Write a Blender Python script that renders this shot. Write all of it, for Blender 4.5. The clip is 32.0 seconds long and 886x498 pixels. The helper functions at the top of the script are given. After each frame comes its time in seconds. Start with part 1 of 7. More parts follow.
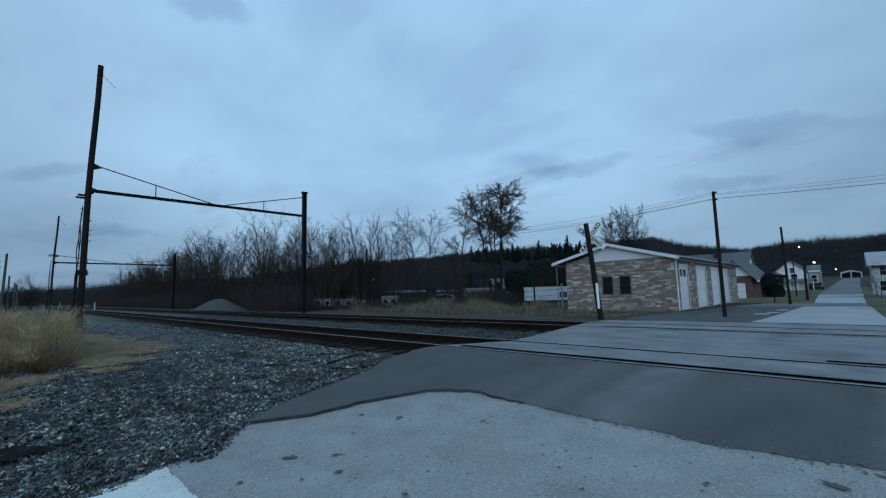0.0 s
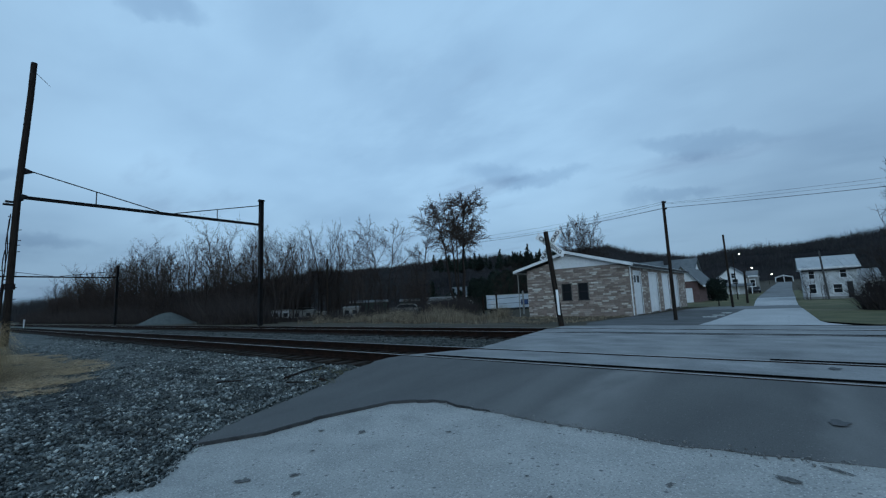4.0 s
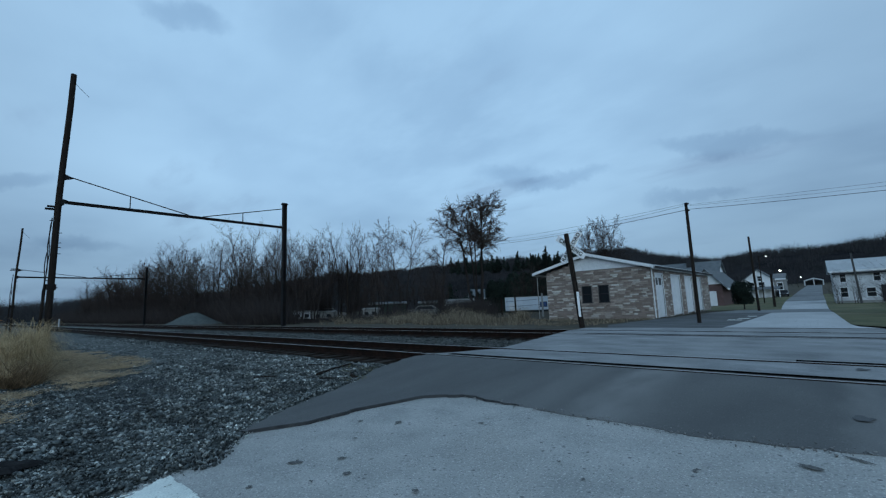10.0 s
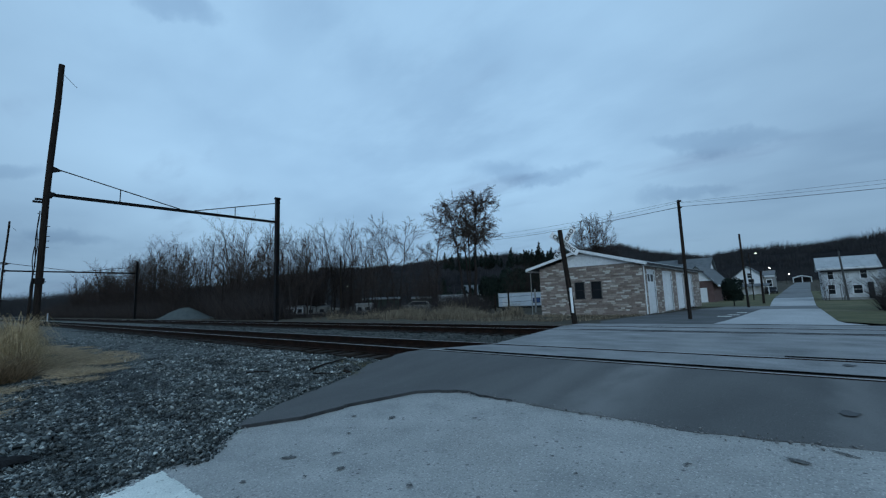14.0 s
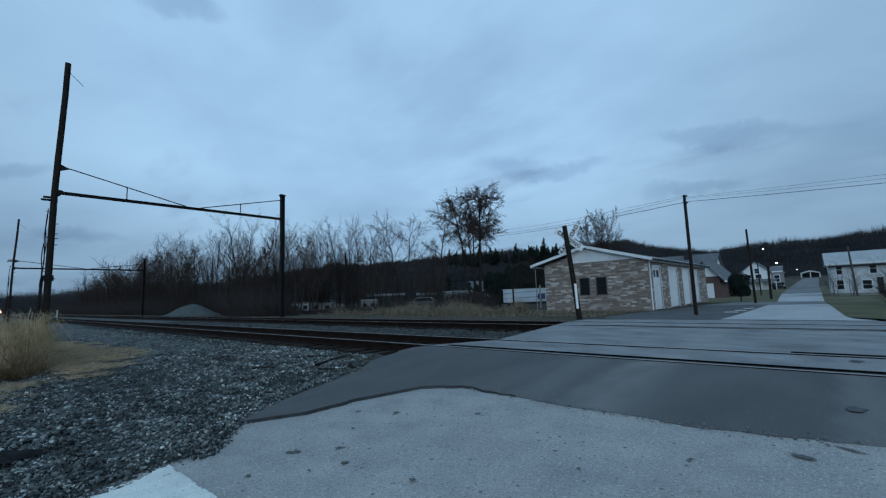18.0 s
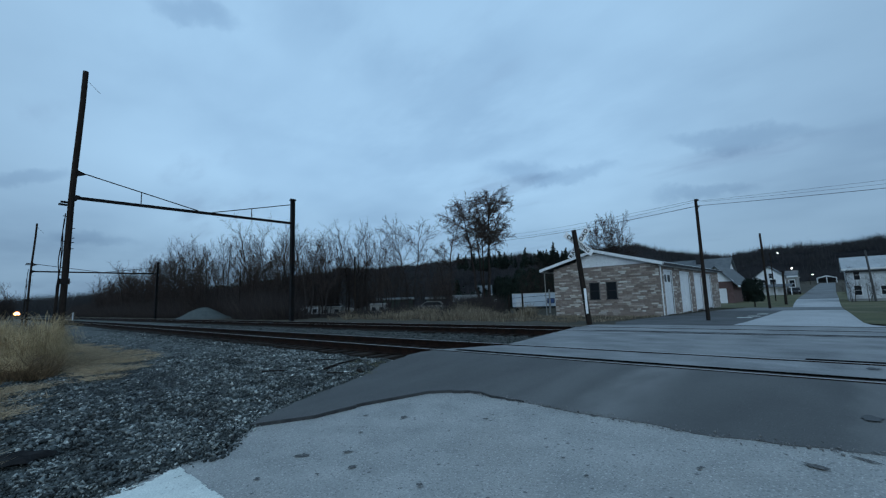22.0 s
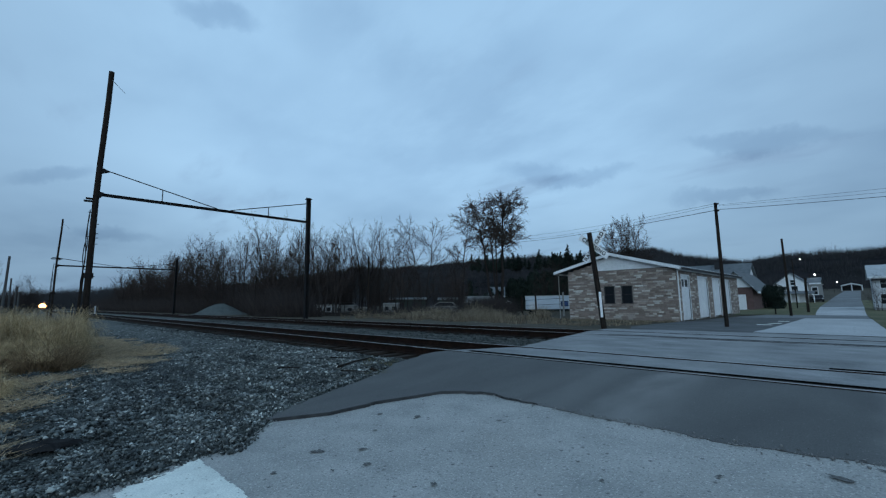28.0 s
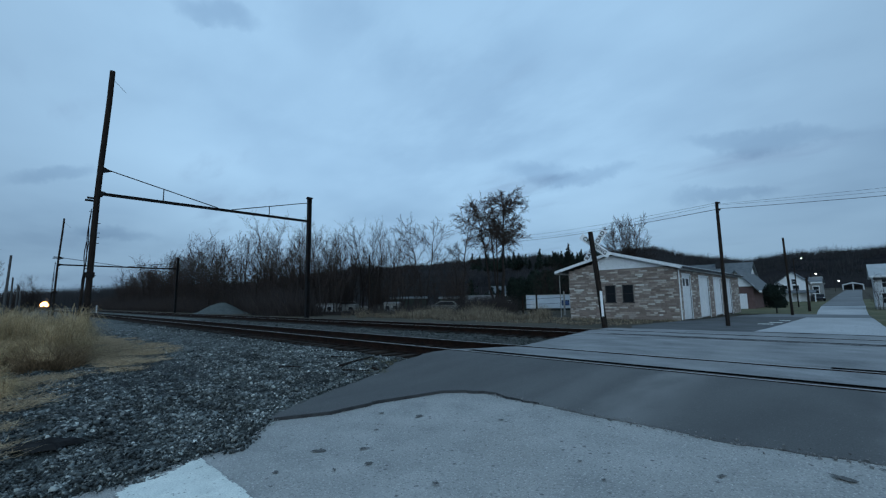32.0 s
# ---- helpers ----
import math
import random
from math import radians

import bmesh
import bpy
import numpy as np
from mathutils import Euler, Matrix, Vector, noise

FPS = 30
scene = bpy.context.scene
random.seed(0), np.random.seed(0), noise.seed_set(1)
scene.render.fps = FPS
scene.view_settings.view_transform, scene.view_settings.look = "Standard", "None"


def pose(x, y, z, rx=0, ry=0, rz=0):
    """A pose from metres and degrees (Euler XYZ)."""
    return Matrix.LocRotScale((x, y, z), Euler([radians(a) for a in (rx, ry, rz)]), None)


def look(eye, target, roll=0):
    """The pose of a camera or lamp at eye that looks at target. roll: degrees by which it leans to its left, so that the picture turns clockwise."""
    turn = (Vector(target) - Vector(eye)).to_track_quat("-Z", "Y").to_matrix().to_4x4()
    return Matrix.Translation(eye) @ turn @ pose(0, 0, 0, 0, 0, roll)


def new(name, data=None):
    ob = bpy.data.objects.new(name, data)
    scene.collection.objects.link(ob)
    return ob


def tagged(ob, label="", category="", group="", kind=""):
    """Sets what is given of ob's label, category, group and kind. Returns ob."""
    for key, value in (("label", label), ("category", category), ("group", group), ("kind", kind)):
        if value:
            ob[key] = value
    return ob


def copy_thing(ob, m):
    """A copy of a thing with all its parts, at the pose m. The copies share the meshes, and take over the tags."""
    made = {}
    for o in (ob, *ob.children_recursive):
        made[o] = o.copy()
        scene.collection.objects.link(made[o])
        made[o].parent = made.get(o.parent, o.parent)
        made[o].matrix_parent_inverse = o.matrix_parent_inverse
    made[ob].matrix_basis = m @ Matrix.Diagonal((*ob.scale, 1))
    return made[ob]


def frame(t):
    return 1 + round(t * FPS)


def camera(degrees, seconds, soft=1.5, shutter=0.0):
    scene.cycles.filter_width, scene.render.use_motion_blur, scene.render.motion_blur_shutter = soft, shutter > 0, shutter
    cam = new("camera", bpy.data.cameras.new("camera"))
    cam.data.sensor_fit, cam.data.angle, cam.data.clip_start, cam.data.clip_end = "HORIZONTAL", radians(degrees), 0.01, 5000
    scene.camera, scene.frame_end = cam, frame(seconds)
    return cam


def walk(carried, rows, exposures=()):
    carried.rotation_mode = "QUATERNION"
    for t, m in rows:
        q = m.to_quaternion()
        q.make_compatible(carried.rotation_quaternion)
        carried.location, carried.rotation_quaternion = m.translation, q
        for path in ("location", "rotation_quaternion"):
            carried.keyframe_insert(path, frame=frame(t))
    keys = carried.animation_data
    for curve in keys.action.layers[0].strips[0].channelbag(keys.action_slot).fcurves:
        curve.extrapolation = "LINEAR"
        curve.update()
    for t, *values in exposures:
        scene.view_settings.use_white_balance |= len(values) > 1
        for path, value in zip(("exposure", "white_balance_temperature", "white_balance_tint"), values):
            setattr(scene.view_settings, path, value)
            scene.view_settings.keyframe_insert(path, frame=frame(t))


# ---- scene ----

cam = camera(93.8, 32.0, 1.25)
PATH = [
    (0, (2.707, -6.087, 1.046), (1.314, -4.668, 1.259), -1.6),
    (0.5, (2.713, -6.085, 1.049), (1.322, -4.665, 1.264), -1.6),
    (1, (2.71, -6.084, 1.048), (1.321, -4.66, 1.263), -1.5),
    (1.5, (2.715, -6.085, 1.045), (1.33, -4.658, 1.259), -1.5),
    (2, (2.712, -6.085, 1.04), (1.335, -4.651, 1.253), -1.6),
    (2.5, (2.708, -6.08, 1.041), (1.346, -4.632, 1.258), -1.9),
    (3, (2.714, -6.062, 1.042), (1.373, -4.595, 1.269), -2.3),
    (3.5, (2.682, -6.036, 1.038), (1.375, -4.541, 1.279), -2.5),
    (5.5, (2.606, -6.157, 1.005), (1.48, -4.523, 1.258), -2.6),
    (6, (2.657, -6.272, 1.0), (1.471, -4.68, 1.248), -1.9),
    (6.5, (2.659, -6.301, 1.001), (1.402, -4.765, 1.246), -2.2),
    (7, (2.661, -6.329, 1.004), (1.348, -4.842, 1.257), -2.5),
    (7.5, (2.673, -6.333, 1.004), (1.345, -4.861, 1.268), -2.3),
    (8, (2.675, -6.333, 1.002), (1.344, -4.864, 1.269), -2.2),
    (8.5, (2.681, -6.321, 1.003), (1.35, -4.852, 1.271), -2.1),
    (9, (2.682, -6.322, 0.999), (1.354, -4.851, 1.266), -2.1),
    (9.5, (2.682, -6.329, 1.004), (1.36, -4.851, 1.269), -2.3),
    (10, (2.682, -6.321, 1.0), (1.366, -4.838, 1.264), -2.3),
    (10.5, (2.683, -6.316, 1.004), (1.375, -4.826, 1.265), -2.4),
    (11, (2.677, -6.324, 1.005), (1.375, -4.829, 1.267), -2.3),
    (11.5, (2.678, -6.326, 1.003), (1.38, -4.827, 1.265), -2.1),
    (12, (2.673, -6.335, 1.002), (1.379, -4.832, 1.263), -1.9),
    (12.5, (2.668, -6.335, 0.999), (1.378, -4.828, 1.258), -1.8),
    (13, (2.665, -6.332, 0.998), (1.378, -4.823, 1.253), -1.8),
    (13.5, (2.667, -6.327, 1.004), (1.378, -4.818, 1.252), -1.9),
    (14, (2.673, -6.326, 1.001), (1.378, -4.822, 1.243), -2.1),
    (14.5, (2.676, -6.322, 1.0), (1.368, -4.827, 1.236), -2.2),
    (16.5, (2.68, -6.323, 0.999), (1.367, -4.832, 1.232), -2.2),
    (17, (2.679, -6.319, 1.002), (1.368, -4.827, 1.232), -2.2),
    (17.5, (2.684, -6.32, 0.997), (1.372, -4.827, 1.225), -2.1),
    (18, (2.686, -6.315, 0.997), (1.371, -4.824, 1.222), -2.2),
    (18.5, (2.691, -6.309, 0.995), (1.371, -4.823, 1.22), -2.1),
    (19, (2.702, -6.309, 1.0), (1.375, -4.829, 1.226), -2.0),
    (19.5, (2.707, -6.308, 0.999), (1.375, -4.834, 1.23), -2.0),
    (20, (2.707, -6.31, 0.999), (1.371, -4.84, 1.235), -2.0),
    (20.5, (2.712, -6.311, 1.001), (1.375, -4.843, 1.24), -2.0),
    (21, (2.706, -6.31, 0.999), (1.368, -4.843, 1.242), -2.1),
    (21.5, (2.705, -6.316, 1.003), (1.364, -4.851, 1.246), -2.1),
    (22, (2.704, -6.318, 1.003), (1.36, -4.858, 1.249), -2.0),
    (22.5, (2.697, -6.317, 1.0), (1.351, -4.859, 1.252), -1.9),
    (23, (2.697, -6.325, 1.004), (1.35, -4.869, 1.259), -1.8),
    (23.5, (2.697, -6.332, 1.004), (1.348, -4.878, 1.263), -1.7),
    (24, (2.691, -6.332, 1.003), (1.34, -4.881, 1.264), -1.7),
    (24.5, (2.698, -6.329, 1.005), (1.343, -4.882, 1.268), -1.7),
    (25, (2.707, -6.329, 1.007), (1.346, -4.887, 1.269), -1.6),
    (25.5, (2.701, -6.331, 1.005), (1.335, -4.894, 1.266), -1.5),
    (27.5, (2.694, -6.337, 1.0), (1.31, -4.916, 1.253), -1.0),
    (28, (2.692, -6.348, 1.002), (1.302, -4.932, 1.253), -0.9),
    (28.5, (2.689, -6.35, 1.005), (1.293, -4.94, 1.255), -1.0),
    (29, (2.694, -6.347, 1.002), (1.293, -4.942, 1.252), -1.0),
    (29.5, (2.697, -6.351, 1.006), (1.291, -4.95, 1.255), -0.9),
    (30, (2.688, -6.35, 1.003), (1.281, -4.95, 1.251), -0.8),
    (30.5, (2.689, -6.35, 1.002), (1.284, -4.949, 1.25), -0.8),
    (31, (2.686, -6.351, 1.003), (1.285, -4.945, 1.25), -0.8),
    (31.5, (2.684, -6.352, 1.002), (1.288, -4.941, 1.25), -0.8),
    (32, (2.685, -6.351, 1.004), (1.292, -4.937, 1.251), -0.9),
]
walk(cam, [(t, look(eye, target, roll)) for t, eye, target, roll in PATH])

# ---------------------------------------------------------------- sky and light
world = bpy.data.worlds.new("dusk_sky")
scene.world = world
world.use_nodes = True
wn, wl = world.node_tree.nodes, world.node_tree.links
wn.clear()


def wnode(kind, **values):
    n = wn.new(kind)
    for k, v in values.items():
        n.inputs[k].default_value = v
    return n


SUN_EL, SUN_AZ = radians(16), radians(140)
sky = wn.new("ShaderNodeTexSky")
sky.sky_type, sky.sun_disc, sky.sun_elevation, sky.sun_rotation = "NISHITA", False, SUN_EL, SUN_AZ
coord = wn.new("ShaderNodeTexCoord")
# clouds lie on a level sheet: the way is divided by its height
sep = wn.new("ShaderNodeSeparateXYZ")
wl.new(coord.outputs["Generated"], sep.inputs[0])
lift = wn.new("ShaderNodeMath")
lift.operation = "MAXIMUM"
wl.new(sep.outputs["Z"], lift.inputs[0])
lift.inputs[1].default_value = 0.0
lift2 = wn.new("ShaderNodeMath")
lift2.operation = "ADD"
wl.new(lift.outputs[0], lift2.inputs[0])
lift2.inputs[1].default_value = 0.16
flat = wn.new("ShaderNodeVectorMath")
flat.operation = "DIVIDE"
wl.new(coord.outputs["Generated"], flat.inputs[0])
comb = wn.new("ShaderNodeCombineXYZ")
for k in range(3):
    wl.new(lift2.outputs[0], comb.inputs[k])
wl.new(comb.outputs[0], flat.inputs[1])


def cloud_layer(scale, offset, detail, rough, lo, hi, stretch=(1, 1, 0.3), turn=0.0):
    m = wn.new("ShaderNodeMapping")
    m.inputs["Location"].default_value = offset
    m.inputs["Scale"].default_value = stretch
    m.inputs["Rotation"].default_value = (0, 0, turn)
    wl.new(flat.outputs[0], m.inputs["Vector"])
    n = wnode("ShaderNodeTexNoise", Scale=scale, Detail=detail, Roughness=rough)
    wl.new(m.outputs[0], n.inputs["Vector"])
    r = wn.new("ShaderNodeMapRange")
    r.interpolation_type = "SMOOTHSTEP"
    r.inputs["From Min"].default_value, r.inputs["From Max"].default_value = lo, hi
    wl.new(n.outputs["Fac"], r.inputs["Value"])
    return r.outputs[0]


def wmix(fac, a, b, mode="MIX"):
    m = wn.new("ShaderNodeMix")
    m.data_type, m.blend_type = "RGBA", mode
    for sock, v in ((m.inputs["Factor"], fac), (m.inputs["A"], a), (m.inputs["B"], b)):
        if isinstance(v, (int, float, tuple)):
            sock.default_value = v
        else:
            wl.new(v, sock)
    return m.outputs["Result"]


big = cloud_layer(0.55, (3.1, 1.7, 0), 4, 0.5, 0.32, 0.68)
small = cloud_layer(1.7, (0.4, 5.2, 0), 6, 0.55, 0.36, 0.70, (1, 1.6, 0.3), 0.6)
dark = cloud_layer(1.25, (7.7, 2.3, 0), 5, 0.5, 0.56, 0.74, (0.8, 2.0, 0.3), 0.75)
base = wmix(big, (0.205, 0.345, 0.525, 1), (0.315, 0.505, 0.715, 1))
base = wmix(small, base, wmix(0.5, base, (0.30, 0.485, 0.69, 1)))
# the cloud is thinnest, and so brightest, in one part of the sky
aim = wn.new("ShaderNodeVectorMath")
aim.operation = "DOT_PRODUCT"
wl.new(coord.outputs["Generated"], aim.inputs[0])
aim.inputs[1].default_value = (-0.63, 0.58, 0.51)
thinner = wn.new("ShaderNodeMapRange")
thinner.interpolation_type = "SMOOTHERSTEP"
thinner.inputs["From Min"].default_value, thinner.inputs["From Max"].default_value = 0.62, 1.0
wl.new(aim.outputs["Value"], thinner.inputs["Value"])
base = wmix(thinner.outputs[0], base, wmix(1.0, base, (1.40, 1.40, 1.37, 1), "MULTIPLY"))
thin = wn.new("ShaderNodeMath")
thin.operation = "MULTIPLY"
thin.inputs[1].default_value = 0.42
wl.new(dark, thin.inputs[0])
base = wmix(thin.outputs[0], base, (0.20, 0.31, 0.49, 1))
# long grey wisps under the cloud sheet: middle, run, half length, half height
WISPS = [
    ((-0.11, 0.951, 0.288), (0.989, 0.09, -0.121), 0.116, 0.021),
    ((-0.493, 0.819, 0.294), (0.832, 0.517, -0.202), 0.094, 0.033),
    ((-0.398, 0.874, 0.279), (0.93, 0.367, 0.012), 0.091, 0.018),
    ((-0.984, 0.12, 0.132), (0.154, 0.988, 0.001), 0.066, 0.016),
    ((-0.807, 0.217, 0.549), (0.333, 0.942, 0.049), 0.075, 0.022),
    ((-0.174, 0.964, 0.202), (0.986, 0.146, -0.083), 0.096, 0.016),
    ((-0.974, 0.025, 0.224), (0.126, 0.95, 0.287), 0.070, 0.017),
]
ripple = wnode("ShaderNodeTexNoise", Scale=7.0, Detail=5, Roughness=0.6)
wl.new(coord.outputs["Generated"], ripple.inputs["Vector"])
shift = wn.new("ShaderNodeVectorMath")
shift.operation = "MULTIPLY_ADD"
wl.new(ripple.outputs["Color"], shift.inputs[0])
shift.inputs[1].default_value = (0.11, 0.11, 0.11)
wl.new(coord.outputs["Generated"], shift.inputs[2])
shift2 = wn.new("ShaderNodeVectorMath")
shift2.operation = "SUBTRACT"
wl.new(shift.outputs[0], shift2.inputs[0])
shift2.inputs[1].default_value = (0.055, 0.055, 0.055)
for mid_, run, la, lb in WISPS:
    up_ = Vector(mid_).cross(Vector(run)).normalized()
    sq = []
    for axis_, size in ((Vector(run), la), (up_, lb)):
        o_ = wn.new("ShaderNodeVectorMath")
        o_.operation = "SUBTRACT"
        wl.new(shift2.outputs[0], o_.inputs[0])
        o_.inputs[1].default_value = mid_
        d_ = wn.new("ShaderNodeVectorMath")
        d_.operation = "DOT_PRODUCT"
        wl.new(o_.outputs[0], d_.inputs[0])
        d_.inputs[1].default_value = axis_ / (size * 1.25)
        p_ = wn.new("ShaderNodeMath")
        p_.operation = "POWER"
        a_ = wn.new("ShaderNodeMath")
        a_.operation = "ABSOLUTE"
        wl.new(d_.outputs["Value"], a_.inputs[0])
        wl.new(a_.outputs[0], p_.inputs[0])
        p_.inputs[1].default_value = 2.0
        sq.append(p_.outputs[0])
    t_ = wn.new("ShaderNodeMath")
    wl.new(sq[0], t_.inputs[0])
    wl.new(sq[1], t_.inputs[1])
    r_ = wn.new("ShaderNodeMapRange")
    r_.interpolation_type = "SMOOTHSTEP"
    r_.inputs["From Min"].default_value, r_.inputs["From Max"].default_value = 1.0, 0.0
    r_.inputs["To Max"].default_value = 0.68
    wl.new(t_.outputs[0], r_.inputs["Value"])
    base = wmix(r_.outputs[0], base, wmix(1.0, base, (0.70, 0.735, 0.79, 1), "MULTIPLY"))
low = wn.new("ShaderNodeMapRange")
low.interpolation_type = "SMOOTHSTEP"
low.inputs["From Min"].default_value, low.inputs["From Max"].default_value = 0.02, 0.33
low.inputs["To Min"].default_value, low.inputs["To Max"].default_value = 0.79, 1.045
wl.new(sep.outputs["Z"], low.inputs["Value"])
tone = wn.new("ShaderNodeVectorMath")
tone.operation = "SCALE"
wl.new(base, tone.inputs[0])
wl.new(low.outputs[0], tone.inputs["Scale"])
base = tone.outputs[0]
skyc = wmix(1.0, sky.outputs[0], (0.05, 0.05, 0.05, 1), "MULTIPLY")
total = wmix(0.06, base, skyc)
bg = wnode("ShaderNodeBackground", Strength=1.0)
wl.new(total, bg.inputs["Color"])
wout = wn.new("ShaderNodeOutputWorld")
wl.new(bg.outputs[0], wout.inputs["Surface"])

sun = new("sun", bpy.data.lights.new("sun", "SUN"))
sun.data.energy, sun.data.angle, sun.data.color = 0.95, radians(50), (0.66, 0.86, 1.0)
sun.matrix_world = look((64, -77, 29), (0, 0, 0))

# ---------------------------------------------------------------- materials


def mat(name, a, b, scale=8.0, rough=0.8, bump=0.2, fine=60.0, metal=0.0, third=None, detail=6, stretch=(1, 1, 1), spread=0.0, dist=0.02, spec=0.25, specks=()):
    """A surface of two tones at one scale, grain at a finer one, stains of a third tone, and relief. spread: how far objects differ."""
    m = bpy.data.materials.new(name)
    m.use_nodes = True
    nt = m.node_tree
    n, l = nt.nodes, nt.links
    bs = n["Principled BSDF"]
    tc = n.new("ShaderNodeTexCoord")
    mp = n.new("ShaderNodeMapping")
    mp.inputs["Scale"].default_value = stretch
    l.new(tc.outputs["Object"], mp.inputs["Vector"])
    oi = n.new("ShaderNodeObjectInfo")
    if spread:
        add = n.new("ShaderNodeVectorMath")
        add.operation = "MULTIPLY_ADD"
        l.new(oi.outputs["Random"], add.inputs[0])
        add.inputs[1].default_value = (37, 53, 71)
        l.new(mp.outputs[0], add.inputs[2])
        vec = add.outputs[0]
    else:
        vec = mp.outputs[0]
    n1 = n.new("ShaderNodeTexNoise")
    n1.inputs["Scale"].default_value, n1.inputs["Detail"].default_value = scale, detail
    n2 = n.new("ShaderNodeTexNoise")
    n2.inputs["Scale"].default_value, n2.inputs["Detail"].default_value = fine, 3
    for k in (n1, n2):
        l.new(vec, k.inputs["Vector"])

    def mix(f, x, y, mode="MIX"):
        k = n.new("ShaderNodeMix")
        k.data_type, k.blend_type = "RGBA", mode
        for sock, v in ((k.inputs["Factor"], f), (k.inputs["A"], x), (k.inputs["B"], y)):
            if isinstance(v, (int, float, tuple)):
                sock.default_value = v
            else:
                l.new(v, sock)
        return k.outputs["Result"]

    def ramp(src, lo, hi):
        r = n.new("ShaderNodeMapRange")
        r.inputs["From Min"].default_value, r.inputs["From Max"].default_value = lo, hi
        l.new(src, r.inputs["Value"])
        return r.outputs[0]

    col = mix(ramp(n1.outputs["Fac"], 0.3, 0.7), (*a, 1), (*b, 1))
    if third:
        n3 = n.new("ShaderNodeTexNoise")
        n3.inputs["Scale"].default_value, n3.inputs["Detail"].default_value = scale * 0.23, 4
        l.new(vec, n3.inputs["Vector"])
        col = mix(ramp(n3.outputs["Fac"], 0.5, 0.72), col, (*third, 1))
    for size, share, tone in specks:
        warp = n.new("ShaderNodeVectorMath")
        warp.operation = "MULTIPLY_ADD"
        l.new(n1.outputs["Color"], warp.inputs[0])
        warp.inputs[1].default_value = (0.9 / size, 2.2 / size, 0)
        l.new(vec, warp.inputs[2])
        vo = n.new("ShaderNodeTexVoronoi")
        vo.inputs["Scale"].default_value = size
        l.new(warp.outputs[0], vo.inputs["Vector"])
        pick = n.new("ShaderNodeSeparateColor")
        l.new(vo.outputs["Color"], pick.inputs[0])
        r1 = ramp(vo.outputs["Distance"], 0.34, 0.2)
        r2 = n.new("ShaderNodeMath")
        r2.operation = "LESS_THAN"
        l.new(pick.outputs[0], r2.inputs[0])
        r2.inputs[1].default_value = share
        both = n.new("ShaderNodeMath")
        both.operation = "MULTIPLY"
        both.use_clamp = True
        l.new(r1, both.inputs[0])
        l.new(r2.outputs[0], both.inputs[1])
        col = mix(both.outputs[0], col, (*tone, 1))
    col = mix(0.35, col, mix(ramp(n2.outputs["Fac"], 0.3, 0.7), (0.55, 0.55, 0.55, 1), (1.4, 1.4, 1.4, 1)), "MULTIPLY")
    if spread:
        hv = n.new("ShaderNodeHueSaturation")
        l.new(col, hv.inputs["Color"])
        rv = n.new("ShaderNodeMapRange")
        rv.inputs["To Min"].default_value, rv.inputs["To Max"].default_value = 1 - spread, 1 + spread
        l.new(oi.outputs["Random"], rv.inputs["Value"])
        l.new(rv.outputs[0], hv.inputs["Value"])
        col = hv.outputs[0]
    l.new(col, bs.inputs["Base Color"])
    bs.inputs["Roughness"].default_value, bs.inputs["Metallic"].default_value = rough, metal
    bs.inputs["Specular IOR Level"].default_value = spec
    if bump:
        bp = n.new("ShaderNodeBump")
        bp.inputs["Strength"].default_value, bp.inputs["Distance"].default_value = bump, dist
        s = n.new("ShaderNodeMath")
        s.operation = "ADD"
        l.new(n1.outputs["Fac"], s.inputs[0])
        l.new(n2.outputs["Fac"], s.inputs[1])
        l.new(s.outputs[0], bp.inputs["Height"])
        l.new(bp.outputs[0], bs.inputs["Normal"])
    return m


def glow(name, colour, strength):
    m = bpy.data.materials.new(name)
    m.use_nodes = True
    bs = m.node_tree.nodes["Principled BSDF"]
    bs.inputs["Base Color"].default_value = (*colour, 1)
    bs.inputs["Emission Color"].default_value = (*colour, 1)
    bs.inputs["Emission Strength"].default_value = strength
    return m


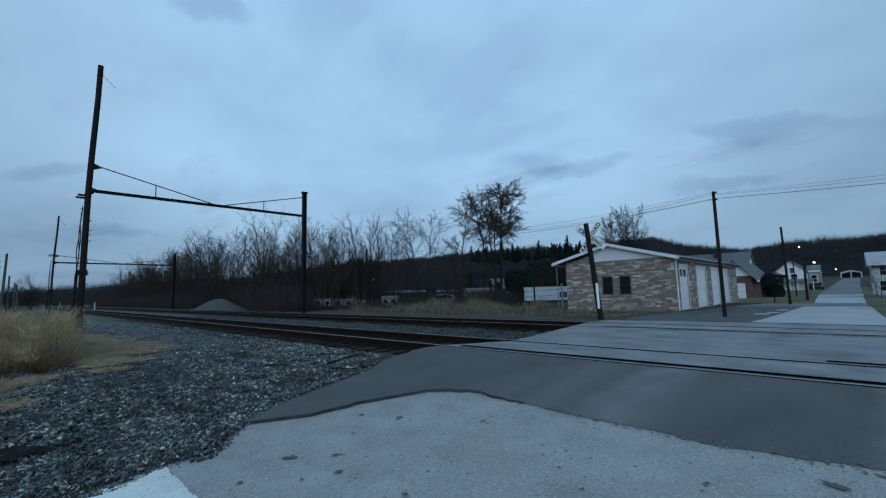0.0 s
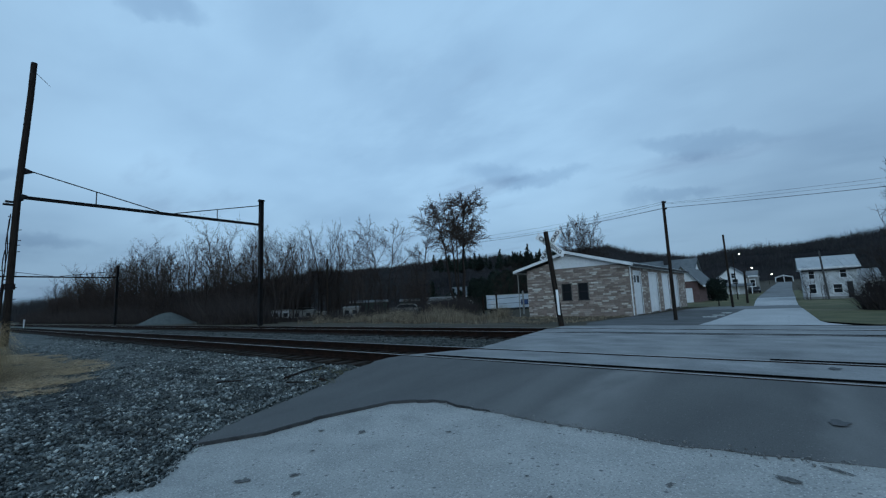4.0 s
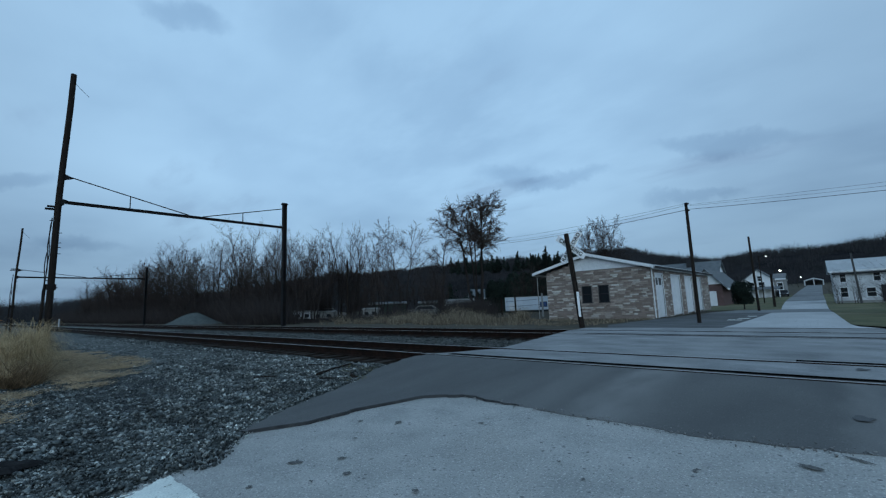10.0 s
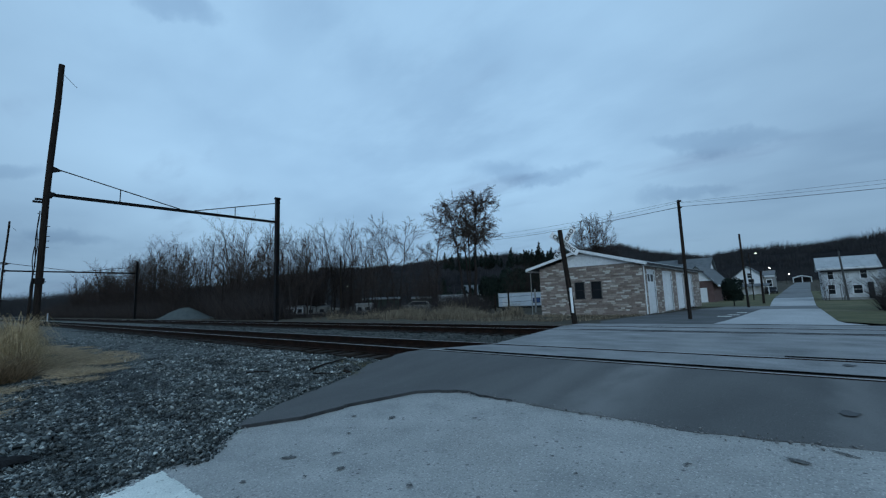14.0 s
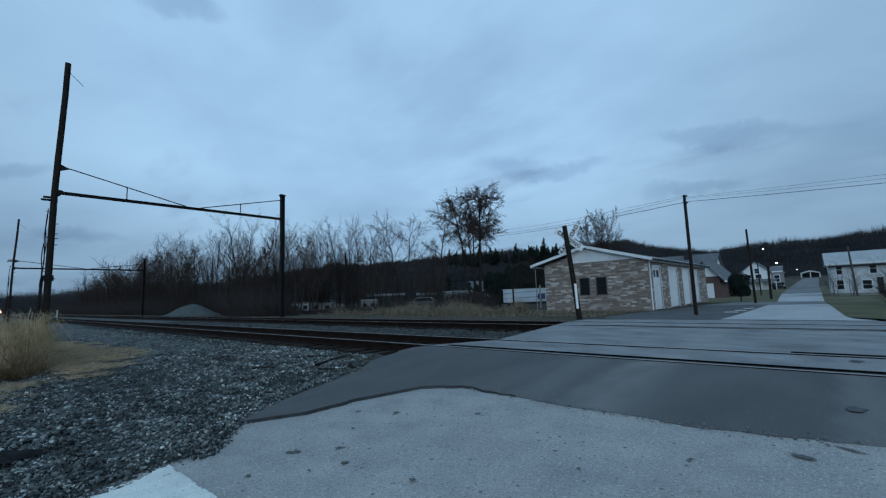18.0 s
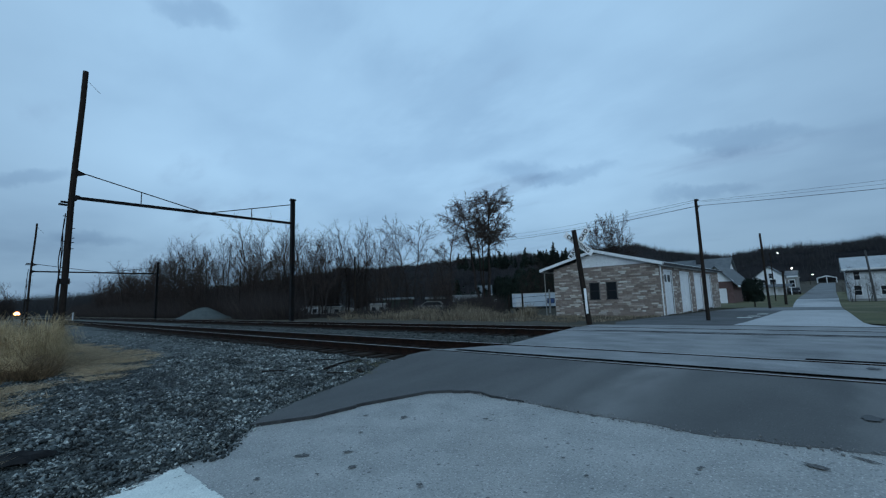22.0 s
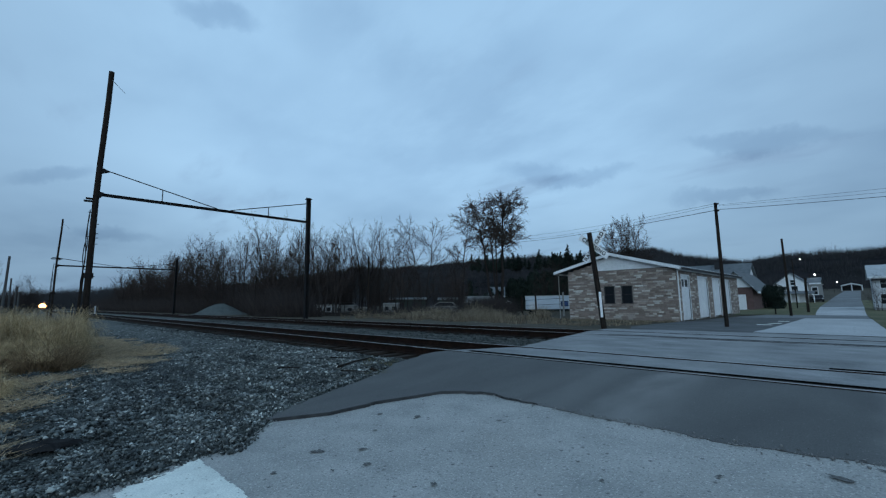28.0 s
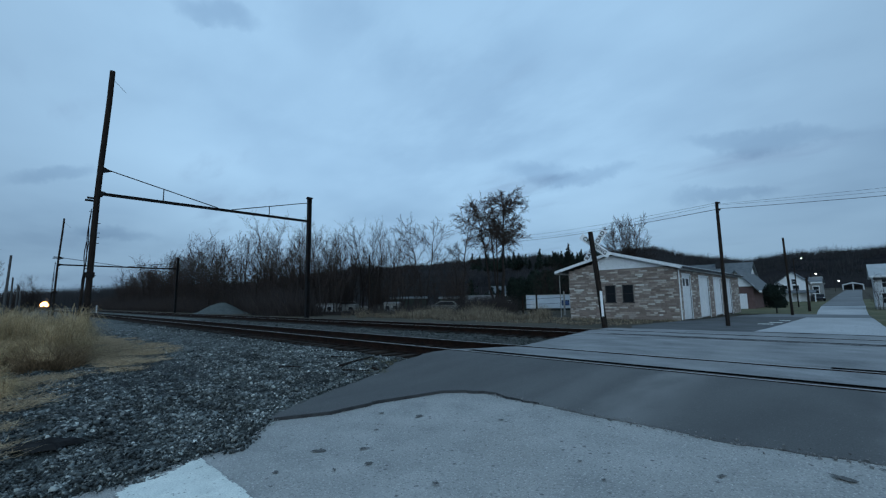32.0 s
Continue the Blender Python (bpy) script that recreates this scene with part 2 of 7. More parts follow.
def varied(name, tones, rough=0.85, fine=45.0, bump=0.4, island=False, dark_patch=0.0):
    """One surface whose pieces differ: the tone is drawn per piece."""
    m = bpy.data.materials.new(name)
    m.use_nodes = True
    n, l = m.node_tree.nodes, m.node_tree.links
    bs = n["Principled BSDF"]
    src = n.new("ShaderNodeNewGeometry").outputs["Random Per Island"] if island else n.new("ShaderNodeObjectInfo").outputs["Random"]
    cr = n.new("ShaderNodeValToRGB")
    cr.color_ramp.interpolation = "LINEAR"
    while len(cr.color_ramp.elements) < len(tones):
        cr.color_ramp.elements.new(0.5)
    for k, (e, c) in enumerate(zip(cr.color_ramp.elements, tones)):
        e.position, e.color = k / (len(tones) - 1), (*c, 1)
    l.new(src, cr.inputs[0])
    tc = n.new("ShaderNodeTexCoord")
    nz = n.new("ShaderNodeTexNoise")
    nz.inputs["Scale"].default_value, nz.inputs["Detail"].default_value = fine, 5
    l.new(tc.outputs["Object"], nz.inputs["Vector"])
    k = n.new("ShaderNodeMix")
    k.data_type, k.blend_type = "RGBA", "OVERLAY"
    k.inputs["Factor"].default_value = 0.5
    l.new(cr.outputs[0], k.inputs["A"])
    l.new(nz.outputs["Fac"], k.inputs["B"])
    if dark_patch:
        # damp, dirty patches of uneven size
        pn = n.new("ShaderNodeTexNoise")
        pn.inputs["Scale"].default_value, pn.inputs["Detail"].default_value, pn.inputs["Roughness"].default_value = 1.7, 6, 0.7
        pm = n.new("ShaderNodeMapping")
        pm.inputs["Scale"].default_value = (0.7, 2.0, 1)
        l.new(tc.outputs["Object"], pm.inputs["Vector"])
        l.new(pm.outputs[0], pn.inputs["Vector"])
        pr = n.new("ShaderNodeMapRange")
        pr.inputs["From Min"].default_value, pr.inputs["From Max"].default_value = 0.40, 0.58
        pr.inputs["To Min"].default_value, pr.inputs["To Max"].default_value = 1 - dark_patch, 1.3
        l.new(pn.outputs["Fac"], pr.inputs["Value"])
        sc = n.new("ShaderNodeVectorMath")
        sc.operation = "SCALE"
        l.new(k.outputs["Result"], sc.inputs[0])
        l.new(pr.outputs[0], sc.inputs["Scale"])
        l.new(sc.outputs[0], bs.inputs["Base Color"])
    else:
        l.new(k.outputs["Result"], bs.inputs["Base Color"])
    bs.inputs["Roughness"].default_value = rough
    bs.inputs["Specular IOR Level"].default_value = 0.3
    bp = n.new("ShaderNodeBump")
    bp.inputs["Strength"].default_value, bp.inputs["Distance"].default_value = bump, 0.01
    l.new(nz.outputs["Fac"], bp.inputs["Height"])
    l.new(bp.outputs[0], bs.inputs["Normal"])
    return m


TRACKS = [(1.0, 0.62, 0.40), (0.2, 0.4, 0.14), (2.93, 0.3, 0.28)]
M_EARTH = mat("earth_and_dead_grass", (0.04, 0.034, 0.025), (0.085, 0.07, 0.046), 0.9, 0.97, 0.6, 14, third=(0.03, 0.03, 0.02))
M_LAWN = mat("winter_lawn", (0.062, 0.068, 0.031), (0.125, 0.12, 0.058), 0.9, 0.95, 0.6, 14, third=(0.17, 0.148, 0.09))
M_GRAVEL = mat("dark_gravel", (0.022, 0.027, 0.028), (0.16, 0.178, 0.17), 34, 0.95, 1.0, 120, third=(0.066, 0.074, 0.069), dist=0.03, specks=((48, 0.35, (0.016, 0.020, 0.021)), (62, 0.3, (0.222, 0.240, 0.219)), (45, 0.1, (0.470, 0.480, 0.431))))
M_STONE = varied("ballast_stone", [(0.013, 0.017, 0.018), (0.075, 0.09, 0.09), (0.18, 0.204, 0.2), (0.032, 0.039, 0.04), (0.25, 0.272, 0.262), (0.018, 0.022, 0.023), (0.10, 0.115, 0.112), (0.046, 0.054, 0.054), (0.37, 0.395, 0.375), (0.06, 0.071, 0.071), (0.025, 0.03, 0.031), (0.66, 0.68, 0.64)], 0.55, 60, 0.3, True, 0.6)
M_GRIT = mat("fine_grey_grit", (0.075, 0.083, 0.081), (0.175, 0.187, 0.178), 9, 0.97, 1.0, 45, third=(0.068, 0.075, 0.072), dist=0.04, stretch=(0.6, 1.2, 1), specks=((14, 0.3, (0.05, 0.056, 0.056)), (20, 0.3, (0.26, 0.275, 0.26))))
M_BALLAST = varied("dull_ballast", [(0.012, 0.013, 0.013), (0.04, 0.045, 0.044), (0.075, 0.083, 0.08), (0.02, 0.022, 0.022), (0.1, 0.108, 0.104), (0.05, 0.052, 0.046)], 0.85, 60, 0.5, True)
M_ASPHALT = mat("dark_asphalt", (0.078, 0.079, 0.079), (0.108, 0.109, 0.107), 1.6, 0.75, 0.5, 110, third=(0.125, 0.126, 0.123), dist=0.008, stretch=(1.1, 0.4, 1), specks=((70, 0.08, (0.16, 0.162, 0.16)), (120, 0.18, (0.055, 0.055, 0.055))))
# colour of the shadow line painted along the ramp's lip
M_LIPSHADE = mat("grey_black_lip_shade", (0.036, 0.036, 0.037), (0.062, 0.062, 0.063), 9, 0.9, 0.5, 90, third=(0.08, 0.08, 0.08), dist=0.006, spec=0.1)
# black that paints the dark of a hole in the gravel
M_HOLE = mat("hole_black", (0.012, 0.012, 0.013), (0.028, 0.028, 0.029), 9, 0.95, 0.5, 90, third=(0.04, 0.04, 0.04), dist=0.006, spec=0.05)
M_ASPHALT2 = mat("paler_worn_asphalt", (0.145, 0.15, 0.152), (0.305, 0.312, 0.316), 1.7, 0.75, 0.35, 45, third=(0.168, 0.172, 0.175), dist=0.008, stretch=(0.6, 0.9, 1), specks=((60, 0.08, (0.314, 0.319, 0.319)),))
M_YARD = mat("old_black_asphalt", (0.066, 0.07, 0.073), (0.115, 0.119, 0.123), 0.8, 0.85, 0.3, 60, third=(0.064, 0.064, 0.058))
M_NEARBLACK = mat("near_black_ballast", (0.008, 0.007, 0.006), (0.026, 0.022, 0.019), 9, 1.0, 0.8, 40, third=(0.014, 0.012, 0.01), dist=0.03, spec=0.0)
M_PAVE = mat("worn_pale_pavement", (0.315, 0.32, 0.31), (0.44, 0.437, 0.42), 2.6, 0.92, 1.0, 60, third=(0.38, 0.37, 0.348), dist=0.018, specks=((26, 0.22, (0.27, 0.275, 0.27)), (36, 0.3, (0.54, 0.535, 0.515)), (52, 0.4, (0.235, 0.24, 0.235)), (20, 0.05, (0.17, 0.17, 0.168)), (70, 0.35, (0.60, 0.595, 0.575))))
M_ROAD = mat("pale_concrete_road", (0.37, 0.38, 0.385), (0.48, 0.49, 0.495), 0.6, 0.9, 0.2, 30, third=(0.33, 0.34, 0.345), dist=0.006, stretch=(1, 0.3, 1), specks=((6, 0.08, (0.28, 0.29, 0.3)),))
M_LANE = mat("grey_worn_asphalt", (0.15, 0.16, 0.165), (0.21, 0.22, 0.225), 0.5, 0.9, 0.2, 30, third=(0.13, 0.135, 0.14))
M_PAINT = mat("worn_white_paint", (0.70, 0.74, 0.69), (0.82, 0.85, 0.79), 9, 0.7, 0.4, 90, third=(0.56, 0.59, 0.55), dist=0.004, specks=((40, 0.1, (0.36, 0.37, 0.35)),))
M_PIT = mat("flat_pit_dark", (0.06, 0.06, 0.06), (0.2, 0.2, 0.195), 40, 0.95, 0.8, 120, third=(0.11, 0.11, 0.105), dist=0.01)
M_RUST = mat("rusty_rail_steel", (0.010, 0.006, 0.005), (0.026, 0.014, 0.010), 9, 0.9, 0.3, 70, third=(0.008, 0.006, 0.005), spec=0.1)
M_RAILTOP = mat("polished_railhead", (0.34, 0.34, 0.34), (0.46, 0.46, 0.46), 5, 0.5, 0.05, 60, 0.7)
M_TIE = mat("creosoted_tie_wood", (0.013, 0.010, 0.008), (0.045, 0.036, 0.03), 4, 0.95, 0.6, 40, stretch=(8, 1, 8), spread=0.3, spec=0.15)
M_POLE = mat("weathered_pole_wood", (0.012, 0.009, 0.008), (0.038, 0.028, 0.023), 5, 0.95, 0.5, 40, stretch=(6, 6, 0.5), third=(0.025, 0.022, 0.02), spec=0.12)
M_PALEPOLE = mat("silvered_pole_wood", (0.06, 0.06, 0.062), (0.11, 0.108, 0.106), 5, 0.95, 0.4, 40, stretch=(6, 6, 0.5), spec=0.12)
M_STEEL = mat("dark_painted_steel", (0.008, 0.008, 0.009), (0.018, 0.017, 0.018), 4, 0.8, 0.15, 40, 0.0, third=(0.022, 0.014, 0.011), spec=0.15)
M_BARK = mat("bare_tree_bark", (0.022, 0.018, 0.017), (0.052, 0.042, 0.038), 6, 0.95, 0.5, 40, stretch=(3, 3, 0.6), spread=0.3, spec=0.1)
M_TWIG = mat("bare_twigs", (0.034, 0.026, 0.024), (0.078, 0.059, 0.052), 3, 0.95, 0.0, 30, spread=0.3, spec=0.1)
M_BRUSH = varied("brush_twigs", [(0.018, 0.014, 0.013), (0.036, 0.027, 0.025), (0.06, 0.046, 0.04)], 0.95, 20, 0.0, True)
M_STRAW = varied("dry_grass", [(0.44, 0.305, 0.16), (0.70, 0.525, 0.30), (0.77, 0.61, 0.38), (0.23, 0.15, 0.078), (0.60, 0.44, 0.245)], 0.9, 30, 0.0, True)
M_NEEDLE = mat("dark_conifer_needles", (0.009, 0.017, 0.014), (0.024, 0.038, 0.029), 4, 0.95, 0.0, 30, spread=0.35)
M_HILL = mat("winter_wooded_slope", (0.017, 0.017, 0.019), (0.036, 0.033, 0.034), 0.05, 1.0, 0.0, 0.6, third=(0.033, 0.035, 0.034), spec=0.0)
STONE_TONES = [(0.174, 0.136, 0.119), (0.238, 0.186, 0.160), (0.200, 0.157, 0.137), (0.284, 0.225, 0.193), (0.212, 0.167, 0.145), (0.386, 0.322, 0.277), (0.219, 0.174, 0.153), (0.56, 0.51, 0.45), (0.258, 0.206, 0.181), (0.62, 0.60, 0.55)]
M_BRICK = varied("pale_tan_and_brown_stone", STONE_TONES, 0.9, 16, 0.4)
M_BRICKS = varied("tan_and_brown_stonework", STONE_TONES, 0.9, 16, 0.4, True)
M_MORTAR = mat("mortar", (0.192, 0.164, 0.147), (0.260, 0.226, 0.203), 3, 0.95, 0.3, 40)
M_WHITE = mat("white_painted_boards", (0.68, 0.70, 0.72), (0.8, 0.81, 0.82), 1.5, 0.55, 0.1, 20, third=(0.6, 0.62, 0.63))
M_DULLWHITE = mat("dull_white_siding", (0.48, 0.50, 0.52), (0.62, 0.64, 0.66), 1.2, 0.7, 0.15, 20, third=(0.42, 0.43, 0.44))
M_REDBRICK = mat("dull_red_brick", (0.10, 0.062, 0.058), (0.15, 0.095, 0.09), 3, 0.9, 0.3, 18)
M_SHINGLE = mat("grey_roof_shingles", (0.10, 0.115, 0.125), (0.16, 0.175, 0.185), 2, 0.85, 0.3, 12)
M_TINROOF = mat("pale_metal_roof", (0.36, 0.38, 0.39), (0.46, 0.48, 0.49), 1, 0.5, 0.1, 9, 0.2)
M_DARK = mat("dark_trim", (0.02, 0.02, 0.022), (0.035, 0.035, 0.037), 3, 0.6, 0.1, 30)
M_CONC = mat("grey_foundation", (0.2, 0.2, 0.195), (0.28, 0.28, 0.27), 2, 0.95, 0.3, 30)
M_BLUEBIN = mat("blue_plastic", (0.03, 0.06, 0.16), (0.04, 0.08, 0.2), 3, 0.5, 0.1, 30)
M_CARPAINT = mat("dark_car_paint", (0.015, 0.017, 0.022), (0.022, 0.024, 0.03), 2, 0.25, 0.0, 30, spec=0.6)
M_RUBBER_GAP = mat("black_rubber_and_gap", (0.004, 0.004, 0.004), (0.009, 0.009, 0.009), 4, 1.0, 0.1, 30, spec=0.0)
M_LOCO = mat("dark_locomotive_paint", (0.02, 0.022, 0.03), (0.035, 0.037, 0.045), 1, 0.5, 0.1, 9)
M_LETTER = mat("black_sign_lettering", (0.02, 0.02, 0.02), (0.03, 0.03, 0.03), 5, 0.6, 0.0, 30)
M_SIGN = mat("white_sign_face", (0.9, 0.91, 0.92), (0.94, 0.945, 0.95), 6, 0.45, 0.05, 40, third=(0.82, 0.84, 0.84))
M_PILE = mat("crushed_stone_heap", (0.062, 0.075, 0.074), (0.10, 0.115, 0.112), 3, 0.95, 0.6, 20, dist=0.05)
M_STREET = glow("street_lamp_glow", (1.0, 0.96, 0.86), 14.0)
M_HEAD = glow("train_headlight_glow", (1.0, 0.56, 0.24), 160.0)
M_PALEBLUE = mat("bluish_white_trailer_skin", (0.38, 0.44, 0.5), (0.48, 0.54, 0.6), 0.9, 0.5, 0.1, 15, third=(0.3, 0.35, 0.4))
# glow added to draw the halo around the train's lamps
M_HALO = glow("headlight_halo", (1.0, 0.42, 0.13), 1.5)
M_GLASS = bpy.data.materials.new("dark_window_glass")
M_GLASS.use_nodes = True
_g = M_GLASS.node_tree.nodes["Principled BSDF"]
_g.inputs["Base Color"].default_value = (0.012, 0.014, 0.017, 1)
_g.inputs["Roughness"].default_value = 0.3
_g.inputs["Specular IOR Level"].default_value = 0.15

def tyre_dust(m, tracks, tone):
    """Pale dust that wheels have drawn out over the asphalt, in tracks (x, half width, strength) that run along y."""
    n, l = m.node_tree.nodes, m.node_tree.links
    bs = n["Principled BSDF"]
    col = bs.inputs["Base Color"].links[0].from_socket
    tc = n.new("ShaderNodeTexCoord")
    mp = n.new("ShaderNodeMapping")
    mp.inputs["Scale"].default_value = (2.2, 0.9, 1)
    l.new(tc.outputs["Object"], mp.inputs["Vector"])
    nz = n.new("ShaderNodeTexNoise")
    nz.inputs["Scale"].default_value, nz.inputs["Detail"].default_value = 1.6, 5
    l.new(mp.outputs[0], nz.inputs["Vector"])
    sep_ = n.new("ShaderNodeSeparateXYZ")
    l.new(tc.outputs["Object"], sep_.inputs[0])

    def math_(op, a, b):
        k = n.new("ShaderNodeMath")
        k.operation, k.use_clamp = op, op == "MULTIPLY"
        for sock, v in zip(k.inputs, (a, b)):
            if isinstance(v, (int, float)):
                sock.default_value = v
            else:
                l.new(v, sock)
        return k.outputs[0]

    wob = math_("MULTIPLY_ADD", nz.outputs["Fac"], 0.3)
    wob.node.inputs[2].default_value = -0.15
    x_ = math_("ADD", sep_.outputs["X"], wob)
    for at_x, half, strength in tracks:
        off = math_("ABSOLUTE", math_("SUBTRACT", x_, at_x), 0)
        band = n.new("ShaderNodeMapRange")
        band.interpolation_type = "SMOOTHERSTEP"
        band.inputs["From Min"].default_value, band.inputs["From Max"].default_value = half, 0.0
        band.inputs["To Max"].default_value = strength * 2
        l.new(off, band.inputs["Value"])
        k = n.new("ShaderNodeMix")
        k.data_type = "RGBA"
        l.new(math_("MULTIPLY", band.outputs[0], nz.outputs["Fac"]), k.inputs["Factor"])
        l.new(col, k.inputs["A"])
        k.inputs["B"].default_value = (*tone, 1)
        col = k.outputs["Result"]
    l.new(col, bs.inputs["Base Color"])


tyre_dust(M_ASPHALT, TRACKS, (0.27, 0.268, 0.258))
tyre_dust(M_ASPHALT2, TRACKS, (0.30, 0.30, 0.295))

# ---------------------------------------------------------------- mesh helpers


def mesh_from(name, verts, faces, material, smooth=False):
    me = bpy.data.meshes.new(name)
    me.from_pydata([tuple(v) for v in verts], [], faces)
    me.materials.append(material)
    if smooth:
        me.polygons.foreach_set("use_smooth", [True] * len(me.polygons))
    me.update()
    return me


def thing(name, verts, faces, material, label, category, group="", kind="", at=None, smooth=False):
    ob = new(name, mesh_from(name, verts, faces, material, smooth))
    if at is not None:
        ob.matrix_basis = at
    return tagged(ob, label, category, group, kind)


def holder(name, label, category, at=None, group=""):
    ob = new(name)
    ob.empty_display_size = 0.2
    if at is not None:
        ob.matrix_basis = at
    return tagged(ob, label, category, group)


def piece(name, verts, faces, material, parent, label="", at=None, smooth=False):
    ob = new(name, mesh_from(name, verts, faces, material, smooth))
    ob.parent = parent
    if at is not None:
        ob.matrix_basis = at
    return tagged(ob, label)


def part(name, bm, material, parent, label="", smooth=False):
    me = bpy.data.meshes.new(name)
    bm.to_mesh(me)
    bm.free()
    me.materials.append(material)
    if smooth:
        me.polygons.foreach_set("use_smooth", [True] * len(me.polygons))
    ob = new(name, me)
    ob.parent = parent
    return tagged(ob, label)


BOXF = [(0, 3, 2, 1), (4, 5, 6, 7), (0, 1, 5, 4), (1, 2, 6, 5), (2, 3, 7, 6), (3, 0, 4, 7)]


def box(x0, x1, y0, y1, z0, z1):
    return [(x0, y0, z0), (x1, y0, z0), (x1, y1, z0), (x0, y1, z0), (x0, y0, z1), (x1, y0, z1), (x1, y1, z1), (x0, y1, z1)], list(BOXF)


def boxbm(x0, x1, y0, y1, z0, z1, bevel=0.0):
    bm = bmesh.new()
    v, f = box(x0, x1, y0, y1, z0, z1)
    vs = [bm.verts.new(p) for p in v]
    for k in f:
        bm.faces.new([vs[i] for i in k])
    if bevel:
        bmesh.ops.bevel(bm, geom=bm.edges[:], offset=bevel, segments=2, affect="EDGES")
    return bm


def joined(*sets):
    V, F = [], []
    for v, f in sets:
        o = len(V)
        V += v
        F += [tuple(i + o for i in k) for k in f]
    return V, F


def prism(poly, y0, y1, axis="y"):
    """An outline of (a, b) pairs drawn out along an axis."""
    n = len(poly)
    put = {"y": lambda a, b, c: (a, c, b), "x": lambda a, b, c: (c, a, b), "z": lambda a, b, c: (a, b, c)}[axis]
    V = [put(a, b, y0) for a, b in poly] + [put(a, b, y1) for a, b in poly]
    F = [tuple(range(n - 1, -1, -1)), tuple(range(n, 2 * n))]
    F += [(i, (i + 1) % n, n + (i + 1) % n, n + i) for i in range(n)]
    return V, F


def tube(V, F, pts, rads, n):
    """A tapered tube along points, added to V and F."""
    o = len(V)
    last = len(pts) - 1
    for k, p in enumerate(pts):
        d = (pts[min(k + 1, last)] - pts[max(k - 1, 0)]).normalized()
        u = d.orthogonal().normalized()
        w = d.cross(u)
        for j in range(n):
            a = 2 * math.pi * j / n
            q = p + (u * math.cos(a) + w * math.sin(a)) * rads[k]
            V.append((q.x, q.y, q.z))
    for k in range(last):
        for j in range(n):
            a, b = o + k * n + j, o + k * n + (j + 1) % n
            F.append((a, b, b + n, a + n))
    F.append(tuple(range(o + n - 1, o - 1, -1)))
    F.append(tuple(range(o + last * n, o + last * n + n)))


def rod(a, b, ra, rb=None, n=10):
    V, F = [], []
    a, b = Vector(a), Vector(b)
    tube(V, F, [a, (a + b) / 2, b], [ra, (ra + (rb or ra)) / 2, rb or ra], n)
    return V, F


# ---------------------------------------------------------------- the lie of the land


def smooth(a, b, x):
    t = min(max((x - a) / (b - a), 0.0), 1.0)
    return t * t * (3 - 2 * t)


PROFILE = [(-4000, -0.22), (-3.0, -0.22), (-1.4, -0.2), (8.3, -0.2), (9.6, -0.1), (12.5, -0.19), (20, -0.33), (42, -0.7), (62, -0.8), (82, -0.74), (120, -0.1), (150, 1.0), (212, 2.75), (300, 8), (5000, 40)]


def land(x, y):
    for (a, za), (b, zb) in zip(PROFILE, PROFILE[1:]):
        if y <= b:
            z = za + (zb - za) * (y - a) / (b - a)
            break
    if y > 60:
        # only the road's side climbs; towards the tracks' far end the valley stays level
        z = -0.8 + (z + 0.8) * smooth(-60, -5, x)
    return z


def bend(x):
    return 0.028 * (-240 - x) if x < -240 else 0.0


def sheet(xs, ys, height):
    V = [(x, y, height(x, y)) for y in ys for x in xs]
    n = len(xs)
    F = [(j * n + i, j * n + i + 1, (j + 1) * n + i + 1, (j + 1) * n + i) for j in range(len(ys) - 1) for i in range(n - 1)]
    return V, F


def span(*stops):
    out = []
    for a, b, n in stops:
        out += [a + (b - a) * k / n for k in range(n)]
    return out + [stops[-1][1]]


gx = span((-4000, -400, 12), (-400, -60, 20), (-60, 40, 50), (40, 400, 10), (400, 4000, 8))
gy = span((-4000, -60, 12), (-60, -6, 12), (-6, 12, 36), (12, 70, 40), (70, 300, 40), (300, 4000, 12))
thing("ground", *sheet(gx, gy, lambda x, y: land(x, y) - 0.06 - 0.45 * (smooth(-7.5, -6.4, y) * smooth(8.3, 7.6, y) if x > -300 else 0) + 0.02 * noise.noise((x * 0.4, y * 0.4, 0))), M_EARTH, "dull brown earth with dead winter grass", "ground", kind="structure", smooth=True)

rng = np.random.default_rng(7)

# ---------------------------------------------------------------- pavements and gravel


def along(pts, v):
    """The second value of sorted pairs at v."""
    return float(np.interp(v, [p[0] for p in pts], [p[1] for p in pts]))


def pave_z(x, y):
    return min(-0.02, -0.28 + 0.028 * (x + 2) + 0.03 * (y + 5)) if y > -9 else -0.40 + 0.028 * (x + 2)


gravel_x = span((-300, -40, 30), (-40, -10, 60), (-10, -4, 30), (-4, 0, 70), (0, 60, 20))
gravel_y = span((-7.6, -5.5, 10), (-5.5, 8.4, 74))


def edge_x(y):
    return along([(-9, -1.4), (-6.4, -1.3), (-5.7, -1.28), (-5.22, -1.42), (-5.0, -1.34), (-4.84, -1.36), (-4.5, -1.8), (-4.3, -2.0), (-3.58, -2.5), (-2.6, -2.95), (-1.4, -3.45), (-0.05, -3.44), (1.36, -2.6), (3.84, -3.0), (8, -3.4)], y)


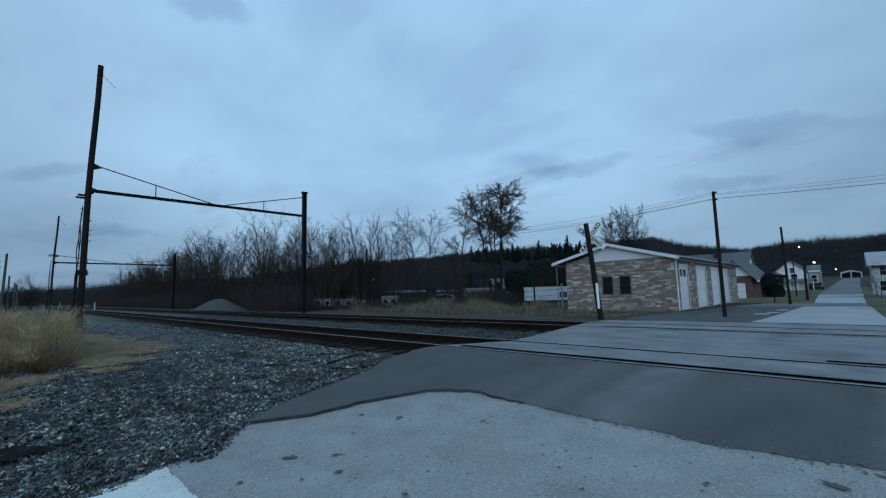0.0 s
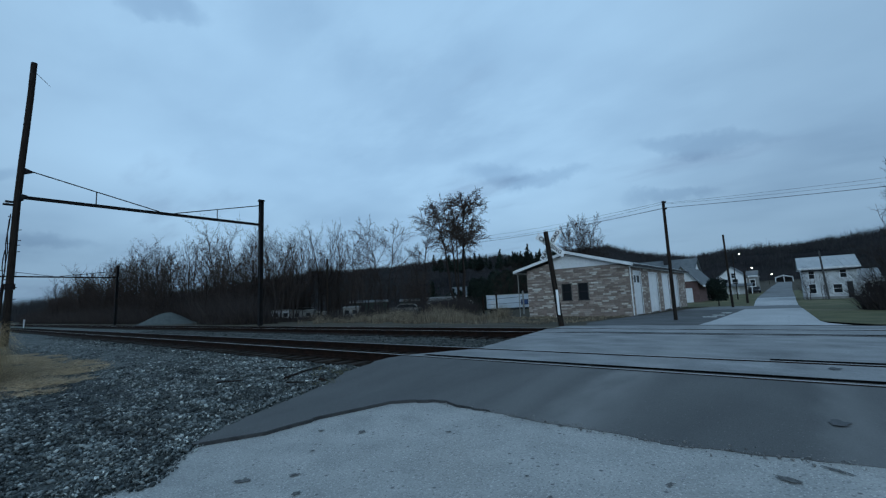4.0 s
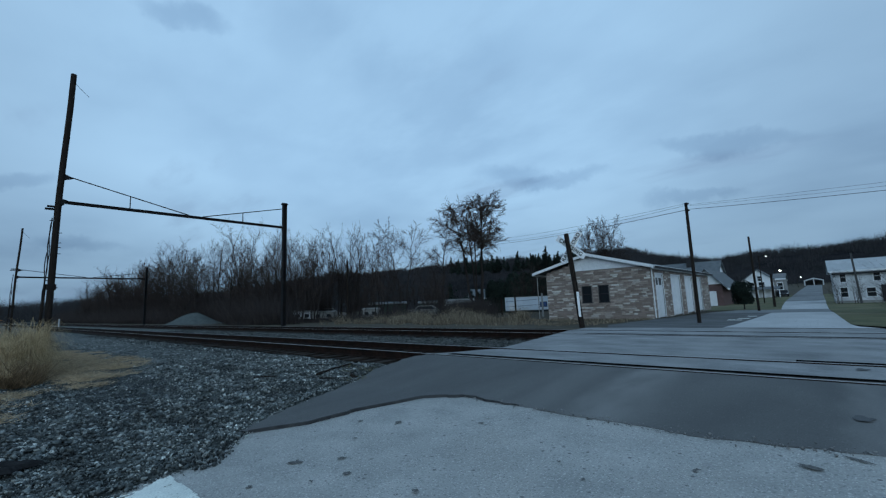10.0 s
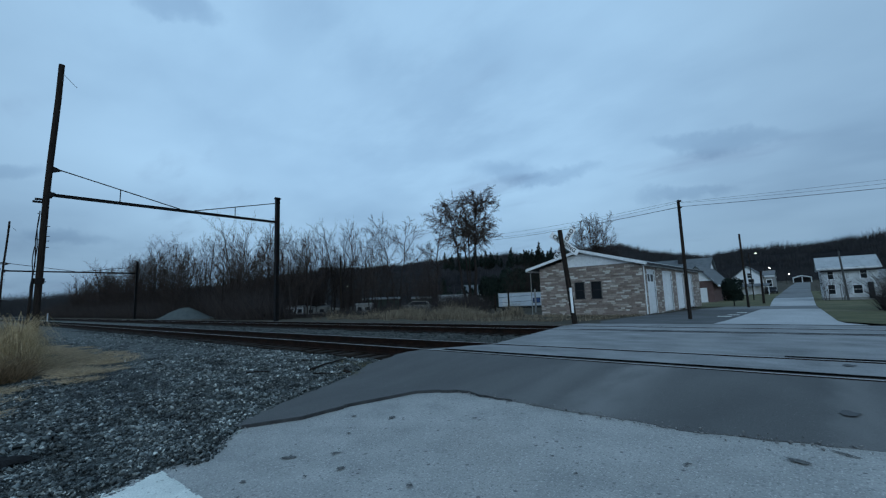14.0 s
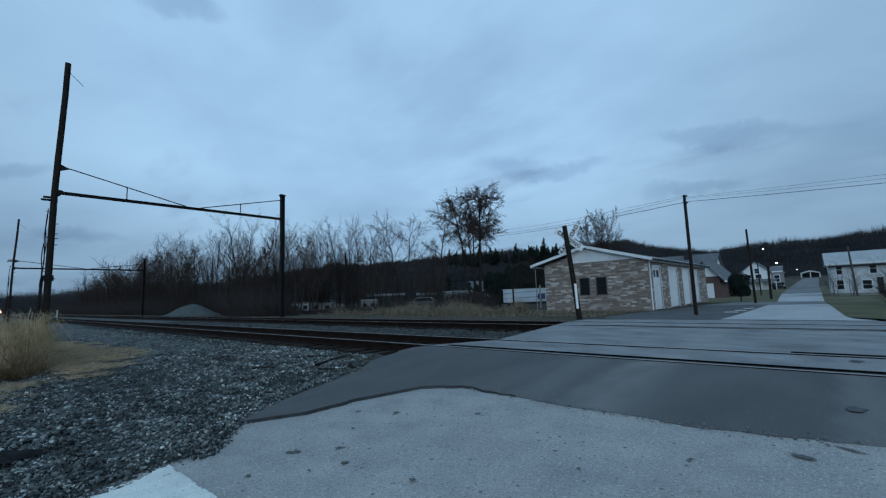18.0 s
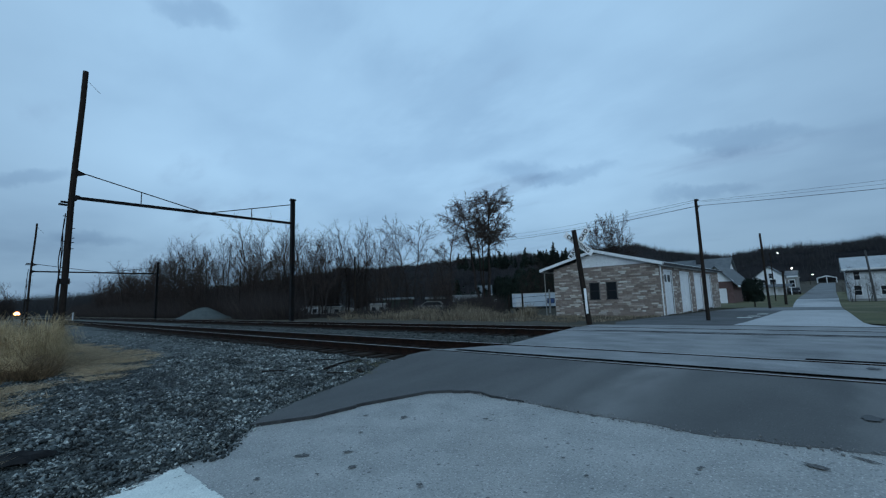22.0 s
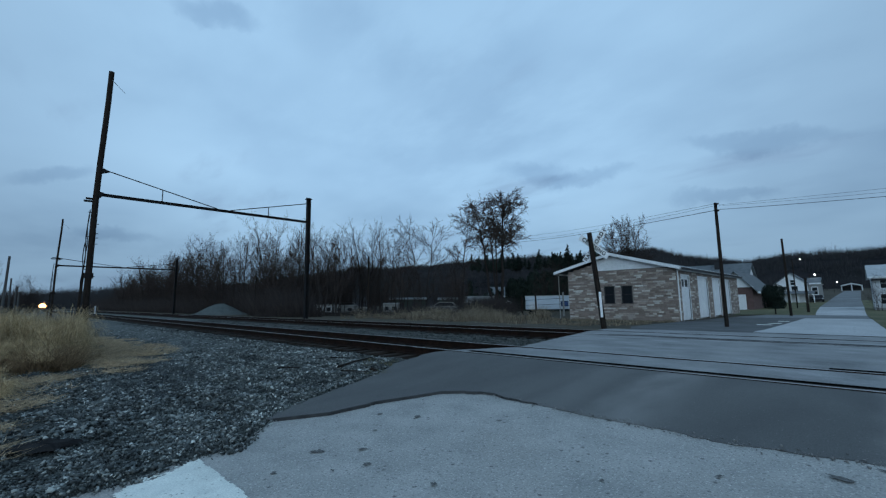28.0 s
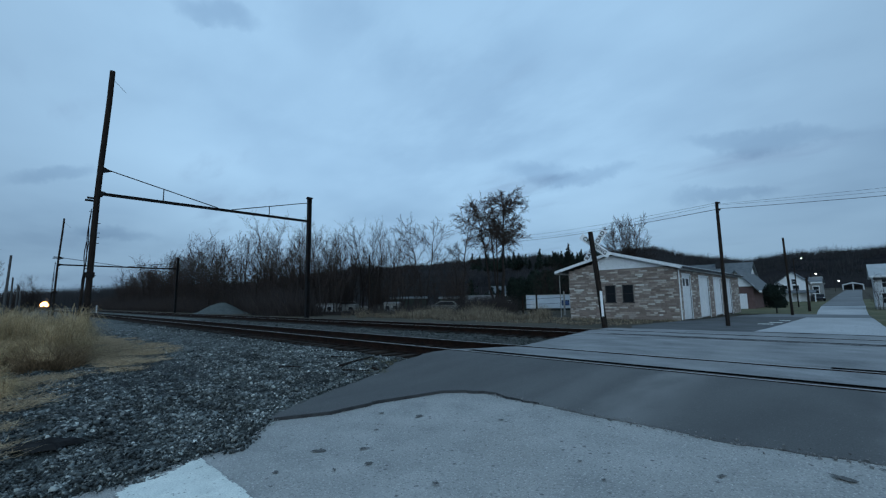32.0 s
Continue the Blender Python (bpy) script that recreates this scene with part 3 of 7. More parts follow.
def gravel_z(x, y):
    z = land(x, y) + 0.004 + 0.05 * noise.noise((x * 1.3, y * 1.3, 3)) + 0.05 * noise.noise((x * 4.3, y * 2.9, 1)) * smooth(-0.5, -1.6, y) + 0.05 * noise.noise((x * 0.8, y * 3.4, 7)) * smooth(-0.9, -1.8, y) - 0.012 * smooth(-0.5, -1.6, y)
    z -= 0.05 * smooth(-3, -5, y) * smooth(-1.0, -2.0, x)
    if -12 < y < 9.5 and x > -4:
        e = edge_x(y)
        z -= 0.22 * smooth(e - 0.02, e + 0.14, x)
    for a, b in ((-0.6, 1.95), (4.9, 7.4)):
        # dug down under the tracks
        z -= 0.09 * smooth(a, a + 0.15, y) * smooth(b, b - 0.15, y)
    return z + 0.03 * smooth(-7.2, -6.6, y) - 0.03


V, F = sheet(gravel_x, gravel_y, gravel_z)
V = [(x, y + bend(x), z) for x, y, z in V]
thing("gravel_bed", V, F, M_GRAVEL, "dark grey crushed stone ballast under and beside the tracks", "gravel", kind="structure", smooth=True)

# fine pale grit of the path along the near track
V, F = sheet(span((-90, -30, 40), (-30, -6, 96)), span((-4.3, -0.8, 24)), lambda x, y: gravel_z(x, y) + 0.007 + 0.022 * noise.noise((x * 0.9, y * 2.2, 14)) + 0.016 * noise.noise((x * 3.1, y * 5.0, 4)) - 0.14 * smooth(-10.5 + 1.5 * noise.noise((x, y * 2, 3)), -6.8, x) - 0.12 * smooth(-1.5, -0.85, y) - 0.12 * smooth(-3.3 + 0.5 * noise.noise((x * 0.5, 2, 0)), -4.2, y))
V = [(x, y + bend(x), z) for x, y, z in V]
thing("grit_path", V, F, M_GRIT, "fine pale grey grit on the path beside the track", "gravel", kind="structure", smooth=True)

# pale pavement up to the crossing
PAVE_LEFT = [(-30, -1.6), (-8, -1.4), (-6.4, -1.3), (-5.7, -1.28), (-5.22, -1.42), (-5.0, -1.33), (-4.83, -1.36), (-4.62, -1.66), (-4.35, -1.9), (-4.1, -1.95), (-3.2, -1.95), (-1.0, -1.9)]
rows = span((-30, -9, 8), (-9, -5.8, 16), (-5.8, -4.2, 40), (-4.2, -1.7, 16))
V, F = [], []
cols = 40
for y in rows:
    x0 = along(PAVE_LEFT, y) + 0.05 * noise.noise((y * 6, 0, 0)) + 0.03 * noise.noise((y * 19, 4, 0))
    for k in range(cols + 1):
        s = (k / cols) ** 1.5
        x = x0 + (8 - x0) * s
        V.append((x, y, pave_z(x, y) + 0.006 * noise.noise((x * 0.8, y * 0.8, 5))))
n = cols + 1
F = [(j * n + i, j * n + i + 1, (j + 1) * n + i + 1, (j + 1) * n + i) for j in range(len(rows) - 1) for i in range(cols)]
o = len(V)
V += [(V[j * n][0] - 0.03, V[j * n][1], V[j * n][2] - 0.12) for j in range(len(rows))]
F += [(o + j, j * n, (j + 1) * n, o + j + 1) for j in range(len(rows) - 1)]
thing("pavement", V, F, M_PAVE, "worn pale grey pavement with small pits", "pavement", kind="structure")

# dark asphalt apron that climbs to the near rail
LOW = [(-1.92, -4.33), (-1.58, -3.8), (-1.53, -3.2), (-1.22, -2.4), (-0.76, -2.15), (-0.08, -2.27), (0.66, -2.37), (1.55, -2.47), (2.1, -2.51), (2.86, -2.45), (6.0, -2.3)]
TOP = [(-2.0, -4.36), (-2.5, -3.58), (-2.95, -2.6), (-3.45, -1.4), (-3.44, -0.045), (-2.0, -0.045), (-0.7, -0.045), (0.8, -0.045), (2.0, -0.045), (3.0, -0.045), (6.0, -0.045)]
sub, across = 8, 8
V, F = [], []
m = (len(LOW) - 1) * sub + 1
for j in range(across + 1):
    s = j / across
    for i in range(m):
        k, f = min(i // sub, len(LOW) - 2), i / sub - min(i // sub, len(LOW) - 2)
        lo = Vector(LOW[k]).lerp(Vector(LOW[k + 1]), f)
        hi = Vector(TOP[k]).lerp(Vector(TOP[k + 1]), f)
        w = 0.06 * noise.noise((lo.x * 3.1, lo.y * 3.1, 2)) + 0.04 * noise.noise((lo.x * 13, lo.y * 13, 2))
        if i and j == 0:
            lo = lo + Vector((w * 0.6, w))
        if k < 4 and j == across:
            hi = hi + Vector((0.1 * noise.noise((hi.x * 4, hi.y * 4, 9)), 0))
        p = lo.lerp(hi, s)
        za = pave_z(p.x, p.y) + 0.006 + 0.014 * smooth(0.3, -1.2, p.x)
        up = smooth(-2.2, -0.3, p.y)
        V.append((p.x, p.y, za + (-0.008 - za) * up + 0.004 * noise.noise((p.x * 1.5, p.y * 1.5, 7))))
F = [(j * m + i, j * m + i + 1, (j + 1) * m + i + 1, (j + 1) * m + i) for j in range(across) for i in range(m - 1)]
o = len(V)
V += [(x, y - 0.01, z - 0.1) for x, y, z in V[:m]] + [(x - 0.04, y, z - 0.2) for x, y, z in V[across * m:(across + 1) * m]]
F += [(o + i, o + i + 1, i + 1, i) for i in range(m - 1)] + [(across * m + i, across * m + i + 1, o + m + i + 1, o + m + i) for i in range(m - 1)]
thing("asphalt_apron", V, F, M_ASPHALT, "newer dark asphalt ramp laid over the pale pavement", "asphalt", kind="structure", smooth=False)

# dark strip painting the shadow line of the ramp's lower lip, fading to the right
V, F = [], []
for i in range(0, 73):
    k, f = min(i // 8, len(LOW) - 2), i / 8 - min(i // 8, len(LOW) - 2)
    lo, hi = Vector(LOW[k]).lerp(Vector(LOW[k + 1]), f), Vector(TOP[k]).lerp(Vector(TOP[k + 1]), f)
    w = 0.06 * noise.noise((lo.x * 3.1, lo.y * 3.1, 2)) + 0.04 * noise.noise((lo.x * 13, lo.y * 13, 2))
    lo = lo + Vector((w * 0.6, w)) * bool(i)
    d_ = (hi - lo).normalized()
    wide = 0.016 * (0.9 + 0.6 * noise.noise((lo.x * 5, lo.y * 5, 4))) * smooth(0.15, -0.35, lo.x)
    for p in (lo - d_ * 0.010, lo + d_ * (wide + 0.004)):
        za = pave_z(p.x, p.y) + 0.006 + 0.014 * smooth(0.3, -1.2, p.x)
        V.append((p.x, p.y, za + 0.011))
wides = [(Vector(V[2 * k + 1]) - Vector(V[2 * k])).length for k in range(73)]
F = [(2 * k, 2 * k + 2, 2 * k + 3, 2 * k + 1) for k in range(72) if wides[k] + wides[k + 1] > 0.029]
o = len(V)
V += [(x, y - 0.004, z - 0.05) for x, y, z in V[0:146:2]]
F += [(o + k, o + k + 1, 2 * k + 2, 2 * k) for k in range(72) if wides[k] + wides[k + 1] > 0.029]
thing("tar_seam", V, F, M_LIPSHADE, "dark strip painted as the shadow line of the asphalt ramp's lower edge", "seam", kind="structure")

APRON_LEFT = [(-0.05, -3.42), (0.08, -3.4), (1.36, -2.62), (2.2, -2.75), (3.84, -3.02), (5.3, -3.25), (6.48, -3.46), (8.4, -3.4), (9.0, -2.9), (9.6, -2.3)]


def crossing_panel(y0, y1, label, far=False, material=None):
    V, F = [], []
    ny, nx = max(2, int((y1 - y0) / 0.12)), 36
    for j in range(ny + 1):
        y = y0 + (y1 - y0) * j / ny
        xl = along(APRON_LEFT, y) + 0.07 * noise.noise((y * 5, 1, 0))
        xr = 4.75 + 0.15 * noise.noise((y * 2, 8, 0)) + (0.5 * smooth(7, 9.5, y) if far else 0)
        for i in range(nx + 1):
            x = xl + (xr - xl) * i / nx
            z = -0.006 + 0.006 * noise.noise((x * 1.4, y * 1.4, 4))
            if far:
                z -= 0.1 * smooth(7.6, 9.7, y)
            V.append((x, y, z))
    n = nx + 1
    F = [(j * n + i, j * n + i + 1, (j + 1) * n + i + 1, (j + 1) * n + i) for j in range(ny) for i in range(nx)]
    o = len(V)
    ring = [i for i in range(n)] + [j * n + nx for j in range(1, ny + 1)] + [ny * n + i for i in range(nx - 1, -1, -1)] + [j * n for j in range(ny - 1, 0, -1)]
    V += [(V[i][0], V[i][1], V[i][2] - 0.16) for i in ring]
    F += [(o + k, o + (k + 1) % len(ring), ring[(k + 1) % len(ring)], ring[k]) for k in range(len(ring))]
    thing("asphalt_crossing", V, F, material or M_ASPHALT2, label, "asphalt", kind="structure")


R1, R2, R3, R4 = 0.0, 1.435, 5.396, 6.838
crossing_panel(R1 + 0.105, R2 - 0.10, "dark asphalt filling between the near rails")
crossing_panel(R2 + 0.042, R3 - 0.042, "dark asphalt between the two tracks")
crossing_panel(R3 + 0.105, R4 - 0.10, "dark asphalt filling between the far rails")
crossing_panel(R4 + 0.042, 9.6, "dark asphalt leaving the far track", True)

# black strips beside the crossing rails: wide ones rubber, narrow ones painted gap shade
for y0, y1, xa, xb in ((R1 + 0.04, R1 + 0.104, -3.3, 4.7), (R1 + 0.106, R1 + 0.25, -3.0, 4.7), (R1 - 0.075, R1 - 0.046, -2.6, 5.9), (R2 - 0.10, R2 - 0.04, -2.6, 4.7), (R2 + 0.044, R2 + 0.2, 2.35, 4.7), (R3 + 0.04, R3 + 0.104, -3.2, 4.7), (R3 + 0.106, R3 + 0.22, -2.4, 4.7), (R4 - 0.098, R4 - 0.04, -3.3, 4.7)):
    V, F = [], []
    # a narrow strip is a black floor painting the shade inside the flangeway
    deep = y1 - y0 < 0.08
    for k in range(41):
        x = xa + (xb - xa) * k / 40
        w = 0.012 * noise.noise((x * 2.5, y0 * 9, 1))
        for y, z in ((y0, -0.05 if deep else 0.003), (y1 + w * (not deep), -0.05 if deep else 0.003)):
            V.append((x, y, z))
    F = [(2 * k, 2 * k + 2, 2 * k + 3, 2 * k + 1) for k in range(40)]
    thing("rubber_seal", V, F, M_RUBBER_GAP, "black rubber and blackened flangeway gap along the rail in the crossing", "rubber strip", kind="structure")

# worn stop line, ragged where it meets the gravel
V, F, seen = [], [], {}
STEP = 0.0125
for j in range(48):
    for i in range(190):
        x, y = -1.5 + STEP * i, -5.80 + STEP * j
        wear = 0.5 * noise.noise((x * 7, y * 7, 3)) + 0.35 * noise.noise((x * 19, y * 19, 5)) + 0.22 * noise.noise((x * 47, y * 47, 7))
        end = -1.30 + 0.24 * (1 - j / 48)
        if wear > 0.44 or wear > (x - end) / 0.26 or (j in (0, 47) and wear > 0.1) or x > 0.83 + 0.1 * j / 48:
            continue
        q = []
        for a, b in ((i, j), (i + 1, j), (i + 1, j + 1), (i, j + 1)):
            if (a, b) not in seen:
                px = -1.5 + STEP * a + 0.004 * noise.noise((a * 0.9, b * 0.9, 1))
                py = -5.80 + STEP * b + 0.004 * noise.noise((a * 0.9, b * 0.9, 8))
                seen[a, b] = len(V)
                V.append((px, py, pave_z(px, py) + 0.010))
            q.append(seen[a, b])
        F.append(tuple(q))
thing("stop_line", V, F, M_PAINT, "worn white stop line painted on the pavement", "road marking", kind="structure")

# the lane beyond the crossing, the dark yard before the garage and the lawns
ys = span((9.3, 14, 14), (14, 62, 40), (62, 170, 40))


def strip(name, left, right, ys, lift, material, label, category):
    V, F = [], []
    for y in ys:
        a, b = along(left, y), along(right, y)
        for k in range(7):
            x = a + (b - a) * k / 6
            V.append((x, y, land(x, y) + lift + 0.01 * noise.noise((x, y * 0.5, 2))))
    F = [(j * 7 + i, j * 7 + i + 1, (j + 1) * 7 + i + 1, (j + 1) * 7 + i) for j in range(len(ys) - 1) for i in range(6)]
    return thing(name, V, F, material, label, category, kind="structure")


LANE_L = [(9.3, 0.35), (11, 0.3), (13, 0.3), (43, 0.1), (60, -0.6), (82, -1.25), (120, -1.3), (150, -0.6), (205, 0.4)]
LANE_R = [(9.3, 4.0), (11, 3.5), (13, 3.4), (43, 3.3), (60, 3.4), (82, 3.6), (120, 3.7), (205, 4.6)]
strip("road", LANE_L, LANE_R, span((9.6, 14, 14), (14, 31, 20)), 0.012, M_ROAD, "narrow pale concrete lane running away from the crossing", "road")
strip("side_street", [(30.8, -4.4), (43.2, -3.2)], [(30.8, 3.3), (43.2, 3.3)], span((31.0, 42.5, 12)), 0.008, M_LANE, "dark grey asphalt of a side street crossing the lane", "road")
strip("road", LANE_L, LANE_R, span((42.5, 80, 40)), 0.012, M_ROAD, "pale concrete lane between the houses", "road")
strip("road", LANE_L, LANE_R, span((80, 205, 70)), 0.012, M_LANE, "grey asphalt lane climbing past the houses", "road")
strip("asphalt_yard", [(9.3, -3.2), (12, -4.2), (20, -4.35), (31, -4.3)], [(9.3, 0.36), (11, 0.31), (13, 0.31), (31, 0.28)], span((9.2, 31, 40)), 0.004, M_YARD, "dark asphalt yard before the garage doors", "asphalt")
strip("lawn", [(41.5, -14), (62, -14), (120, -20)], [(43, 0.08), (60, -0.62), (82, -1.27), (120, -1.32)], span((42.5, 120, 40)), 0.002, M_LAWN, "dull green winter lawn beside the houses", "lawn")
strip("lawn", [(8.7, 5.45), (9.6, 5.3), (10.2, 4.4), (13, 3.42), (43, 3.32), (60, 3.42), (82, 3.62), (120, 3.72)], [(8.7, 30), (62, 30), (120, 30)], span((8.7, 13, 14), (13, 120, 60)), 0.0, M_LAWN, "dull green and tan winter lawn along the lane", "lawn")
strip("dirt_border", [(20.6, -4.69), (39, -4.69)], [(20.6, -4.05), (23, -4.3), (25, -4.1), (29, -4.25), (31.5, -3.9), (36, -4.2), (39, -4.0)], span((20.7, 39, 40)), 0.016, M_EARTH, "brown dirt and dead grass along the garage doors", "dirt")
for x, y, w, d in ((-0.32, 17.4, 0.55, 0.25), (-0.2, 19.6, 0.5, 0.3), (-0.2, 23.2, 0.45, 0.4)):
    V, F = box(x - w / 2, x + w / 2, y - d / 2, y + d / 2, land(x, y) + 0.006, land(x, y) + 0.016)
    thing("white_mark", V, F, M_PAINT, "short worn white painted mark on dark asphalt", "road marking", "marks on the yard", at=None)

# ---------------------------------------------------------------- loose stones


def chip():
    """A rough eight-cornered stone."""
    v = np.array([(x, y, z) for z in (-1, 1) for y in (-1, 1) for x in (-1, 1)], float) * 0.62
    f = [(0, 2, 3), (0, 3, 1), (4, 5, 7), (4, 7, 6), (0, 1, 5), (0, 5, 4), (1, 3, 7), (1, 7, 5), (3, 2, 6), (3, 6, 7), (2, 0, 4), (2, 4, 6)]
    return v, np.array(f)


def rocks(name, places, sizes, label, material=None):
    v, f = chip()
    k = len(places)
    V = v[None] + rng.uniform(-0.36, 0.36, (k, 8, 3))
    V = V * rng.uniform(0.3, 1.65, (k, 1, 3)) * sizes[:, None, None] * 0.5
    # each stone lies turned its own way
    q = rng.normal(0, 1, (k, 4)) * np.array([1.6, 0.7, 0.7, 1.6])
    q /= np.linalg.norm(q, axis=1, keepdims=True)
    w, i, j, l = q.T
    R = np.stack([np.stack([1 - 2 * (j * j + l * l), 2 * (i * j - l * w), 2 * (i * l + j * w)], -1), np.stack([2 * (i * j + l * w), 1 - 2 * (i * i + l * l), 2 * (j * l - i * w)], -1), np.stack([2 * (i * l - j * w), 2 * (j * l + i * w), 1 - 2 * (i * i + j * j)], -1)], 1)
    V = np.einsum("kab,knb->kna", R, V) * np.array([1, 1, 0.8]) + places[:, None]
    faces = (f[None] + 8 * np.arange(k)[:, None, None]).reshape(-1, 3)
    me = bpy.data.meshes.new(name)
    me.vertices.add(k * 8)
    me.vertices.foreach_set("co", V.ravel())
    me.loops.add(len(faces) * 3)
    me.loops.foreach_set("vertex_index", faces.ravel())
    me.polygons.add(len(faces))
    me.polygons.foreach_set("loop_start", np.arange(len(faces)) * 3)
    me.materials.append(material or M_STONE)
    me.update(calc_edges=True)
    return tagged(new(name, me), label, "gravel", kind="stuff")


def stone_field(count, x0, x1, y0, y1, keep, near=1.0):
    out = []
    while len(out) < count:
        x = x1 - (x1 - x0) * rng.random() ** near
        y = rng.uniform(y0, y1)
        if keep(x, y):
            out.append((x, y, max(gravel_z(x, y) + 0.004, pave_z(x, y) + 0.006 if -6.7 < y < -4.3 and x > edge_x(y) else -9)))
    return np.array(out)


def dark_patch(x, y):
    """How far a place lies inside the darker patch beside the straw."""
    return smooth(1.15, 0.75, math.hypot((x + 6.6) / 2.3, (y + 4.35 + 0.12 * (x + 6.6)) / 0.75) + 0.45 * noise.noise((x * 1.6, y * 2.4, 11)))


p = stone_field(74000, -9.0, -1.1, -6.7, -0.7, lambda x, y: rng.random() > 0.88 * dark_patch(x, y) and x < edge_x(y) - 0.01 + 0.2 * rng.random() ** 3 and noise.noise((x * 2.2, y * 2.2, 6)) + 0.6 * noise.noise((x * 6, y * 6, 2)) > -0.42 + 0.5 * rng.random() - 0.25, 1.45)
p[:, 2] += 0.022 * rng.random(len(p)) ** 2
rocks("loose_gravel", p, np.where(p[:, 0] < -2.7, 1.1, 0.85) * rng.gamma(2.3, 0.0092, len(p)).clip(0.009, 0.048), "loose dark grey crushed stones beside the pavement")
# smaller, darker and glossier stones fill that patch
p = stone_field(9000, -9.2, -3.8, -6.0, -3.0, lambda x, y: dark_patch(x, y) > 0.3)
rocks("damp_grit", p, rng.gamma(2.0, 0.009, len(p)).clip(0.008, 0.04), "small blackish stones in a dark patch of gravel", varied("blackish_stone", [(0.010, 0.014, 0.016), (0.03, 0.038, 0.042), (0.06, 0.072, 0.078), (0.018, 0.023, 0.026), (0.10, 0.115, 0.12), (0.026, 0.033, 0.037)], 0.45, 60, 0.3, True))
p = stone_field(11000, -9.0, -5.0, -7.6, -3.2, lambda x, y: True, 1.2)
rocks("path_gravel", p, rng.gamma(2.0, 0.0105, len(p)).clip(0.010, 0.065), "small dark stones between tufts of dry grass")
p = stone_field(14000, -34, -2.6, -1.7, 8.2, lambda x, y: x < edge_x(y) and not (-0.64 < y < 1.95 or 4.9 < y < 7.4), 1.8)
rocks("ballast", p, rng.gamma(5, 0.009, len(p)).clip(0.02, 0.11), "dull grey ballast stones around the ties", M_BALLAST)
p = stone_field(17000, -26, -6, -4.9, -0.7, lambda x, y: y > -3.9 + 0.5 * noise.noise((x * 0.5, y, 0)), 1.3)
rocks("scattered_gravel", p, rng.gamma(4, 0.008, len(p)).clip(0.015, 0.08), "small grey stones on the trackside path")

# crumbs of stone and dust where the wheels break the ramp's lower edge
out = []
for k in range(800):
    x = rng.uniform(-0.9, 2.9)
    y = along(LOW[3:], x) + rng.normal(0.0, 0.05)
    out.append((x, y, pave_z(x, y) + 0.012))
rocks("edge_crumbs", np.array(out), rng.gamma(2.0, 0.004, 800).clip(0.004, 0.018), "pale grit crumbled along the asphalt edge", varied("pale_grit", [(0.24, 0.24, 0.235), (0.15, 0.15, 0.148), (0.33, 0.325, 0.31), (0.09, 0.09, 0.09), (0.27, 0.265, 0.255)], 0.9, 60, 0.3, True))

# ---------------------------------------------------------------- the tracks
RAILX = span((-1500, -240, 20), (-240, 70, 2))
PROFILE_RAIL = [(-0.07, -0.165), (0.07, -0.165), (0.07, -0.152), (0.014, -0.138), (0.011, -0.05), (0.035, -0.038), (0.035, -0.004), (0.03, 0.0), (-0.03, 0.0), (-0.035, -0.004), (-0.035, -0.038), (-0.011, -0.05), (-0.014, -0.138), (-0.07, -0.152)]


def swept(profile, y):
    V = [(x, y + bend(x) + a, b) for x in RAILX for a, b in profile]
    n = len(profile)
    F = [(k * n + i, (k + 1) * n + i, (k + 1) * n + (i + 1) % n, k * n + (i + 1) % n) for k in range(len(RAILX) - 1) for i in range(n)]
    return V, F


tie_v, tie_f = prism([(-0.112, -0.30), (0.112, -0.30), (0.112, -0.178), (0.10, -0.166), (-0.10, -0.166), (-0.112, -0.178)], -1.3, 1.3)
tie_mesh = mesh_from("tie", tie_v, tie_f, M_TIE)
plate_v, plate_f = box(-0.09, 0.09, -0.14, 0.14, -0.166, -0.156)
for ya, yb, which in ((R1, R2, "near"), (R3, R4, "far")):
    track = holder("railway_track", f"{'rusty' if which == 'near' else 'dark rusty'} steel railway track on wooden ties", "railway track", group="tracks")
    for y in (ya, yb):
        rail = piece("rail", *swept(PROFILE_RAIL, y), M_RUST, track, "rust-brown steel rail")
        piece("railhead", *swept([(-0.019, 0.0005), (0.019, 0.0005), (0.019, 0.0025), (-0.019, 0.0025)], y), M_RAILTOP, rail, "wheel-polished top of the rail")
    mid = (ya + yb) / 2
    for k in range(125):
        x = -2.9 - 0.515 * k
        t = new("tie", tie_mesh)
        t.parent = track
        t.matrix_basis = pose(x + rng.uniform(-0.02, 0.02), mid + rng.uniform(-0.06, 0.06), rng.uniform(-0.006, 0.006), 0, 0, rng.uniform(-1.2, 1.2))
    sets = [box(x - 0.11, x + 0.11, mid - 1.3, mid + 1.3, -0.3, -0.168) for x in np.arange(-67.4, -200, -0.515)]
    sets += [box(x - 0.11, x + 0.11, mid - 1.3, mid + 1.3, -0.3, -0.168) for x in np.arange(5.3, 40, 0.515)]
    tagged(piece("distant_ties", *joined(*sets), M_TIE, track), kind="stuff")
    sets = [(([(x + a, y + b, c) for a, b, c in plate_v]), plate_f) for x in np.arange(-2.9, -40, -0.515) for y in (ya, yb)]
    tagged(piece("tie_plating", *joined(*sets), M_RUST, track), kind="stuff")

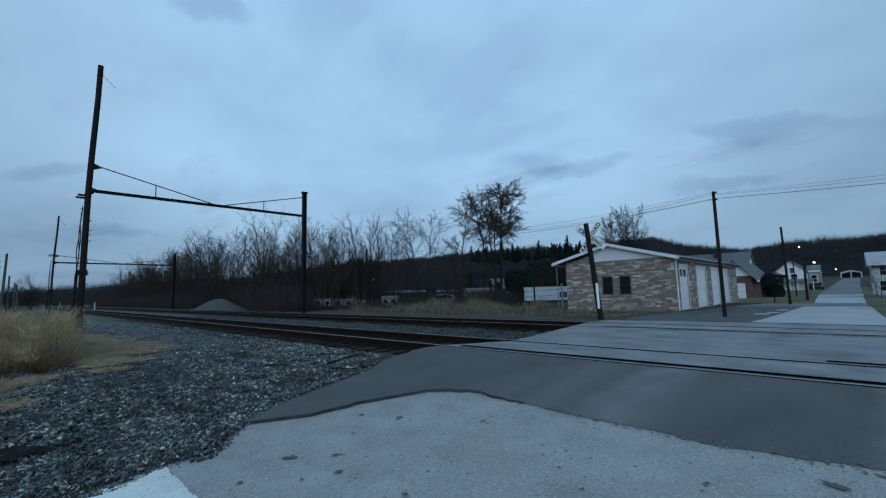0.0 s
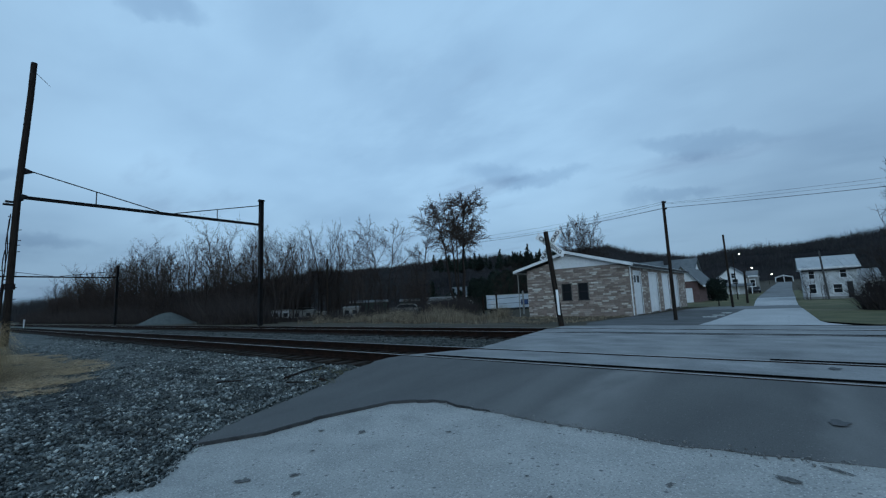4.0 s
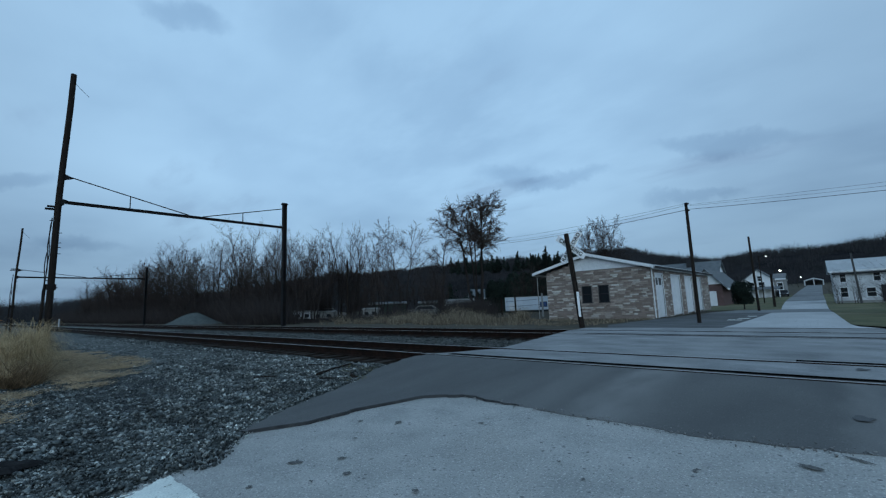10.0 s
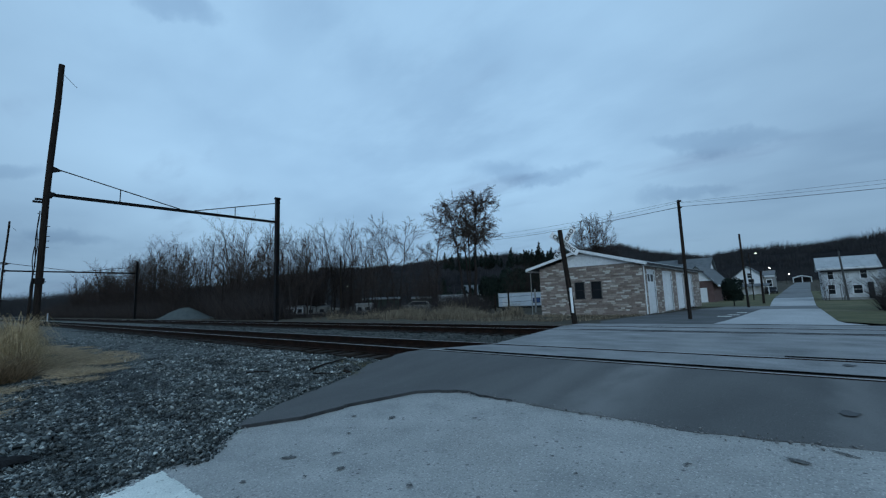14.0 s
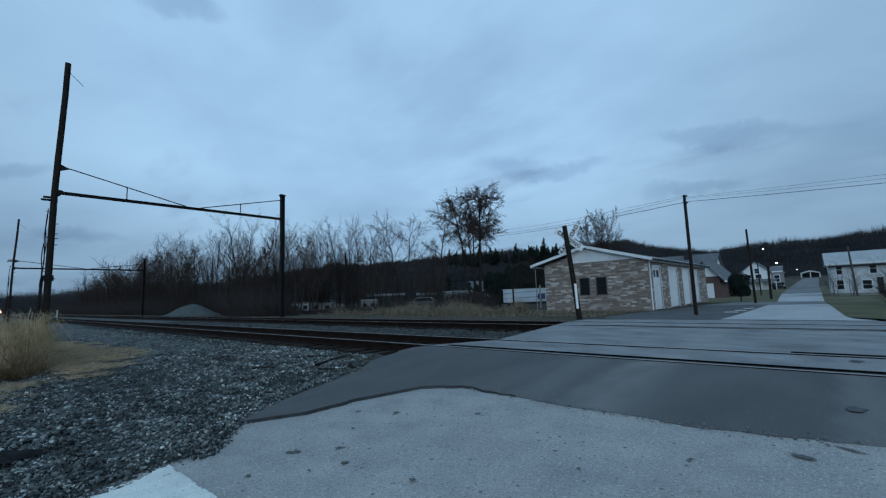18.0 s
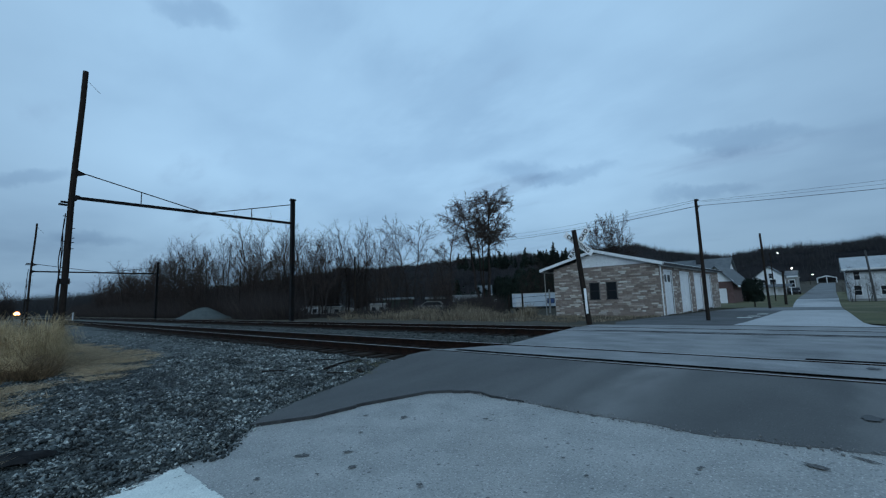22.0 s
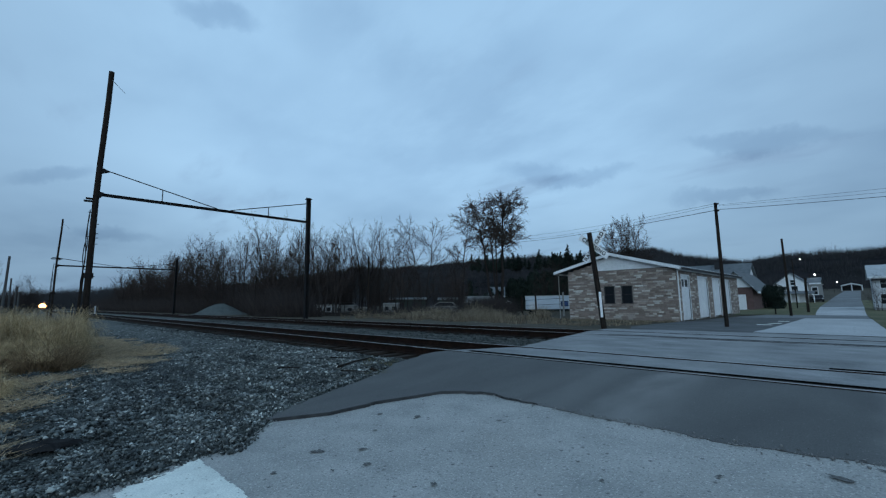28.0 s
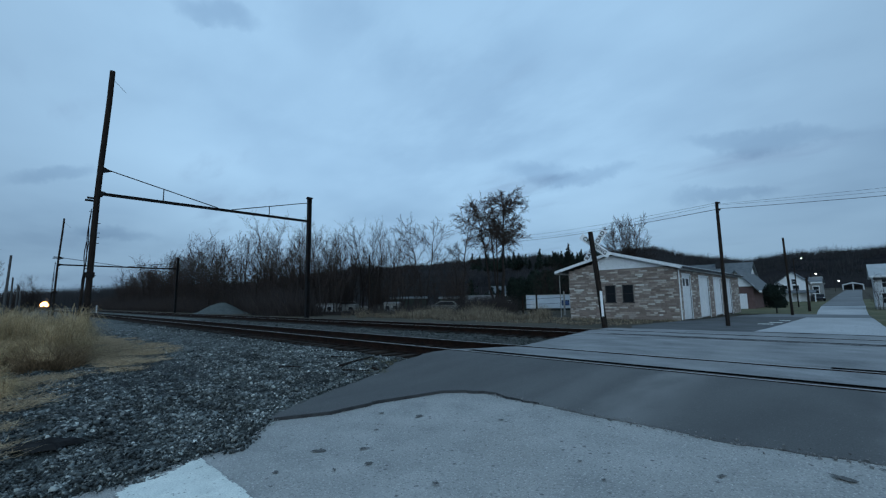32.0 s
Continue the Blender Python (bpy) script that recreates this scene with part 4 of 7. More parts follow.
# a near-black brown sheet of ballast under each track
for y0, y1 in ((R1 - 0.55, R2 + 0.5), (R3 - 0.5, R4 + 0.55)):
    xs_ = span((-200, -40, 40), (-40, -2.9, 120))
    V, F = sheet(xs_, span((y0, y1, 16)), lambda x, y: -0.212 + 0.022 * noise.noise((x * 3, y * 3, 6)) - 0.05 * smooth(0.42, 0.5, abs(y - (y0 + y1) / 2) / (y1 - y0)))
    thing("stained_ballast", V, F, M_NEARBLACK, "near-black brown ballast between the rails", "gravel", kind="structure", smooth=True)

# ---------------------------------------------------------------- line-side portals


def portal(x, y_pole, y_mast, top, mast_top, beam, brace, base, label, detail, girth=0.158):
    g = holder("line_portal", label, "line portal", pose(x, 0, 0), "line portals")
    V, F = [], []
    pts = [Vector((0, y_pole + 0.05 * k / 8 - 0.18 * (1 - smooth(3.5, 8, k)), base + (top - base) * k / 8)) for k in range(9)]
    tube(V, F, pts, [girth - 0.02 * k / 8 for k in range(9)], 14)
    pole = piece("pole", V, F, M_POLE, g, "tall dark weathered wooden pole")
    h = 0.14
    V, F = joined(box(-h, h, y_mast - h, y_mast - h + 0.03, base, mast_top), box(-h, h, y_mast + h - 0.03, y_mast + h, base, mast_top), box(-0.02, 0.02, y_mast - h + 0.03, y_mast + h - 0.03, base, mast_top))
    mast = piece("mast", V, F, M_STEEL, g, "black steel column")
    piece("mast_cap", *prism([(-0.2, mast_top), (0.2, mast_top), (0.2, mast_top + 0.05), (0.0, mast_top + 0.16), (-0.2, mast_top + 0.05)], y_mast - 0.2, y_mast + 0.2), M_STEEL, mast)
    a, b = y_pole - 0.04, y_mast - 0.15
    V, F = joined(box(-0.07, 0.07, a, b, beam - 0.085, beam - 0.07), box(-0.07, 0.07, a, b, beam + 0.07, beam + 0.085), box(-0.012, 0.012, a, b, beam - 0.07, beam + 0.07))
    arm = piece("cross_beam", V, F, M_STEEL, g, "dark steel cross beam over both tracks")
    s1, s2 = y_pole + 6.25, y_mast - 5.85
    for (y0, z0), (y1, z1) in (((y_pole + 0.15, brace), (s1, beam + 0.1)), ((y_mast - 0.15, brace), (s2, beam + 0.1))):
        piece("tie_rod", *rod((0, y0, z0), (0, y1, z1), 0.032, n=8), M_STEEL, g)
    for yh, y0, y1 in ((y_pole + 3.06, y_pole, s1), (y_mast - 3.2, y_mast, s2)):
        zt = brace + (beam + 0.1 - brace) * (yh - y0) / (y1 - y0)
        piece("hanger", *rod((0, yh, beam + 0.1), (0, yh, zt), 0.03, n=6), M_STEEL, g)
    if detail:
        piece("beam_bracket", *prism([(y_pole - 0.2, beam - 0.28), (y_pole + 0.08, beam - 0.16), (y_pole + 0.2, beam + 0.11), (y_pole - 0.2, beam + 0.18)], -0.12, 0.12, "x"), M_STEEL, pole, "black bracket at the beam's end")
        piece("brace_bracket", *prism([(y_pole, brace - 0.25), (y_pole + 0.42, brace - 0.07), (y_pole, brace + 0.12)], -0.06, 0.06, "x"), M_STEEL, pole)
        yp = y_pole - 0.17
        for z, w in ((6.95, 0.5), (7.1, 0.42)):
            piece("stub_arm", *box(-0.06, 0.06, yp - w, yp + 0.1, z, z + 0.1), M_STEEL, pole)
        piece("side_post", *rod((0.1, yp - 0.36, base), (0.05, yp - 0.24, 2.9), 0.08, 0.06), M_POLE, pole, "short second post beside the pole")
        for dy, z0, z1 in ((-0.24, 2.4, 6.2), (-0.3, 2.0, 4.6), (-0.21, 3.5, 6.5)):
            V, F = [], []
            tube(V, F, [Vector((0.1, yp + dy + 0.03 * math.sin(k * 1.7 + dy * 9), z0 + (z1 - z0) * k / 6)) for k in range(7)], [0.025] * 7, 5)
            piece("conduit", V, F, M_STEEL, pole)
        for z, s in ((5.7, 1), (4.9, 1), (4.55, 1), (5.15, 1), (3.1, -1), (2.7, 1), (6.35, -1), (4.95, -1), (2.1, 1)):
            piece("step_bolt", *rod((0, yp + 0.12 * s, z), (0, yp + 0.27 * s, z + 0.02), 0.022, n=6), M_STEEL, pole)
        piece("signal_box", *box(-0.16, 0.16, yp - 0.18, yp + 0.2, 2.6, 2.9), M_STEEL, pole)
        piece("loose_wire", *rod((0, y_pole + 0.12, top - 0.5), (0.2, y_pole + 0.75, top - 1.2), 0.012, n=5), M_STEEL, pole)
    return g


portal(-27.87, -3.55, 9.42, 15.04, 9.3, 7.46, 8.95, -0.3, "tall wooden pole and steel mast with beam across the tracks", True)
portal(-67.7, -3.3, 9.5, 12.1, 7.75, 6.2, 7.1, -0.4, "farther wooden pole and mast with a thin beam across the tracks", True, 0.115)

# ---------------------------------------------------------------- crossing sign
sign = holder("crossbuck_sign", "leaning dark wooden post with white railroad crossing crossbuck", "crossing sign", pose(-4.54, 10.12, -0.08))
V, F = [], []
tube(V, F, [Vector((-0.30 * k / 8, -0.02 * k, -0.1 + 3.9 * k / 8)) for k in range(9)], [0.112 - 0.016 * k / 8 for k in range(9)], 12)
piece("post", V, F, M_POLE, sign, "leaning weathered wooden post")
piece("reflective_strip", *prism([(-0.035, 0.36), (0.06, 0.36), (0.035, 1.37), (-0.07, 1.37)], -0.152, -0.138), M_SIGN, sign, "white reflective strip on the post")
CX, CY, CZ = -0.24, 0.05, 3.24


def sign_text(text, parent, angle, at):
    cu = bpy.data.curves.new("letters", "FONT")
    cu.body, cu.size, cu.align_x, cu.align_y, cu.extrude = text, 0.225, "CENTER", "CENTER", 0.002
    cu.offset = 0.006
    cu.space_character = 1.14
    tmp = bpy.data.objects.new("letters", cu)
    scene.collection.objects.link(tmp)
    me = bpy.data.meshes.new_from_object(tmp.evaluated_get(bpy.context.evaluated_depsgraph_get()))
    bpy.data.objects.remove(tmp)
    me.materials.append(M_LETTER)
    ob = new("lettering", me)
    ob.parent = parent
    ob.matrix_basis = at
    return ob


for text, turn, dy in (("CROSSING", -39, 0.0), ("RAIL  ROAD", 54, 0.03)):
    blade = part("blade", boxbm(-0.74, 0.74, -0.01, 0.01, -0.125, 0.125, 0.004), M_SIGN, sign, "white blade with black letters")
    blade.matrix_basis = pose(CX, CY + dy, CZ) @ Matrix.Rotation(radians(-turn), 4, "Y")
    sign_text(text, blade, 0, pose(0, -0.0135, 0, 90, 0, 0))

# ---------------------------------------------------------------- stone garage beside the crossing
BX0, BX1, BY0, BY1, BZ, BE = -11.62, -4.70, 20.83, 38.8, -0.45, 2.66
RIDGE_X, RIDGE_Z = -8.45, 3.86
garage = holder("garage_building", "long tan stone garage with white gable and four white doors", "garage")
DOORS = [(21.75, 23.45), (25.5, 28.0), (29.55, 31.85), (33.2, 35.35)]
DOOR_TOP = 2.34
WINS = [(-9.05, -8.40), (-7.93, -7.27)]
WZ0, WZ1 = 0.74, 1.82
T = 0.22
# front wall, with openings for two windows
cuts = [(BX0, WINS[0][0]), (WINS[0][1], WINS[1][0]), (WINS[1][1], BX1)]
sets = [box(a, b, BY0, BY0 + T, WZ0, WZ1) for a, b in cuts]
sets += [box(BX0, BX1, BY0, BY0 + T, BZ, WZ0), box(BX0, BX1, BY0, BY0 + T, WZ1, BE)]
sets.append(prism([(BX0, BE), (BX1, BE), (RIDGE_X, RIDGE_Z - 0.12)], BY0, BY0 + T))
wall_front = piece("front_wall", *joined(*sets), M_MORTAR, garage)
sets = []
last = BY0 + T
for a, b in DOORS:
    sets += [box(BX1 - T, BX1, last, a, BZ, DOOR_TOP), ]
    last = b
sets += [box(BX1 - T, BX1, last, BY1, BZ, DOOR_TOP), box(BX1 - T, BX1, BY0 + T, BY1, DOOR_TOP, BE)]
wall_side = piece("side_wall", *joined(*sets), M_MORTAR, garage)
piece("back_wall", *joined(box(BX0, BX1 - T, BY1 - T, BY1, BZ, BE), prism([(BX0, BE), (BX1, BE), (RIDGE_X, RIDGE_Z - 0.12)], BY1 - T, BY1)), M_MORTAR, garage)
piece("far_side_wall", *box(BX0, BX0 + T, BY0 + T, BY1 - T, BZ, BE), M_MORTAR, garage)
piece("floor_slab", *box(BX0 + T, BX1 - T, BY0 + T, BY1 - T, -0.5, -0.36), M_CONC, garage)
# roof in two slopes with white fascia; the far eave reaches out over a post
EL, ER = -12.5, -4.42
zl = lambda x: RIDGE_Z + (x - RIDGE_X) * ((RIDGE_Z - 2.84) / (RIDGE_X - EL) if x < RIDGE_X else -(RIDGE_Z - 2.74) / (ER - RIDGE_X))
for x_out in (EL, ER):
    poly = [(RIDGE_X, RIDGE_Z), (x_out, zl(x_out)), (x_out, zl(x_out) + 0.09), (RIDGE_X, RIDGE_Z + 0.1)]
    roof = piece("roof_slope", *prism(poly, BY0 - 0.35, BY1 + 0.3), M_SHINGLE, garage, "grey shingled roof slope")
    poly = [(RIDGE_X, RIDGE_Z - 0.06), (x_out, zl(x_out) - 0.08), (x_out, zl(x_out) + 0.11), (RIDGE_X, RIDGE_Z + 0.13)]
    piece("fascia", *prism(poly, BY0 - 0.40, BY0 - 0.352), M_WHITE, roof, "white gable fascia board")
    s = 0.03 if x_out > RIDGE_X else -0.03
    piece("eave_board", *box(min(x_out, x_out + s), max(x_out, x_out + s), BY0 - 0.38, BY1 + 0.3, zl(x_out) - 0.1, zl(x_out) + 0.1), M_WHITE, roof, "white eave board")
piece("gutter", *joined(box(ER + 0.032, ER + 0.14, BY0 - 0.3, BY1 + 0.2, zl(ER) - 0.08, zl(ER) - 0.06), box(ER + 0.12, ER + 0.14, BY0 - 0.3, BY1 + 0.2, zl(ER) - 0.06, zl(ER) + 0.05)), M_DARK, garage)
piece("soffit", *box(BX1, ER - 0.002, BY0, BY1, 2.63, 2.655), M_WHITE, garage)
piece("eave_post", *rod((-12.3, BY0 - 0.1, -0.35), (-12.3, BY0 - 0.1, 2.8), 0.032, n=8), M_CONC, garage, "thin grey post under the eave")
piece("downpipe", *rod((BX1 + 0.06, BY0 + 0.12, -0.35), (BX1 + 0.06, BY0 + 0.12, 2.65), 0.04, n=8), M_WHITE, garage, "white downpipe at the corner")
V, F = prism([(-9.75, 2.86), (-4.95, 2.86), (-4.95, 2.9), (RIDGE_X, RIDGE_Z - 0.1), (-9.75, 3.5)], BY0 - 0.035, BY0 - 0.004)
gable = piece("gable_panel", V, F, M_WHITE, garage, "white boarded gable triangle")
for z in np.arange(2.98, 3.75, 0.13):
    a = max(-9.72, EL + (z + 0.1 - 2.84) / (RIDGE_Z - 2.84) * (RIDGE_X - EL))
    b = ER - (z + 0.12 - 2.74) / (RIDGE_Z - 2.74) * (ER - RIDGE_X)
    piece("board", *box(a, b - 0.1, BY0 - 0.047, BY0 - 0.036, z, z + 0.118), M_WHITE, gable)
for a, b in WINS:
    w = piece("window", *joined(box(a, a + 0.05, BY0 - 0.03, BY0 + 0.12, WZ0, WZ1), box(b - 0.05, b, BY0 - 0.03, BY0 + 0.12, WZ0, WZ1), box(a + 0.05, b - 0.05, BY0 - 0.03, BY0 + 0.12, WZ1 - 0.05, WZ1), box(a - 0.05, b + 0.05, BY0 - 0.06, BY0 + 0.12, WZ0 - 0.05, WZ0), box(a + 0.05, b - 0.05, BY0 + 0.02, BY0 + 0.08, 1.25, 1.29)), M_DARK, garage, "dark two-pane sash window")
    piece("pane", *box(a + 0.05, b - 0.05, BY0 + 0.05, BY0 + 0.06, WZ0, 1.25), M_GLASS, w)
    piece("pane", *box(a + 0.05, b - 0.05, BY0 + 0.05, BY0 + 0.06, 1.29, WZ1 - 0.05), M_GLASS, w)
for k, (a, b) in enumerate(DOORS):
    d = piece("garage_door" if k else "entry_door", *box(BX1 - 0.10, BX1 - 0.035, a, b, BZ + 0.1, DOOR_TOP), M_WHITE, garage, "closed white panelled garage door" if k else "closed white door with a small dark window")
    rows_, cols_ = (5, 4) if k else (4, 2)
    for r in range(rows_):
        for c in range(cols_):
            y0 = a + 0.1 + (b - a - 0.1) * c / cols_
            y1 = a + (b - a - 0.1) * (c + 1) / cols_
            z0 = BZ + 0.18 + (DOOR_TOP - BZ - 0.2) * r / rows_
            z1 = BZ + 0.08 + (DOOR_TOP - BZ - 0.2) * (r + 1) / rows_
            if k == 0 and r == 3:
                piece("pane", *box(BX1 - 0.035, BX1 - 0.02, y0, y1 - 0.2, z0, z1 - 0.1), M_GLASS, d)
            else:
                piece("panel", *box(BX1 - 0.035, BX1 - 0.02, y0, y1, z0, z1), M_WHITE, d)
    piece("door_frame", *joined(box(BX1 - 0.05, BX1 + 0.025, a - 0.08, a, BZ, DOOR_TOP), box(BX1 - 0.05, BX1 + 0.025, b, b + 0.08, BZ, DOOR_TOP), box(BX1 - 0.05, BX1 + 0.025, a - 0.08, b + 0.08, DOOR_TOP, DOOR_TOP + 0.1)), M_WHITE, d, "white door frame")

# ---------------------------------------------------------------- houses


def house(name, label, x0, x1, y0, y1, z0, eave, ridge, axis, wallm, roofm, windows=(), over=0.35, chimney=None, base=None, doors=()):
    """A gabled house. axis: the way its ridge runs. windows and doors: (side, centre, sill, width, height); sides s (y0) and e (x1)."""
    h = holder(name, label, "house")
    cx, cy = (x0 + x1) / 2, (y0 + y1) / 2
    sets = [box(x0, x1, y0, y1, z0, eave)]
    if axis == "y":
        sets.append(prism([(x0, eave), (x1, eave), (cx, ridge)], y0, y1))
    else:
        sets.append(prism([(y0, eave), (y1, eave), (cy, ridge)], x0, x1, "x"))
    piece("wall", *joined(*sets), wallm, h)
    th = 0.12
    for s in (-1, 1):
        if axis == "y":
            half, mid_, lo, hi, ax = (x1 - x0) / 2, cx, y0 - over, y1 + over, "y"
        else:
            half, mid_, lo, hi, ax = (y1 - y0) / 2, cy, x0 - over, x1 + over, "x"
        drop = (ridge - eave) / half * over
        poly = [(mid_, ridge + 0.02), (mid_ + s * (half + over), eave - drop + 0.02), (mid_ + s * (half + over), eave - drop + 0.02 + th), (mid_, ridge + 0.02 + th)]
        r = piece("roof_slope", *prism(poly, lo, hi, ax), roofm, h)
        e0 = mid_ + s * (half + over)
        lo_z = eave - drop - 0.06
        if axis == "y":
            piece("fascia", *box(min(e0, e0 + s * 0.04), max(e0, e0 + s * 0.04), lo, hi, lo_z, lo_z + 0.2), M_WHITE, r)
        else:
            piece("fascia", *box(lo, hi, min(e0, e0 + s * 0.04), max(e0, e0 + s * 0.04), lo_z, lo_z + 0.2), M_WHITE, r)
    if base:
        piece("foundation", *box(x0 - 0.02, x1 + 0.02, y0 - 0.02, y1 + 0.02, z0 - 0.4, z0 + 0.25), base, h)
    for kind, some in (("window", windows), ("door", doors)):
        for side, c, sill, w, hh in some:
            if side == "s":
                f = lambda a, b, d0, d1, zz0, zz1: box(c + a, c + b, y0 - d1, y0 - d0, zz0, zz1)
            else:
                f = lambda a, b, d0, d1, zz0, zz1: box(x1 + d0, x1 + d1, c + a, c + b, zz0, zz1)
            fr = joined(f(-w / 2 - 0.08, -w / 2, 0.005, 0.07, sill, sill + hh), f(w / 2, w / 2 + 0.08, 0.005, 0.07, sill, sill + hh), f(-w / 2 - 0.08, w / 2 + 0.08, 0.005, 0.07, sill + hh, sill + hh + 0.1), f(-w / 2 - 0.12, w / 2 + 0.12, 0.005, 0.1, sill - 0.08, sill))
            ob = piece(kind, *fr, M_WHITE, h, "white framed window" if kind == "window" else "white framed door")
            if kind == "window":
                piece("pane", *f(-w / 2, w / 2, 0.01, 0.03, sill, sill + hh / 2 - 0.02), M_GLASS, ob)
                piece("pane", *f(-w / 2, w / 2, 0.012, 0.04, sill + hh / 2 + 0.02, sill + hh), M_GLASS, ob)
                piece("meeting_rail", *f(-w / 2, w / 2, 0.01, 0.05, sill + hh / 2 - 0.02, sill + hh / 2 + 0.02), M_WHITE, ob)
            else:
                piece("door_leaf", *f(-w / 2, w / 2, 0.01, 0.05, sill, sill + hh), M_WHITE, ob)
    if chimney:
        x, y, z = chimney
        c = piece("chimney", *joined(box(x - 0.3, x + 0.3, y - 0.3, y + 0.3, eave, z), box(x - 0.36, x + 0.36, y - 0.36, y + 0.36, z, z + 0.12)), M_DARK, h, "dark sooty chimney")
    return h


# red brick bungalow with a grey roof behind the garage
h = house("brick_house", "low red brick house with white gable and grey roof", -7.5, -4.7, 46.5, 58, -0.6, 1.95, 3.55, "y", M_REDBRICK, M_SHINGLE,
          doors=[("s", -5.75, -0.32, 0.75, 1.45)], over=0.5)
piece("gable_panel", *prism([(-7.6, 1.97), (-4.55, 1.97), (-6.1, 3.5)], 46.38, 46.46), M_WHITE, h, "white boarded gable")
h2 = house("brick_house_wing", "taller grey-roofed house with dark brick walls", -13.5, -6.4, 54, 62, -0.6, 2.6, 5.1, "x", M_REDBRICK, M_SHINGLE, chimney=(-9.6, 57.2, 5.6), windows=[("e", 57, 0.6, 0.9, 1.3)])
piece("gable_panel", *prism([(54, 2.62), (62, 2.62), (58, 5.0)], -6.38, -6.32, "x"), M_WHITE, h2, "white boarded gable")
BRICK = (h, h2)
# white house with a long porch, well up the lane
# both brick houses scaled 1.35 about the camera's place to fit its view
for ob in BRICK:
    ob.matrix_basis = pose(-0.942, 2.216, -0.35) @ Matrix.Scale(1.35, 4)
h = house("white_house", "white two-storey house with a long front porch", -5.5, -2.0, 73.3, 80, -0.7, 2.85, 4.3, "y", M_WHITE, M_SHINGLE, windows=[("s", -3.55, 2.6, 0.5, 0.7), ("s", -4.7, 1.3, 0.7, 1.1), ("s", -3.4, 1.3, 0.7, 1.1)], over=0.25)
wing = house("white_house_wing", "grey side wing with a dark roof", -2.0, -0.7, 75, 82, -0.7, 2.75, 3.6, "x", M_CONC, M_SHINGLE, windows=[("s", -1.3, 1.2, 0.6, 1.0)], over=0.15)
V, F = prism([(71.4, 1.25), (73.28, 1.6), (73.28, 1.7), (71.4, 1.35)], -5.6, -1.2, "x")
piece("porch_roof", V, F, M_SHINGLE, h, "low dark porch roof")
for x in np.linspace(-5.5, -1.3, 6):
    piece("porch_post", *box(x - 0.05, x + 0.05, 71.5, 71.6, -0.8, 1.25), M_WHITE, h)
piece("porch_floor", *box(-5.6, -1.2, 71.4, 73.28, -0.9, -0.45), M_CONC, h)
# house and wing scaled 1.42 about the camera's place, fitted to its view
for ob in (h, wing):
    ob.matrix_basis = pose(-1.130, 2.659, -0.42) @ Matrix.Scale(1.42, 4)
# white house on the lawn across the lane
h = house("white_farmhouse", "white two-storey house with a pale metal roof", 4.35, 9.4, 63.6, 71, -0.75, 3.1, 4.5, "x", M_DULLWHITE, M_TINROOF,
          windows=[("s", 5.25, 1.75, 0.5, 1.1), ("s", 8.15, 1.75, 0.55, 1.1), ("s", 7.5, -0.05, 0.75, 1.0), ("s", 5.2, -0.05, 0.6, 1.1)], doors=[], base=M_CONC)
piece("dark_door", *box(8.35, 8.85, 63.48, 63.57, -0.65, 1.25), M_DARK, h, "dark front door")
piece("dark_lintel", *box(4.3, 9.45, 63.2, 63.3, 2.62, 2.82), M_DARK, h, "dark gutter under the eave")
wing = house("farmhouse_lean_to", "low white lean-to beside the farmhouse", 9.4, 11.2, 64.3, 70, -0.75, 1.3, 2.6, "x", M_DULLWHITE, M_TINROOF, windows=[("s", 10.2, 0.1, 0.6, 0.8)])
# pale house behind the shrubs
house("pale_house", "pale low house behind bare shrubs with a light roof", 8.9, 15, 27.2, 34, -0.6, 1.25, 2.35, "x", M_WHITE, M_TINROOF, windows=[("s", 9.6, 0.2, 0.6, 0.7)])
# open shelter at the end of the lane
sh = holder("open_shelter", "open white-edged shelter at the end of the lane", "shelter")
zb = 2.7
piece("roof", *prism([(-0.5, zb + 1.9), (2.4, zb + 2.75), (5.3, zb + 1.9), (5.3, zb + 1.55), (2.4, zb + 2.35), (-0.5, zb + 1.55)], 208, 215), M_DULLWHITE, sh, "low white-edged roof")
for x in (-0.3, 2.4, 5.1):
    piece("post", *box(x - 0.16, x + 0.16, 208.1, 208.5, zb - 0.4, zb + (2.4 if abs(x - 2.4) < 0.1 else 1.7)), M_DULLWHITE, sh)
piece("back_wall", *box(-0.4, 5.2, 214.5, 214.8, zb - 0.4, zb + 1.6), M_DARK, sh)

# trailers and a long white shed beyond the weeds
TRAILERS = [(-41.0, 21.3, 2.4, 2.0, 0.62, 46, M_CONC, 0.1), (-42.4, 19.3, 2.0, 1.8, 0.75, 52, M_DULLWHITE, 0.1), (-37.6, 25.6, 1.7, 1.8, 0.72, 40, M_CONC, 0.15)]
